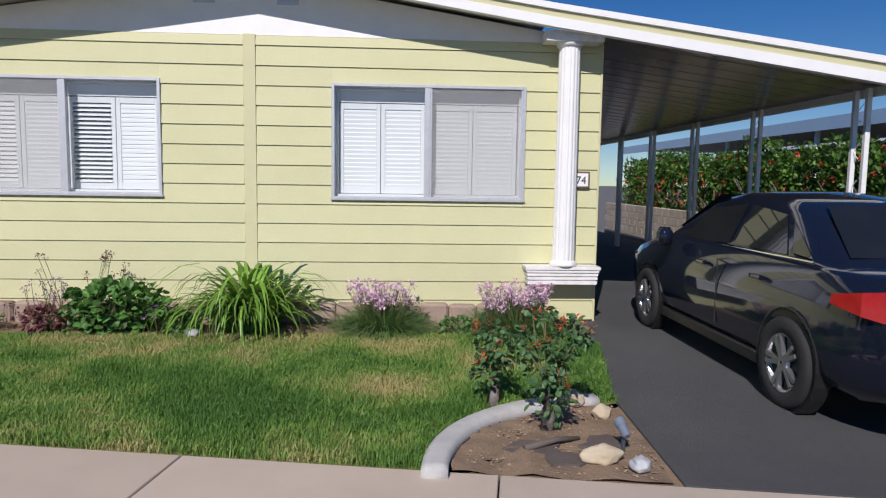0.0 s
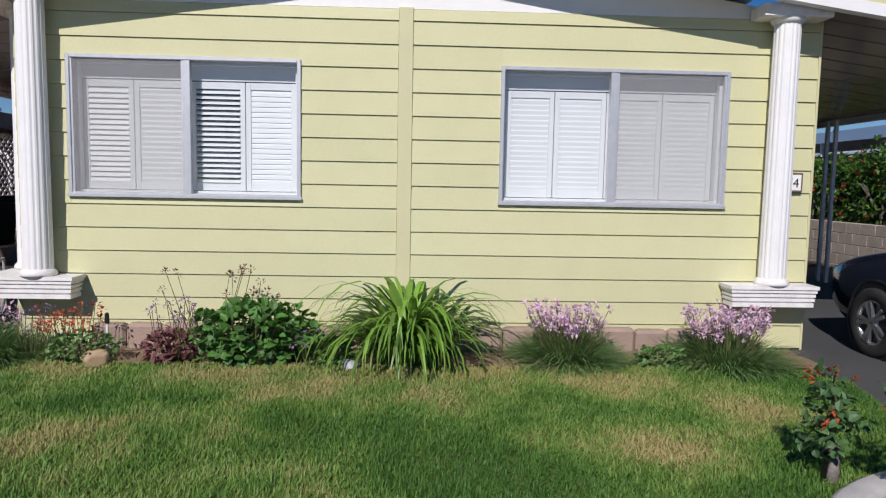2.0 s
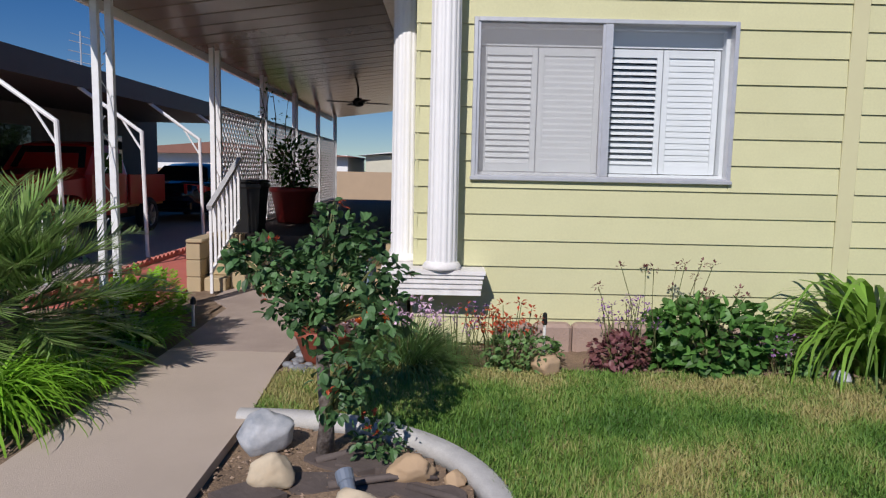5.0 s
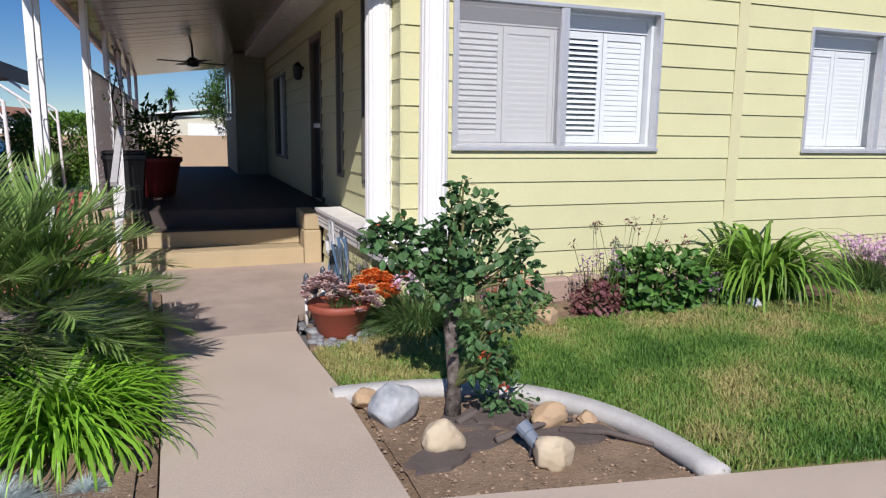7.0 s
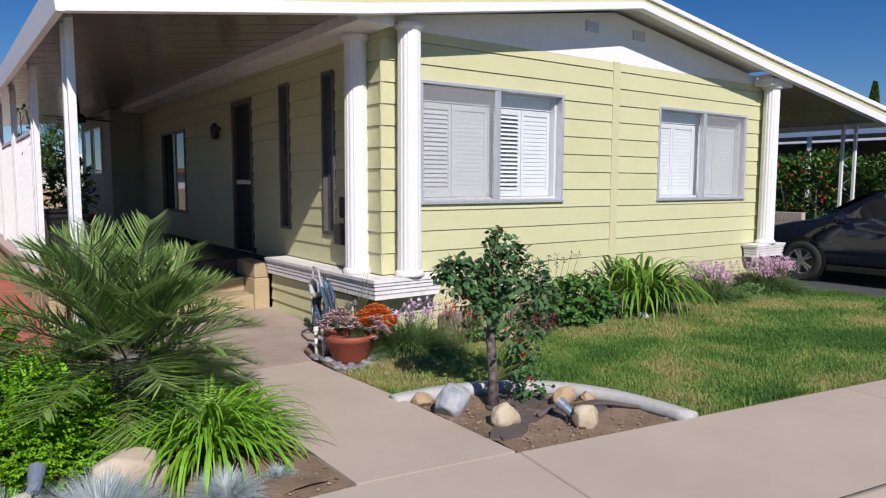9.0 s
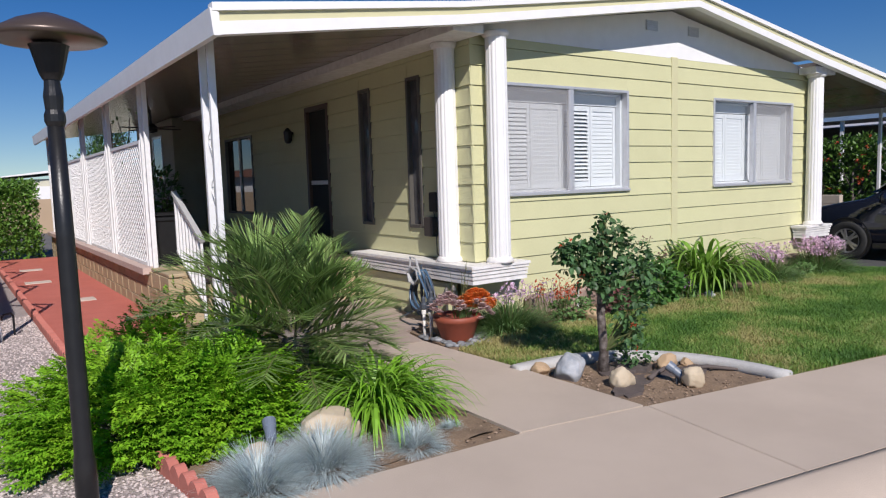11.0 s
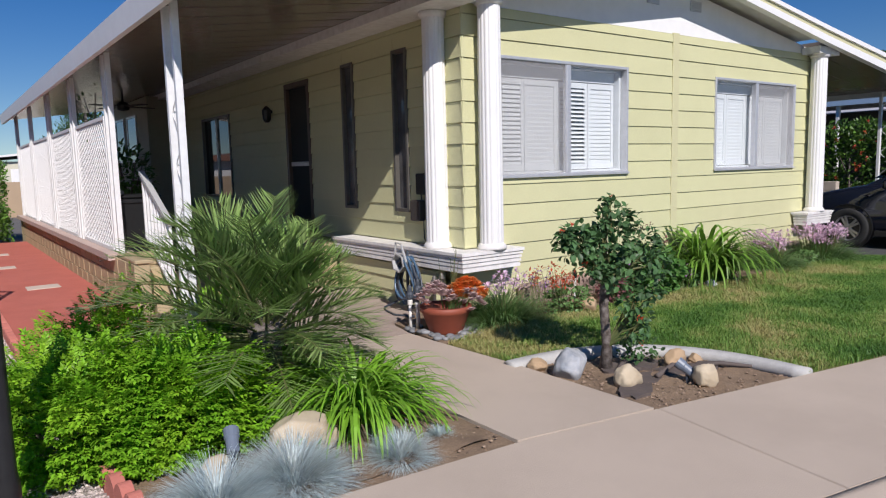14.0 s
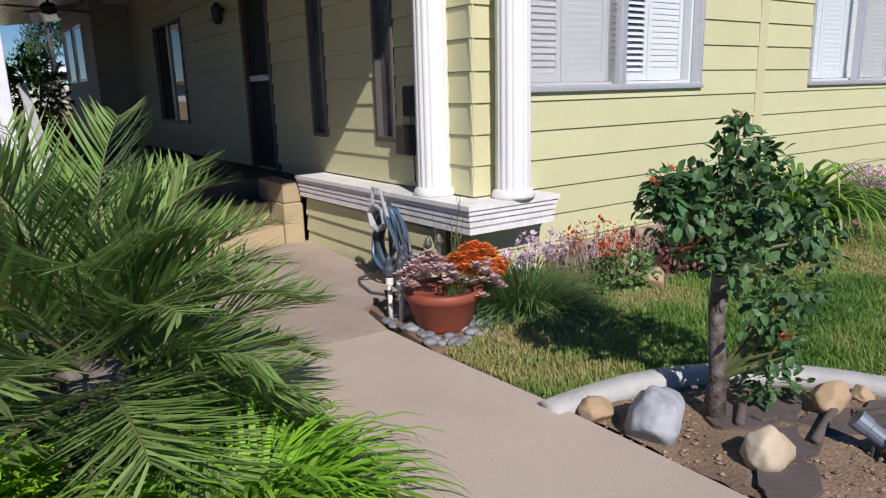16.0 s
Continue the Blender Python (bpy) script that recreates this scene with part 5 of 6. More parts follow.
rose((0.9, 4.05), [(0, 0, 0.58, 0.16, 0.4), (-0.17, 0.0, 0.74, 0.11, 0.2), (0.14, 0.05, 0.78, 0.12, 0.26), (0.02, -0.06, 0.42, 0.12, 0.2), (-0.05, 0.05, 0.9, 0.07, 0.08)], 0.25, "green rose bush with reddish shoots in the driveway bed", 4, n=150, red=24, lsize=0.056)
rose((0.62, 4.5), [(0, 0, 0.55, 0.13, 0.33), (-0.03, 0.0, 0.72, 0.09, 0.16), (-0.05, 0, 0.42, 0.10, 0.16)], 0.2, "small green rose bush beside the concrete border", 5, n=145, red=8, lsize=0.056)


def clump(name, at, n, length, w, r, mt, label, category, seed, elev=(35, 85), droop=(60, 130), group="", z=G - 0.02):
    rr = random.Random(seed)
    g = Geo()
    for _ in range(n):
        a, k = rr.uniform(0, 6.283), rr.random() ** 0.6
        e = elev[1] + (elev[0] - elev[1]) * k + rr.uniform(-8, 8)
        blade(g, (at[0] + r * k * math.cos(a), at[1] + r * k * math.sin(a), z), a + rr.uniform(-0.5, 0.5), length * rr.uniform(0.65, 1.1), w * rr.uniform(0.7, 1.2), e, rr.uniform(*droop), rr)
    t = thing(name, (*at, G), label, category, group)
    part("foliage", g, mt, t)
    return t


def strap_clump(at, n, length, w, r, mt, label, seed, elev=(52, 96), droop=(130, 190)):
    """A clump whose strap leaves are each an object, on shared meshes."""
    rr = random.Random(seed)
    shapes = []
    for k in range(16):
        g = Geo()
        f = (k % 4) / 3
        blade(g, (0, 0, 0), 0, length * rr.uniform(0.6, 1.1), w * rr.uniform(0.75, 1.2), elev[0] + (elev[1] - elev[0]) * f, droop[0] + (droop[1] - droop[0]) * rr.random(), rr, 8)
        # a shallow keel along the leaf
        me = g.mesh("strap_leaf")
        me.materials.append(mt)
        shapes.append((f, me))
    t = thing("lily_clump", (*at, G), label, "lily")
    for _ in range(n):
        a, k = rr.uniform(0, 6.283), rr.random() ** 0.6
        f = min(range(16), key=lambda i: abs(shapes[i][0] - (1 - k)) + rr.uniform(0, 0.5))
        ob = new("leaf", shapes[f][1])
        ob.parent = t
        s = rr.uniform(0.75, 1.1)
        ob.matrix_basis = pose(r * k * math.cos(a), r * k * math.sin(a), -0.03, rr.uniform(-8, 8), rr.uniform(-8, 8), math.degrees(a) + rr.uniform(-28, 28)) @ Matrix.Diagonal((s, s, s, 1))
    return t


def island_by_object(name, color, second, rand):
    return mat(name, color, 0.42, second=second, scale=3, mix=0.8, rand=rand, transl=0.3, spec=0.4)


strap_clump((-1.55, 6.9), 240, 1.28, 0.048, 0.27, island_by_object("lily_strap", (0.14, 0.28, 0.035), (0.22, 0.37, 0.06), 0.5), "large green strap leaved lily clump by the wall", 21, (68, 98), (125, 205))
clump("lily_clump", (-1.55, 6.88), 120, 0.8, 0.03, 0.28, leafmat("lily_inner_leaf", (0.10, 0.22, 0.03), (0.15, 0.28, 0.04), 0.35, 0.4), "dense green inner leaves of the big lily clump", "lily", 27, (66, 96), (110, 190))
strap_clump((-7.16, 5.55), 300, 0.7, 0.025, 0.18, island_by_object("bright_strap", (0.17, 0.37, 0.03), (0.25, 0.46, 0.05), 0.4), "bright green arching strap leaved clump beside the path", 22)
clump("lily_clump", (-7.15, 5.6), 260, 0.6, 0.021, 0.2, BRIGHT, "dense green under leaves of the arching clump", "lily", 26, (55, 92), (120, 180))
clump("lily_clump", (-7.02, 6.15), 240, 0.42, 0.02, 0.16, BRIGHT, "bright green strap leaves behind the palm", "lily", 23, (50, 88), (95, 160))
clump("lily_clump", (-7.06, 7.2), 220, 0.38, 0.02, 0.18, BRIGHT, "bright green strap leaves along the path edge", "lily", 24, (50, 88), (95, 160))
for at, r, k in (((-8.2, 4.93), 0.12, 31), ((-7.83, 4.97), 0.13, 32), ((-7.29, 4.89), 0.07, 33), ((-6.98, 4.98), 0.03, 34)):
    clump("blue_fescue", at, int(3000 * (r / 0.1)), 0.29 if r > 0.1 else 0.2 if r > 0.04 else 0.1, 0.0028, r, BLUEGRASS, "round tuft of pale blue fescue grass", "ornamental grass", k, (2, 85), (20, 80), "blue fescue tufts")


def tulbaghia(at, seed, r=0.3, n=110, label="clump of narrow leaves under pink flower heads"):
    rr = random.Random(seed)
    t = clump("flowering_clump", at, 1400, 0.44, 0.010, r, GREYGREEN, label, "flower", seed, (25, 88), (40, 110), "pink flowering clumps")
    gs, gf = Geo(), Geo()
    for _ in range(n):
        a, k = rr.uniform(0, 6.283), rr.random() ** 0.6
        p = Vector((at[0] + r * 0.6 * k * math.cos(a), at[1] + r * 0.6 * k * math.sin(a), G))
        h = rr.uniform(0.26, 0.48)
        q = p + Vector((math.cos(a) * h * 0.45 * k, math.sin(a) * h * 0.25 * k, h))
        gs.tube([p, p.lerp(q, 0.5) + Vector((0, 0, 0.03)), q], 0.0025, 4)
        for _ in range(11):
            d = rvec(rr)
            leaf(gf, q + d * 0.014, d + Vector((0, 0, 0.4)), Vector((0, 0, 1)), 0.042, 0.022)
    part("stalk_growth", gs, STEM, t)
    part("bloom", gf, PINK, t, "small pinkish mauve flower heads")
    return t


tulbaghia((-0.2, 6.88), 41)
tulbaghia((1.15, 6.82), 42, 0.36, 130)
tulbaghia((-4.95, 6.82), 43, 0.26, 26, "grey green clump with a few mauve flowers")


def geranium(at, r, h, seed, n, mt, label, leafsize=0.06):
    rr = random.Random(seed)
    t = thing("leafy_plant", (*at, G), label, "plant")
    g, gs = Geo(), Geo()
    for k in range(9):
        a = k * 0.7
        e = Vector((at[0] + r * 0.6 * math.cos(a), at[1] + r * 0.4 * math.sin(a), G + h * 0.7))
        gs.tube([(at[0], at[1], G - 0.02), e], 0.008, 5)
    crown(g, (at[0], at[1], G + h * 0.45), (r, r * 0.7, h * 0.6), n, leafsize, leafsize * 0.95, rr, 0.5)
    part("stem_growth", gs, STEM, t)
    part("foliage", g, mt, t)
    return t


geranium((-2.8, 6.82), 0.46, 0.46, 51, 900, GERANIUM, "rounded green geranium bush at the wall", 0.085)
geranium((-3.45, 6.72), 0.2, 0.26, 52, 420, MAROON, "small maroon leaved plant at the wall", 0.05)
geranium((-2.15, 6.75), 0.16, 0.2, 53, 300, GREYGREEN, "small grey green plant beside the lily", 0.05)
geranium((0.55, 6.75), 0.22, 0.14, 54, 300, GREYGREEN, "low green plant between flowering clumps", 0.05)
geranium((-4.15, 6.72), 0.26, 0.24, 55, 500, GREYGREEN, "tangled low plant near the ledge", 0.045)


def flower_stems(at, n, h, r, mt, label, seed, size=0.03, per=8, name="tall_flowers", lean=0.3):
    rr = random.Random(seed)
    t = thing(name, (*at, G), label, "flower")
    gs, gf = Geo(), Geo()
    for _ in range(n):
        a, k = rr.uniform(0, 6.283), rr.random() ** 0.5
        p = Vector((at[0] + r * k * math.cos(a) * 0.5, at[1] + r * k * math.sin(a) * 0.5, G - 0.01))
        q = p + Vector((math.cos(a) * lean * k * h, math.sin(a) * lean * 0.6 * k * h, h * rr.uniform(0.65, 1.05)))
        gs.tube([p, p.lerp(q, 0.55) + rvec(rr) * h * 0.07, q], 0.003, 4)
        for _ in range(per):
            d = rvec(rr)
            leaf(gf, q + d * 0.02, d + Vector((0, 0, 0.3)), Vector((0, 0, 1)), size * rr.uniform(0.7, 1.2), size * 0.6)
    part("stalk_growth", gs, STEM, t)
    part("bloom", gf, mt, t)
    return t


flower_stems((-3.4, 6.78), 26, 0.5, 0.2, PURPLE, "purple statice flowers by the geranium", 61, 0.028, 10)
flower_stems((-3.1, 6.9), 14, 0.74, 0.42, MAROON, "tall branching dried maroon flower stalks", 62, 0.03, 12, lean=0.5)
flower_stems((-2.35, 6.7), 14, 0.26, 0.22, PURPLE, "low purple flowers among green leaves", 63, 0.028, 10)
flower_stems((-4.3, 6.8), 34, 0.42, 0.3, REDFLOWER, "red and orange tubular flowers on thin stalks", 64, 0.04, 7)
flower_stems((-4.6, 6.78), 16, 0.42, 0.2, PURPLE, "mauve flowers on thin stalks by the ledge", 65, 0.025, 8)

# pygmy palm
def frond(gr, gl, base, az, elev, length, rr):
    p, e, rr_droop = Vector(base), radians(elev), rr.uniform(28, 58) + 0.2 * max(0, elev)
    pts, dirs = [], []
    n = 12
    for i in range(n + 1):
        pts.append(p.copy())
        t = i / n
        e2 = e - radians(rr_droop) * t ** 1.6 * (1.0 if elev > 20 else 0.7)
        d = Vector((math.cos(az) * math.cos(e2), math.sin(az) * math.cos(e2), math.sin(e2)))
        dirs.append(d)
        p = p + d * length / n
    gr.tube(pts, [0.009 * (1 - 0.75 * i / n) for i in range(n + 1)], 4)
    m = 40
    for i in range(m):
        t = 0.16 + 0.84 * i / m
        f = t * n
        k = min(int(f), n - 1)
        q = pts[k].lerp(pts[k + 1], f - k)
        d = dirs[k]
        s = d.cross(Vector((0, 0, 1))).normalized()
        L = 0.31 * math.sin(math.pi * (0.15 + 0.75 * t)) + 0.05
        for sg in (-1, 1):
            o = (d * (0.75 + 0.5 * t) + s * sg * 0.9 + Vector((0, 0, 0.34)) + rvec(rr) * 0.2).normalized()
            side = o.cross(Vector((0, 0, 1))).normalized() * 0.0066
            mid = q + o * L * 0.55 + Vector((0, 0, -0.02))
            tip = q + o * L + Vector((0, 0, -0.015 - 0.03 * rr.random()))
            c = len(gl.v)
            gl.v.extend([tuple(q - side * 0.6), tuple(q + side * 0.6), tuple(mid + side), tuple(mid - side), tuple(tip)])
            gl.f.extend([(c, c + 1, c + 2, c + 3), (c + 3, c + 2, c + 4)])


palm = thing("palm", (-7.45, 6.2, G), "bushy pygmy date palm with arching fine fronds", "palm")
g = Geo()
g.lathe(-7.45, 6.2, [(0.1, G - 0.05), (0.11, G + 0.1), (0.09, G + 0.3), (0.12, G + 0.45), (0.05, G + 0.52)], 14, lambda a: 1 + 0.12 * math.sin(7 * a))
part("trunk", g, BARK, palm)
rr = random.Random(77)
for k in range(56):
    gr, gl = Geo(), Geo()
    az = k * 2.39996
    t = k / 55
    elev = 86 - 114 * t ** 1.15 + rr.uniform(-5, 5)
    frond(gr, gl, (-7.45 + 0.06 * math.cos(az), 6.2 + 0.06 * math.sin(az), G + 0.52 - 0.15 * t), az, elev, rr.uniform(0.92, 1.08) * (0.86 + 0.2 * min(1, 2 * t)) * (1 - 0.4 * max(0, math.cos(az - 5.6))), rr)
    f = part("frond", gr, STEM, palm)
    tagged(part("leaflet_blade", gl, PALMLEAF, f), kind="stuff")

# ferny bright shrub
def sprig(g, p, d, L, rr):
    s = d.cross(Vector((0, 0, 1)) + rvec(rr) * 0.3)
    if s.length < 1e-3:
        return
    s.normalize()
    u = s.cross(d)
    for k in range(4):
        q = p + d * L * (k / 4)
        for sg in (-1, 1):
            leaf(g, q, d * 0.8 + s * sg * 0.9 + rvec(rr) * 0.2, u, L * 0.5 * (1 - 0.13 * k), L * 0.2)
    leaf(g, p + d * L * 0.75, d, u, L * 0.45, L * 0.18)


def ferny(at, r, h, n, seed, label):
    rr = random.Random(seed)
    t = thing("ferny_shrub", (*at, G), label, "shrub", "bright green shrubs")
    g, gs = Geo(), Geo()
    for k in range(10):
        a = k * 0.63
        gs.tube([(at[0], at[1], G - 0.02), (at[0] + r[0] * 0.45 * math.cos(a), at[1] + r[1] * 0.45 * math.sin(a), G + h * 0.4)], 0.01, 5)
    for _ in range(n):
        d = rvec(rr)
        d.z = abs(d.z)
        k = 0.5 + 0.5 * rr.random() ** 0.5
        k *= 1 + 0.4 * noise.noise(d * 2.6 + Vector((*at, seed)))
        p = Vector((at[0] + d.x * r[0] * k, at[1] + d.y * r[1] * k, G + 0.02 + d.z * h * k))
        o = Vector((d.x * 1.2, d.y * 1.2, 0.12 + 0.25 * d.z)) + rvec(rr) * 0.5
        sprig(g, p, o.normalized(), rr.uniform(0.05, 0.105), rr)
    part("stem_growth", gs, BARK, t)
    part("foliage", g, FERNY, t)
    return t


ferny((-8.55, 6.05), (0.7, 0.66, 0), 0.5, 5600, 71, "low bright green ferny shrub by the lamp")
ferny((-8.1, 5.75), (0.45, 0.4, 0), 0.52, 3200, 72, "low bright green ferny shrub under the palm")
ferny((-8.25, 6.9), (0.5, 0.5, 0), 0.62, 1900, 73, "bright green ferny shrub beside the red path")
ferny((-7.35, 7.7), (0.4, 0.6, 0), 0.42, 1300, 74, "bright green ferny plants by the iron post")


# ---- hedges and trees ----
def hedge(name, x0, x1, y0, y1, z1, n, L, mt, label, category, seed, flowers=0, fm=None):
    rr = random.Random(seed)
    t = thing(name, ((x0 + x1) / 2, (y0 + y1) / 2, G), label, category)
    g, gs, gf = Geo(), Geo(), Geo()
    y = y0 + 0.3
    while y < y1:
        gs.tube([((x0 + x1) / 2, y, G - 0.04), ((x0 + x1) / 2 + rr.uniform(-0.1, 0.1), y, z1 * 0.7)], [0.03, 0.015], 6)
        for q in range(4):
            a = rr.uniform(0, 6.28)
            z = G + rr.uniform(0.3, 0.8) * (z1 - G)
            gs.tube([((x0 + x1) / 2, y, z * 0.7), ((x0 + x1) / 2 + 0.35 * math.cos(a), y + 0.35 * math.sin(a), z)], 0.01, 5)
        y += 0.7
    for _ in range(n):
        x, y, z = rr.uniform(x0, x1), rr.uniform(y0, y1), G + (z1 - G) * rr.random() ** 0.8
        lump = noise.noise(Vector((x, y, z)) * 1.1) + 0.4 * noise.noise(Vector((y, z, x)) * 3)
        if rr.random() < 0.7 and x1 - x0 < 2:
            x = x0 + 0.35 * rr.random() + 0.45 * lump + 0.2
        if lump < -0.2 and rr.random() < 0.8:
            continue
        z += 0.45 * noise.noise(Vector((y * 0.8, 3, 1))) * (z - G) / (z1 - G)
        p = Vector((x, y, max(G, z)))
        o = rvec(rr) + Vector((-0.3, -0.4, 0.3))
        leaf(g, p, o, Vector((0, 0, 1)) + rvec(rr), L * rr.uniform(0.6, 1.3), L * 0.55)
    for _ in range(flowers):
        p = Vector((x0 + rr.uniform(-0.05, 0.2), rr.uniform(y0, y1), rr.uniform(G + 0.8, z1)))
        for k in range(6):
            leaf(gf, p, rvec(rr), Vector((0, 0, 1)), 0.07, 0.05)
    part("stem_growth", gs, BARK, t)
    part("foliage", g, mt, t)
    if flowers:
        part("blossom", gf, fm, t)
    return t


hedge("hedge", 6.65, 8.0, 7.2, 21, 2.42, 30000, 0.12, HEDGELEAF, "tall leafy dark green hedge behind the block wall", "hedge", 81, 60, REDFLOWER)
hedge("hedge", 6.6, 7.0, 8.6, 20.5, 2.3, 6500, 0.11, HEDGELIGHT, "sprays of leaves painted sunlit green, with red flowers, over the block wall", "hedge", 85, 70, REDFLOWER)
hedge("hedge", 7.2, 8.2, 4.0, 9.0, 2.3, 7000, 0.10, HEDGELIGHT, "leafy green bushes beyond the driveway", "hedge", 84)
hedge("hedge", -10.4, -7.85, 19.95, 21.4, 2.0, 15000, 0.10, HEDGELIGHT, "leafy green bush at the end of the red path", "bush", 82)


def pine(at, h, seed, label):
    rr = random.Random(seed)
    t = thing("pine_tree", (*at, G), label, "tree")
    x, y = at
    g, gl = Geo(), Geo()
    g.tube([(x, y, 0.1), (x + 0.1, y, h * 0.5), (x, y, h)], [0.14, 0.1, 0.03], 8)
    for k in range(34):
        z = h * (0.3 + 0.7 * k / 34)
        a, L = rr.uniform(0, 6.28), (h * 0.32) * (1.05 - 0.75 * k / 34) * rr.uniform(0.6, 1)
        e = Vector((x + L * math.cos(a), y + L * math.sin(a), z + 0.25 * L))
        g.tube([(x, y, z), e], [0.03, 0.008], 5)
        for _ in range(130):
            q = Vector((x, y, z)).lerp(e, rr.uniform(0.4, 1.05)) + rvec(rr) * 0.22
            leaf(gl, q, rvec(rr) + Vector((0, 0, 0.4)), Vector((0, 0, 1)), 0.16, 0.05)
    part("trunk", g, BARK, t)
    part("crown", gl, HEDGELEAF, t)


pine((-5.0, 28.0), 4.6, 91, "dark ragged pine tree behind the porch")

# ---- grass ----
GRASS = bpy.data.materials.new("grass_blades")
GRASS.use_nodes = True
nt = GRASS.node_tree
n, l = nt.nodes, nt.links
b = n["Principled BSDF"]
b.inputs["Roughness"].default_value = 0.55
co = n.new("ShaderNodeTexCoord")
tx = n.new("ShaderNodeTexNoise")
tx.inputs["Scale"].default_value, tx.inputs["Detail"].default_value = 1.0, 5
l.new(co.outputs["Object"], tx.inputs["Vector"])
ramp = n.new("ShaderNodeValToRGB")
ramp.color_ramp.elements[0].position, ramp.color_ramp.elements[0].color = 0.41, (0.07, 0.175, 0.025, 1)
ramp.color_ramp.elements[1].position, ramp.color_ramp.elements[1].color = 0.64, (0.45, 0.39, 0.16, 1)
e = ramp.color_ramp.elements.new(0.52)
e.color = (0.175, 0.315, 0.055, 1)
add = n.new("ShaderNodeMath")
add.operation = "MULTIPLY_ADD"
add.inputs[1].default_value, add.inputs[2].default_value = 0.13, -0.065
l.new(n.new("ShaderNodeNewGeometry").outputs["Random Per Island"], add.inputs[0])
ad2 = n.new("ShaderNodeMath")
l.new(tx.outputs[0], ad2.inputs[0])
l.new(add.outputs[0], ad2.inputs[1])
l.new(ad2.outputs[0], ramp.inputs[0])
l.new(ramp.outputs[0], b.inputs["Base Color"])
tr = n.new("ShaderNodeBsdfTranslucent")
l.new(ramp.outputs[0], tr.inputs["Color"])
ms = n.new("ShaderNodeMixShader")
ms.inputs[0].default_value = 0.25
l.new(b.outputs[0], ms.inputs[1])
l.new(tr.outputs[0], ms.inputs[2])
l.new(ms.outputs[0], n["Material Output"].inputs["Surface"])
rr = random.Random(101)
g = Geo()
count = 0
while count < 200000:
    x, y = rr.uniform(-5.8, 1.9), rr.uniform(3.4, 7.2)
    if not inside(x, y, LAWN):
        continue
    count += 1
    a, le = rr.uniform(0, 6.283), rr.uniform(0.1, 1.2)
    h = rr.uniform(0.024, 0.06) * (1 + 0.35 * noise.noise((x * 1.6, y * 1.6, 0)))
    w = rr.uniform(0.0017, 0.0036)
    dx, dy = math.cos(a), math.sin(a)
    s = (-dy * w, dx * w)
    m = (x + dx * h * 0.25 * le, y + dy * h * 0.25 * le, 0.19 + h * 0.6)
    tp = (x + dx * h * 0.9 * le, y + dy * h * 0.9 * le, 0.19 + h)
    k = len(g.v)
    g.v.extend([(x - s[0], y - s[1], 0.188), (x + s[0], y + s[1], 0.188), (m[0] + s[0], m[1] + s[1], m[2]), (m[0] - s[0], m[1] - s[1], m[2]), tp])
    g.f.extend([(k, k + 1, k + 2, k + 3), (k + 3, k + 2, k + 4)])
lone("grass", g, GRASS, "short patchy lawn grass, green with dry straw", "grass", kind="stuff")


# ---- rocks, pots, small things ----
def rock(at, r, mt, label, seed, sq=(1, 1, 0.75), z=None):
    bm = bmesh.new()
    q = random.Random(seed)
    cuts = [Vector((q.uniform(-1, 1), q.uniform(-1, 1), q.uniform(-0.4, 1))).normalized() for _ in range(9)]
    bmesh.ops.create_icosphere(bm, subdivisions=4, radius=1.0)
    for v in bm.verts:
        d = v.co.normalized()
        k = 1 + 0.3 * noise.noise(d * 1.3 + Vector((seed, 0, 0))) + 0.1 * noise.noise(d * 3.5 + Vector((0, seed, 0)))
        for c in cuts:
            k = min(k, 0.8 / max(0.2, d.dot(c)))
        v.co = Vector((d.x * sq[0], d.y * sq[1], d.z * sq[2])) * r * k
    me = bpy.data.meshes.new("rock")
    bm.to_mesh(me)
    bm.free()
    me.shade_smooth()
    me.materials.append(mt)
    ob = new("rock", me)
    base = 0.165 if -5.76 < at[0] < -4.3 and at[1] < 5.7 else G
    ob.location = (*at, (base + r * sq[2] * 0.72) if z is None else z)
    return tagged(ob, label, "rock", "garden rocks")


CREAMROCK = mat("cream_rock", (0.55, 0.46, 0.33), 0.85, second=(0.38, 0.29, 0.19), scale=5, mix=0.7, bump=0.7, bscale=14, grain=0.1, gscale=40)
BLUEROCK = mat("blue_grey_rock", (0.259, 0.281, 0.310), 0.7, second=(0.55, 0.55, 0.56), scale=6, mix=0.8, bump=0.7, bscale=10)
TANROCK = mat("tan_rock", (0.46, 0.32, 0.19), 0.85, second=(0.36, 0.25, 0.16), scale=5, mix=0.6, bump=0.5, bscale=16)
SLATE = mat("dark_slate", (0.12, 0.095, 0.085), 0.8, second=(0.07, 0.055, 0.05), scale=6, bump=0.6, bscale=30)
rock((-5.60, 5.33), 0.135, BLUEROCK, "blue grey veined boulder at the bed corner", 1, (1.05, 0.85, 0.85))
rock((-5.68, 5.58), 0.075, TANROCK, "rounded tan stone behind the blue boulder", 2)
rock((-5.465, 4.95), 0.1, CREAMROCK, "pale cream striped boulder in the rose bed", 3, (1.1, 0.9, 0.85))
rock((-5.04, 4.63), 0.096, CREAMROCK, "pale cream boulder at the bed edge", 4, (1.1, 0.9, 0.85))
rock((-4.84, 5.02), 0.088, TANROCK, "tan angular stone by the border", 5, (1.15, 0.9, 0.85))
rock((-4.64, 4.98), 0.05, TANROCK, "small tan stone by the border", 6)
rock((-7.66, 5.26), 0.165, CREAMROCK, "cream boulder under the palm fronds", 7, (1.2, 0.8, 0.75))
rock((-8.12, 5.16), 0.10, CREAMROCK, "smaller cream stone among blue fescue", 8)
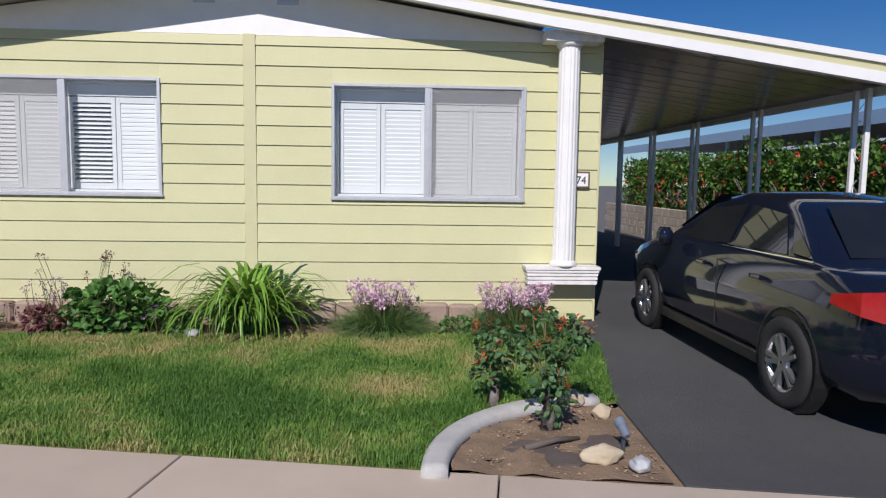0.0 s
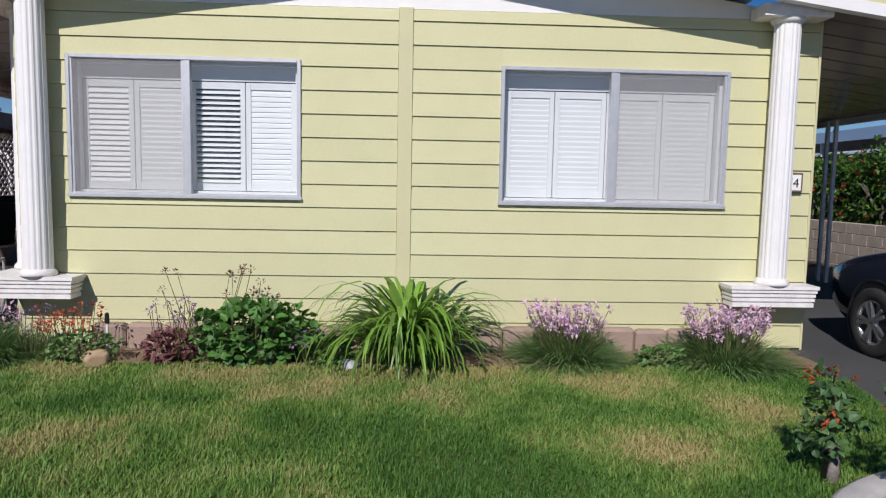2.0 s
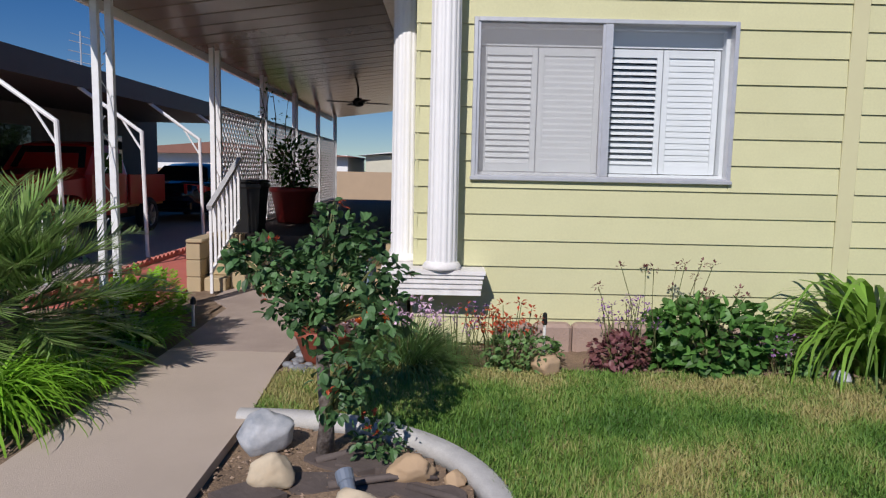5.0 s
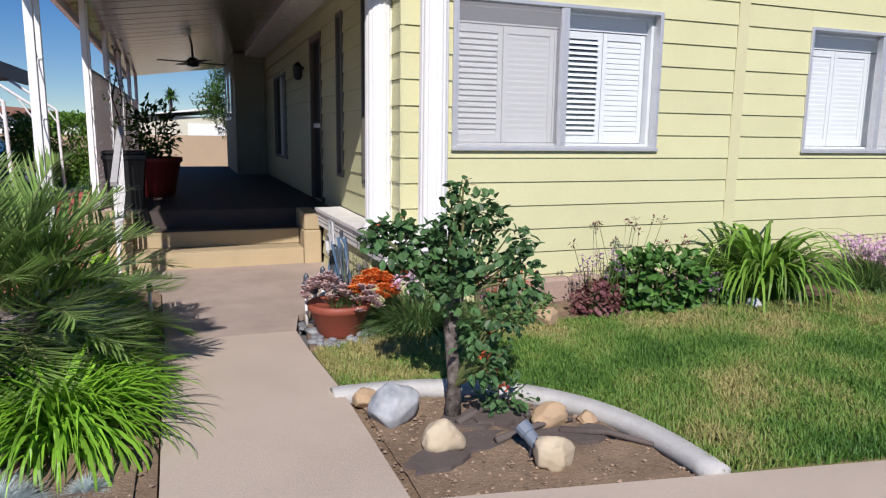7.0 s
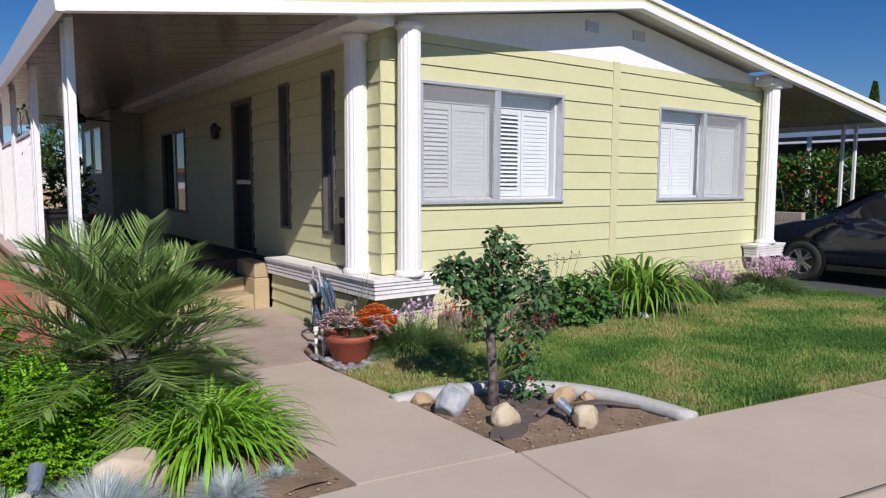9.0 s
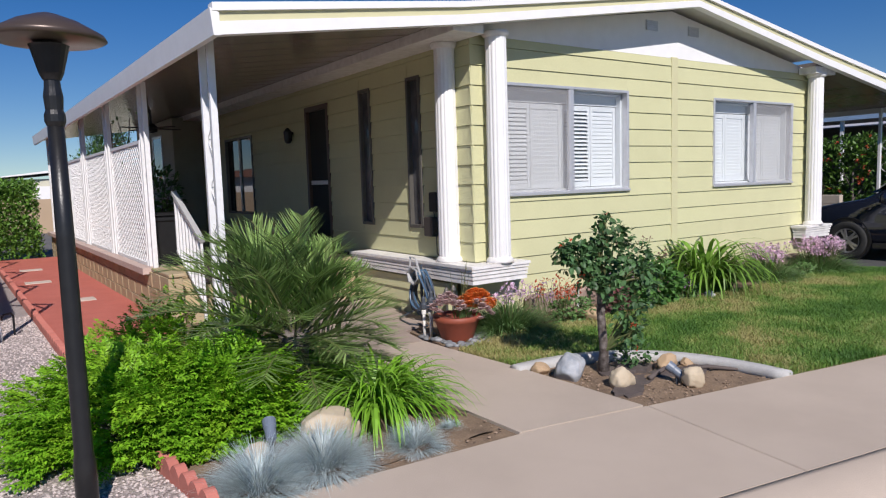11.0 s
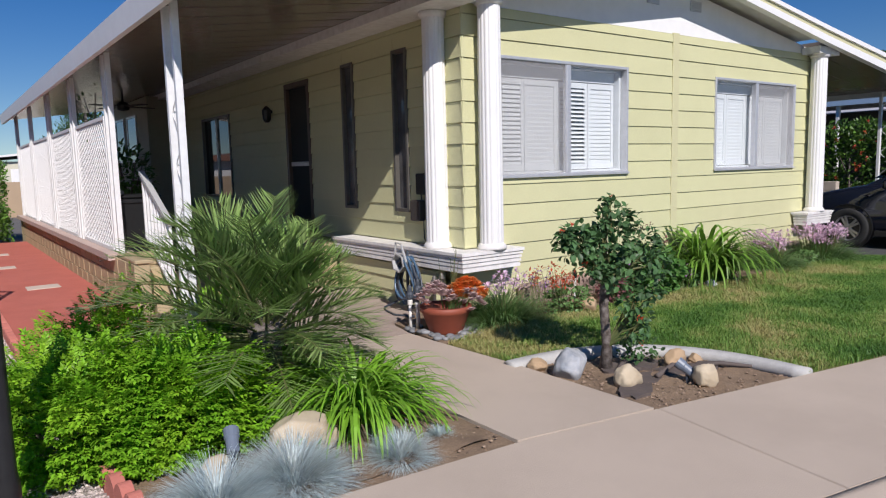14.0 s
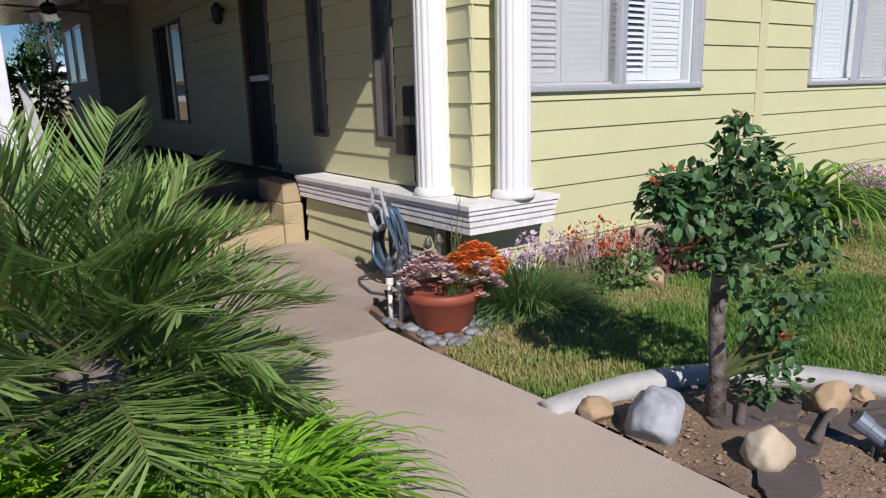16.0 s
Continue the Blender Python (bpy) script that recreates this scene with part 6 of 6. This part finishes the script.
rock((1.12, 4.5), 0.11, CREAMROCK, "pale stone beside the driveway roses", 9, (1.2, 0.8, 0.7))
rock((1.1, 3.55), 0.088, CREAMROCK, "rounded pale stone at the driveway bed", 10, (1.3, 0.8, 0.7))
rock((-4.0, 6.62), 0.11, TANROCK, "tan stone at the lawn edge", 11)
rock((-2.0, 6.55), 0.07, BLUEROCK, "small grey stone by the lily", 12)
for k, (x, y, a) in enumerate(((-5.25, 4.98, 0.3), (-4.95, 4.95, 0.9), (-5.2, 5.2, 1.4), (-4.75, 4.85, 2.0), (-5.55, 4.8, 2.6), (-5.05, 5.15, 0.1), (0.75, 3.75, 0.4), (0.9, 3.6, 1.2), (1.2, 3.8, 2.2), (1.0, 4.25, 0.8))):
    g = Geo()
    q = random.Random(k)
    n = 13
    pts = [(x + 0.19 * q.uniform(0.55, 1.1) * math.cos(a + 6.283 * i / n), y + 0.12 * q.uniform(0.55, 1.1) * math.sin(a + 6.283 * i / n)) for i in range(n)]
    z = 0.165 if x < 0 else 0.2
    g.poly(pts, z - 0.02, z + 0.008 + 0.004 * (k % 6))
    lone("slate_piece", g, SLATE, "flat dark bark coloured slate lying on soil", "stone", "flat slates")
# crumbs on the soil
g = Geo()
rr = random.Random(19)
for poly in (BEDIN, [(-8.5, 4.8), (-6.71, 4.68), (-6.76, 7.2), (-8.6, 7.2)], [(0.3, 3.5), (1.4, 3.3), (1.45, 4.5), (0.6, 4.3)]):
    xs, ys = [p[0] for p in poly], [p[1] for p in poly]
    for _ in range(900):
        x, y = rr.uniform(min(xs), max(xs)), rr.uniform(min(ys), max(ys))
        if inside(x, y, poly):
            pebble(g, x, y, 0.168 if poly is BEDIN else 0.2, rr.uniform(0.004, 0.014), rr)
lone("soil_crumbs", g, mat("crumbs", (0.28, 0.2, 0.14), 0.95, second=(0.16, 0.11, 0.08), scale=8, rand=0.5, island=True), "crumbs of soil, bark and grit on the beds", "soil crumbs", kind="stuff")

# pinkish blocks along the foot of the house
ed = thing("block_edging", (-1.5, 7.25, G), "row of weathered pinkish concrete blocks under the siding", "garden edging")
EDGEBLOCK = mat("pink_block", (0.36, 0.26, 0.21), 0.9, second=(0.26, 0.19, 0.16), scale=6, bump=0.6, bscale=60, rand=0.1)
x = -4.3
while x < 1.38:
    part("block", Geo().box(x + 0.004, x + 0.296, 7.19, 7.325, G - 0.03, 0.41 + rng.uniform(-0.012, 0.012), 0.025), EDGEBLOCK, ed)
    x += 0.3

# pot of succulents
pt = thing("flower_pot", (-5.55, 6.86, G), "round terracotta bowl planted with orange and pink succulents", "flower pot")
px, py = -5.55, 6.86
part("bowl", Geo().lathe(px, py, [(0.135, G - 0.01), (0.155, G + 0.02), (0.212, G + 0.18), (0.226, G + 0.19), (0.23, G + 0.235), (0.212, G + 0.24), (0.2, G + 0.215), (0.02, G + 0.205)], 30), TERRACOTTA, pt, smooth=True)
rr = random.Random(33)
def rosettes(nm, mt, cx, cy, r, n, z, size, lab):
    g = Geo()
    for _ in range(n):
        a, k = rr.uniform(0, 6.28), rr.random() ** 0.5
        c = Vector((cx + r * k * math.cos(a), cy + r * k * math.sin(a), z - 0.05 + 0.13 * (1 - k * k) + rr.uniform(-0.03, 0.03)))
        for i in range(11):
            b = i * 2.4
            d = Vector((math.cos(b), math.sin(b), 0.3 + 1.6 * (i / 11)))
            leaf(g, c, d, Vector((0, 0, 1)), size * (1 - 0.3 * i / 11), size * 0.55)
    part(nm, g, mt, pt, lab)
rosettes("pink_rosette", ROSETTE, px - 0.1, py + 0.0, 0.17, 46, G + 0.33, 0.06, "pinkish grey succulent rosettes")
rosettes("pink_rosette", ROSETTE, px + 0.15, py - 0.18, 0.11, 20, G + 0.27, 0.055, "pinkish grey succulent rosettes")
rosettes("orange_rosette", ORANGE, px + 0.27, py + 0.04, 0.18, 170, G + 0.33, 0.05, "orange succulent stems")
g = Geo()
for _ in range(40):
    blade(g, (px + rr.uniform(-0.08, 0.12), py - 0.1 + rr.uniform(-0.05, 0.05), G + 0.22), rr.uniform(3.5, 6), 0.16, 0.014, 60, 60, rr)
part("green_leaf", g, GREYGREEN, pt)
# river pebbles round the pot
RIVER = mat("river_pebble", (0.20, 0.21, 0.225), 0.6, second=(0.30, 0.29, 0.28), scale=7, rand=0.35)
peb = []
for k in range(4):
    bm = bmesh.new()
    bmesh.ops.create_icosphere(bm, subdivisions=2, radius=1.0)
    for v in bm.verts:
        d = v.co.normalized()
        v.co = Vector((d.x * 1.2, d.y * 0.9, d.z * 0.6)) * (1 + 0.2 * noise.noise(d * 1.5 + Vector((k, 0, 0))))
    me = bpy.data.meshes.new("river_pebble")
    bm.to_mesh(me)
    bm.free()
    me.shade_smooth()
    me.materials.append(RIVER)
    peb.append(me)
for k in range(75):
    a, d = rr.uniform(2.2, 6.9), rr.uniform(0.2, 0.48)
    x, y = px + d * math.cos(a) * 0.8, py + 0.12 + d * math.sin(a) * 1.0
    if x < -5.8:
        continue
    ob = new("river_pebble", peb[k % 4])
    s = rr.uniform(0.022, 0.04)
    ob.scale = (s, s, s)
    ob.rotation_euler = (0, 0, rr.uniform(0, 6))
    ob.location = (x, y, G + 0.0 + s * 0.3)
    tagged(ob, "smooth grey river pebble by the terracotta bowl", "pebble", "river pebbles")
structure("pebble_bed", Geo().poly([(-5.82, 6.52), (-5.2, 6.64), (-5.12, 7.6), (-5.25, 7.74), (-5.72, 7.44)], 0.15, 0.197), SOIL, "dark soil strip under the river pebbles", "soil")

# hose on its holder, white riser pipes with valves
PVC = mat("white_pvc", (0.78, 0.76, 0.72), 0.45, second=(0.68, 0.65, 0.6), scale=12)
HOSE = mat("dark_hose", (0.05, 0.06, 0.075), 0.45, second=(0.08, 0.09, 0.11), scale=9)
BLUEHOSE = mat("blue_hose", (0.07, 0.13, 0.21), 0.4, second=(0.05, 0.1, 0.16), scale=9)
for x, y, h, dark in ((-5.74, 7.14, 0.27, 1), (-5.69, 7.10, 0.25, 1), (-5.60, 7.22, 0.3, 0)):
    p = thing("irrigation_riser", (x, y, G), "thin white plastic irrigation pipe with a dark valve on top", "pipe", "irrigation pipes")
    part("pipe", Geo().tube([(x, y, G - 0.04), (x, y, G + h)], 0.0145, 10), PVC, p, smooth=True)
    part("collar", Geo().lathe(x, y, [(0.016, G + h - 0.05), (0.023, G + h - 0.045), (0.023, G + h - 0.005), (0.016, G + h)], 12), PVC, p)
    g = Geo().lathe(x, y, [(0.02, G + h), (0.034, G + h + 0.015), (0.036, G + h + 0.05), (0.022, G + h + 0.07), (0.02, G + h + 0.11), (0.009, G + h + 0.13)], 12)
    g.tube([(x, y, G + h + 0.035), (x + 0.06, y + 0.02, G + h + 0.045), (x + 0.1, y + 0.05, G + h + 0.01)], 0.013, 7)
    part("valve", g, HOSE, p)
hx, hy = -5.36, 7.80
hd = thing("hose_hanger", (hx, hy, G), "garden hose hung in long loops on a grey hanger", "hose")
part("stake", Geo().tube([(hx + 0.03, hy, G - 0.05), (hx + 0.03, hy, G + 0.62)], 0.016, 8), HOSE, hd)
# the hanger: a bent grey frame over a six sided open mouth
PLASTIC = mat("grey_plastic", (0.42, 0.42, 0.41), 0.5, second=(0.3, 0.3, 0.3), scale=8)
g = Geo()
g.tube([(hx - 0.06, hy + 0.10, G + 0.42), (hx - 0.05, hy + 0.08, G + 0.70), (hx - 0.05, hy - 0.02, G + 0.69), (hx - 0.06, hy - 0.12, G + 0.52)], 0.012, 6)
part("hanger_frame", g, PLASTIC, hd)
ring = [(math.cos(radians(60 * k + 15)), math.sin(radians(60 * k + 15))) for k in range(6)]
g = Geo().loft([[(hx + dx, hy + r * a, G + 0.5 + r * 0.9 * b) for a, b in ring] for dx, r in ((0.05, 0.075), (-0.09, 0.112), (-0.09, 0.095), (0.04, 0.06))])
part("hanger_mouth", g, PLASTIC, hd)
for k in range(13):
    q = random.Random(400 + k)
    lean, w, low = q.uniform(-0.05, 0.05), q.uniform(0.13, 0.2), q.uniform(0.05, 0.16)
    off = -0.05 + 0.10 * k / 12
    pts = []
    for i in range(29):
        a = 2 * math.pi * i / 28
        top = 0.53 if k % 3 else 0.56
        c, d = math.cos(a), math.sin(a)
        pts.append((hx + off + 0.02 * math.sin(2 * a + k), hy - 0.03 + lean * (1 - d) + w * c * (1.0 - 0.25 * d), G + (top + low) / 2 + (top - low) / 2 * d))
    part("hose_coil", Geo().tube(pts, 0.0105, 6), BLUEHOSE if k % 3 == 0 else HOSE, hd)
part("hose_end", Geo().tube([(hx, hy + 0.12, G + 0.1), (hx - 0.1, hy + 0.26, G + 0.016), (hx - 0.16, hy + 0.12, G + 0.013), (hx - 0.2, hy - 0.1, G + 0.013), (hx - 0.1, hy - 0.3, G + 0.013)], 0.0105, 6), HOSE, hd)
for x, y, h in ((-5.27, 7.42, 0.33), (-5.24, 7.34, 0.36)):
    p = thing("water_tap", (x, y, G), "weathered metal standpipe with a tap beside the hose", "tap")
    part("pipe", Geo().tube([(x, y, G - 0.04), (x, y, G + h)], 0.016, 8), BRONZE, p)
    part("valve", Geo().lathe(x, y, [(0.02, G + h), (0.03, G + h + 0.02), (0.022, G + h + 0.05), (0.01, G + h + 0.07)], 10).tube([(x, y, G + h + 0.02), (x - 0.05, y - 0.03, G + h + 0.03), (x - 0.06, y - 0.035, G + h - 0.02)], 0.01, 6), BRONZE, p)
# bare thin twigs rising from the pot
tw = thing("dry_twigs", (-5.42, 7.0, G), "thin bare brown twigs rising beside the bowl", "plant")
rr = random.Random(91)
for k in range(6):
    a = Vector((-5.42 + rr.uniform(-0.05, 0.05), 7.0 + rr.uniform(-0.05, 0.05), G - 0.01))
    b = a + Vector((rr.uniform(-0.16, 0.16), rr.uniform(-0.12, 0.12), rr.uniform(0.45, 0.75)))
    g = Geo().tube([a, a.lerp(b, 0.5) + rvec(rr) * 0.03, b], [0.004, 0.003, 0.0015], 5)
    for q in range(3):
        e = a.lerp(b, rr.uniform(0.5, 0.9))
        g.tube([e, e + rvec(rr) * 0.06 + Vector((0, 0, 0.07))], [0.002, 0.001], 4)
    part("twig", g, STEM, tw)

# little path light, spot lights
def spot(at, aim, label, size=1.0, z=G + 0.14):
    s = thing("spot_light", (*at, G), label, "garden light", "garden spot lights")
    x, y = at
    GREYP = mat("spot_grey", (0.16, 0.19, 0.24), 0.45, second=(0.12, 0.15, 0.19), scale=9)
    part("stake", Geo().tube([(x, y, G - 0.04), (x, y, z)], 0.012, 7), HOSE, s)
    d = Vector((math.cos(aim), math.sin(aim), 0.7)).normalized()
    p = Vector((x, y, z))
    part("head", Geo().tube([p - d * 0.06 * size, p - d * 0.05 * size, p + d * 0.03 * size, p + d * 0.035 * size, p + d * 0.09 * size], [0.025 * size, 0.034 * size, 0.036 * size, 0.042 * size, 0.044 * size], 14), GREYP, s, smooth=False)


spot((-8.06, 5.11), 1.3, "blue grey plastic spot light in the fescue", 0.85, G + 0.2)
spot((-5.09, 4.74), 2.0, "grey spot light among the bed rocks", 0.9, G + 0.05)
spot((1.25, 3.66), 1.8, "grey spot light beside the driveway stones", 0.75, G + 0.14)
pl = thing("path_light", (-6.86, 7.85, G), "short path light with a dark cap at the path edge", "garden light")
part("stake", Geo().tube([(-6.86, 7.85, G - 0.03), (-6.86, 7.85, G + 0.18)], 0.014, 8), ALU, pl)
part("cap", Geo().lathe(-6.86, 7.85, [(0.016, G + 0.18), (0.028, G + 0.19), (0.022, G + 0.23), (0.008, G + 0.25)], 10), BLACKPAINT, pl)
pl = thing("path_light", (-3.98, 6.8, G), "thin stake light at the lawn edge", "garden light")
part("stake", Geo().tube([(-3.98, 6.8, G - 0.03), (-3.98, 6.8, G + 0.3)], 0.011, 8), PVC, pl)
part("cap", Geo().lathe(-3.98, 6.8, [(0.012, G + 0.3), (0.02, G + 0.31), (0.016, G + 0.38), (0.006, G + 0.39)], 10), BLACKPAINT, pl)

# house number plate; digits in the built-in font
sg = thing("house_number_sign", (1.92, FRONT, 1.68), "small brown framed house number plaque", "sign")
part("frame", Geo().box(1.83, 2.01, FRONT - 0.045, FRONT - 0.017, 1.66, 1.84, 0.006), mat("sign_brown", (0.16, 0.09, 0.06), 0.6, second=(0.12, 0.07, 0.05), scale=9), sg)
part("plate", Geo().box(1.85, 1.99, FRONT - 0.05, FRONT - 0.045, 1.68, 1.82), WHITE, sg)
cu = bpy.data.curves.new("house_number", "FONT")
cu.body, cu.size, cu.extrude = "74", 0.115, 0.001
cu.materials.append(BLACKPAINT)
num = new("house_number", cu)
num.parent = sg
num.matrix_parent_inverse = Matrix.Translation(sg.location).inverted()
num.matrix_basis = pose(1.856, FRONT - 0.052, 1.708, 90, 0, 0)

# porch furnishings
bn = thing("rubbish_bin", (-7.2, 10.75, 0.76), "black plastic wheeled bin on the porch", "bin")
part("body", Geo().loft([[(-7.2 + s * (-a), 10.75 - b, z) for s, a, b in ((1, w, w), (-1, w, w), (-1, w, -w), (1, w, -w))] for z, w in ((0.75, 0.17), (1.3, 0.21), (1.32, 0.225), (1.36, 0.225))], True), BLACKPAINT, bn)
part("lid", Geo().box(-7.43, -6.97, 10.52, 10.98, 1.362, 1.41, 0.02), BLACKPAINT, bn)
pt = thing("flower_pot", (-6.95, 12.3, 0.75), "large dark red glazed pot with leafy shrub on the porch", "flower pot")
part("pot", Geo().lathe(-6.95, 12.3, [(0.22, 0.75), (0.25, 0.78), (0.33, 1.2), (0.36, 1.22), (0.36, 1.28), (0.33, 1.28), (0.31, 1.22), (0.02, 1.2)], 24), mat("red_glaze", (0.28, 0.03, 0.025), 0.4, second=(0.2, 0.02, 0.02), scale=4), pt, smooth=True)
g, gs = Geo(), Geo()
rr = random.Random(8)
crown(g, (-6.95, 12.3, 1.6), (0.32, 0.32, 0.45), 500, 0.1, 0.05, rr, 0.3)
for k in range(6):
    gs.tube([(-6.95, 12.3, 1.2), (-6.95 + 0.2 * math.cos(k), 12.3 + 0.2 * math.sin(k), 1.8)], 0.008, 5)
part("stem_growth", gs, BARK, pt)
part("foliage", g, HEDGELEAF, pt)
fan = thing("ceiling_fan", (-6.36, 15.2, 2.75), "dark ceiling fan hanging under the porch awning", "fan")
part("rod", Geo().tube([(-6.36, 15.2, 3.14), (-6.36, 15.2, 2.9)], 0.02, 8), BLACKPAINT, fan)
part("motor", Geo().lathe(-6.36, 15.2, [(0.03, 2.74), (0.1, 2.76), (0.12, 2.84), (0.06, 2.9)], 16), BLACKPAINT, fan)
for k in range(4):
    a = k * math.pi / 2 + 0.4
    part("blade", Geo().bar((-6.36 + 0.12 * math.cos(a), 15.2 + 0.12 * math.sin(a), 2.82), (-6.36 + 0.6 * math.cos(a), 15.2 + 0.6 * math.sin(a), 2.82), 0.13, 0.012), DARKTRIM, fan)
wl = thing("wall_lamp", (SIDE - 0.03, 12.0, 2.5), "small dark wall lantern beside the entrance door", "wall lamp")
part("bracket", Geo().box(SIDE - 0.1, SIDE - 0.015, 11.98, 12.02, 2.5, 2.54), BLACKPAINT, wl)
part("lantern", Geo().lathe(SIDE - 0.1, 12.0, [(0.03, 2.36), (0.06, 2.4), (0.07, 2.54), (0.02, 2.6)], 10), BLACKPAINT, wl)
mb = thing("meter_box", (SIDE - 0.04, 8.0, 1.1), "small dark meter boxes with cables on the siding", "meter box")
part("box", Geo().box(SIDE - 0.09, SIDE - 0.017, 7.92, 8.08, 1.36, 1.58, 0.01), BLACKPAINT, mb)
part("box", Geo().box(SIDE - 0.1, SIDE - 0.017, 8.0, 8.18, 1.08, 1.3, 0.01), DARKTRIM, mb)
part("cable", Geo().tube([(SIDE - 0.04, 8.05, 1.36), (SIDE - 0.05, 8.0, 1.1), (SIDE - 0.08, 7.95, 0.9), (SIDE - 0.05, 7.9, 0.84)], 0.006, 5), BLACKPAINT, mb)
rock((1.3, 4.25), 0.07, CREAMROCK, "small pale stone among driveway slates", 14)
rock((1.28, 3.45), 0.06, BLUEROCK, "small grey stone at the driveway edge", 15)
# climbing vine on the porch lattice
vn = thing("porch_vine", (-7.3, 12.5, 0.77), "thin dark climbing vine along the porch lattice", "vine")
rr = random.Random(55)
gs, gl = Geo(), Geo()
for k in range(4):
    y = 11.9 + 0.55 * k
    pts = [(-7.38, y, 0.77)]
    for i in range(6):
        pts.append((-7.38 + rr.uniform(-0.05, 0.08), y + rr.uniform(-0.25, 0.25), 0.77 + 0.32 * (i + 1)))
    gs.tube(pts, 0.008, 5)
    for _ in range(16):
        q = Vector(rr.choice(pts[3:])) + rvec(rr) * 0.1
        leaf(gl, q, rvec(rr), Vector((0, 0, 1)), 0.07, 0.045)
part("stem_growth", gs, BARK, vn)
part("foliage", gl, HEDGELEAF, vn)
# aerial on the neighbour's roof
an = thing("roof_aerial", (-12.5, 17.0, 3.0), "old thin metal aerial on the neighbouring roof", "aerial")
part("mast", Geo().tube([(-12.5, 17.0, 2.8), (-12.5, 17.0, 4.35)], 0.018, 6), ALU, an)
for k, z in enumerate((3.75, 3.95, 4.15, 4.3)):
    part("rod", Geo().tube([(-12.5 - 0.25 + 0.03 * k, 17.0 - 0.1, z), (-12.5 + 0.25 - 0.03 * k, 17.0 + 0.1, z - 0.08)], 0.008, 5), ALU, an)
# far trees over the roofs
FX, FTOP, PX, PTOP = 44.3, 8.6, -8.77, 8.6
ft = thing("cypress_tree", (FX, 23.3, G), "tall dark cypress far beyond the carport", "tree")
gs, gl = Geo(), Geo()
gs.tube([(FX, 23.3, 0.1), (FX, 23.3, FTOP - 0.3)], [0.2, 0.05], 6)
for _ in range(2600):
    t = rr.random()
    a, q = rr.uniform(0, 6.283), rr.random() ** 0.5
    w = 0.75 * (1 - t) ** 0.7 * (1 + 0.2 * math.sin(9 * t))
    leaf(gl, Vector((FX + w * q * math.cos(a), 23.3 + w * q * math.sin(a), 1.0 + t * (FTOP - 1.0))), Vector((math.cos(a) * 0.4, math.sin(a) * 0.4, 1)), rvec(rr), 0.35, 0.12)
part("trunk", gs, BARK, ft)
part("crown", gl, HEDGELEAF, ft)
ft = thing("palm_tree", (PX, 130.0, G), "distant fan palm against the sky", "tree")
part("trunk", Geo().tube([(PX, 130, 0.1), (PX + 0.2, 130, PTOP - 1.2)], [0.35, 0.25], 8), BARK, ft)
gl = Geo()
for k in range(90):
    blade(gl, (PX + 0.2, 130, PTOP - 1.3), rr.uniform(0, 6.283), rr.uniform(1.3, 2.2), 0.4, rr.uniform(-20, 80), rr.uniform(40, 100), rr)
part("crown", gl, HEDGELEAF, ft)
# dark sticks lying in the rose bed
for k, (a, b) in enumerate((((-5.2, 4.9), (-4.72, 5.0)), ((-4.85, 4.9), (-4.5, 4.62)), ((-5.3, 5.15), (-5.05, 5.28)), ((0.7, 3.7), (1.05, 3.85)))):
    m = ((a[0] + b[0]) / 2 + 0.03, (a[1] + b[1]) / 2 + 0.02)
    z = 0.165 if a[0] < 0 else 0.2
    lone("fallen_stick", Geo().tube([(*a, z + 0.022), (*m, z + 0.035), (*b, z + 0.02)], [0.02, 0.017, 0.011], 7), SLATE, "short dark stick lying on the soil", "stick", "sticks in the beds", smooth=True)
# low red-flowered plant beside the rose trunk
pl = thing("leafy_plant", (-5.0, 5.2, G), "small green plant with a few red flowers beside the rose", "plant")
rr = random.Random(140)
g, gf = Geo(), Geo()
crown(g, (-5.0, 5.2, G + 0.07), (0.15, 0.13, 0.11), 150, 0.045, 0.034, rr, 0.3)
for k in range(4):
    c = Vector((-5.0 + rr.uniform(-0.12, 0.12), 5.2 + rr.uniform(-0.1, 0.1), G + rr.uniform(0.12, 0.2)))
    for q in range(7):
        leaf(gf, c, rvec(rr) + Vector((0, 0, 0.4)), Vector((0, 0, 1)), 0.026, 0.018)
part("foliage", g, ROSELEAF, pl)
part("blossom", gf, REDFLOWER, pl, "small red flowers")
# white stake and bent iron hook on the gravel
st = thing("marker_stake", (-9.2, 9.7, G), "plain white stake standing in the gravel", "stake")
part("stake", Geo().bar((-9.2, 9.7, 0.17), (-9.24, 9.72, 0.95), 0.06, 0.03), WHITE, st)
hk = thing("iron_hook", (-8.97, 10.25, G), "bent black iron hook standing in the gravel", "hook")
part("rod", Geo().tube([(-8.97, 10.25, 0.17), (-8.97, 10.25, 0.4), (-8.99, 10.22, 0.44), (-9.06, 10.16, 0.44), (-9.09, 10.13, 0.4)], 0.011, 7), BLACKPAINT, hk)
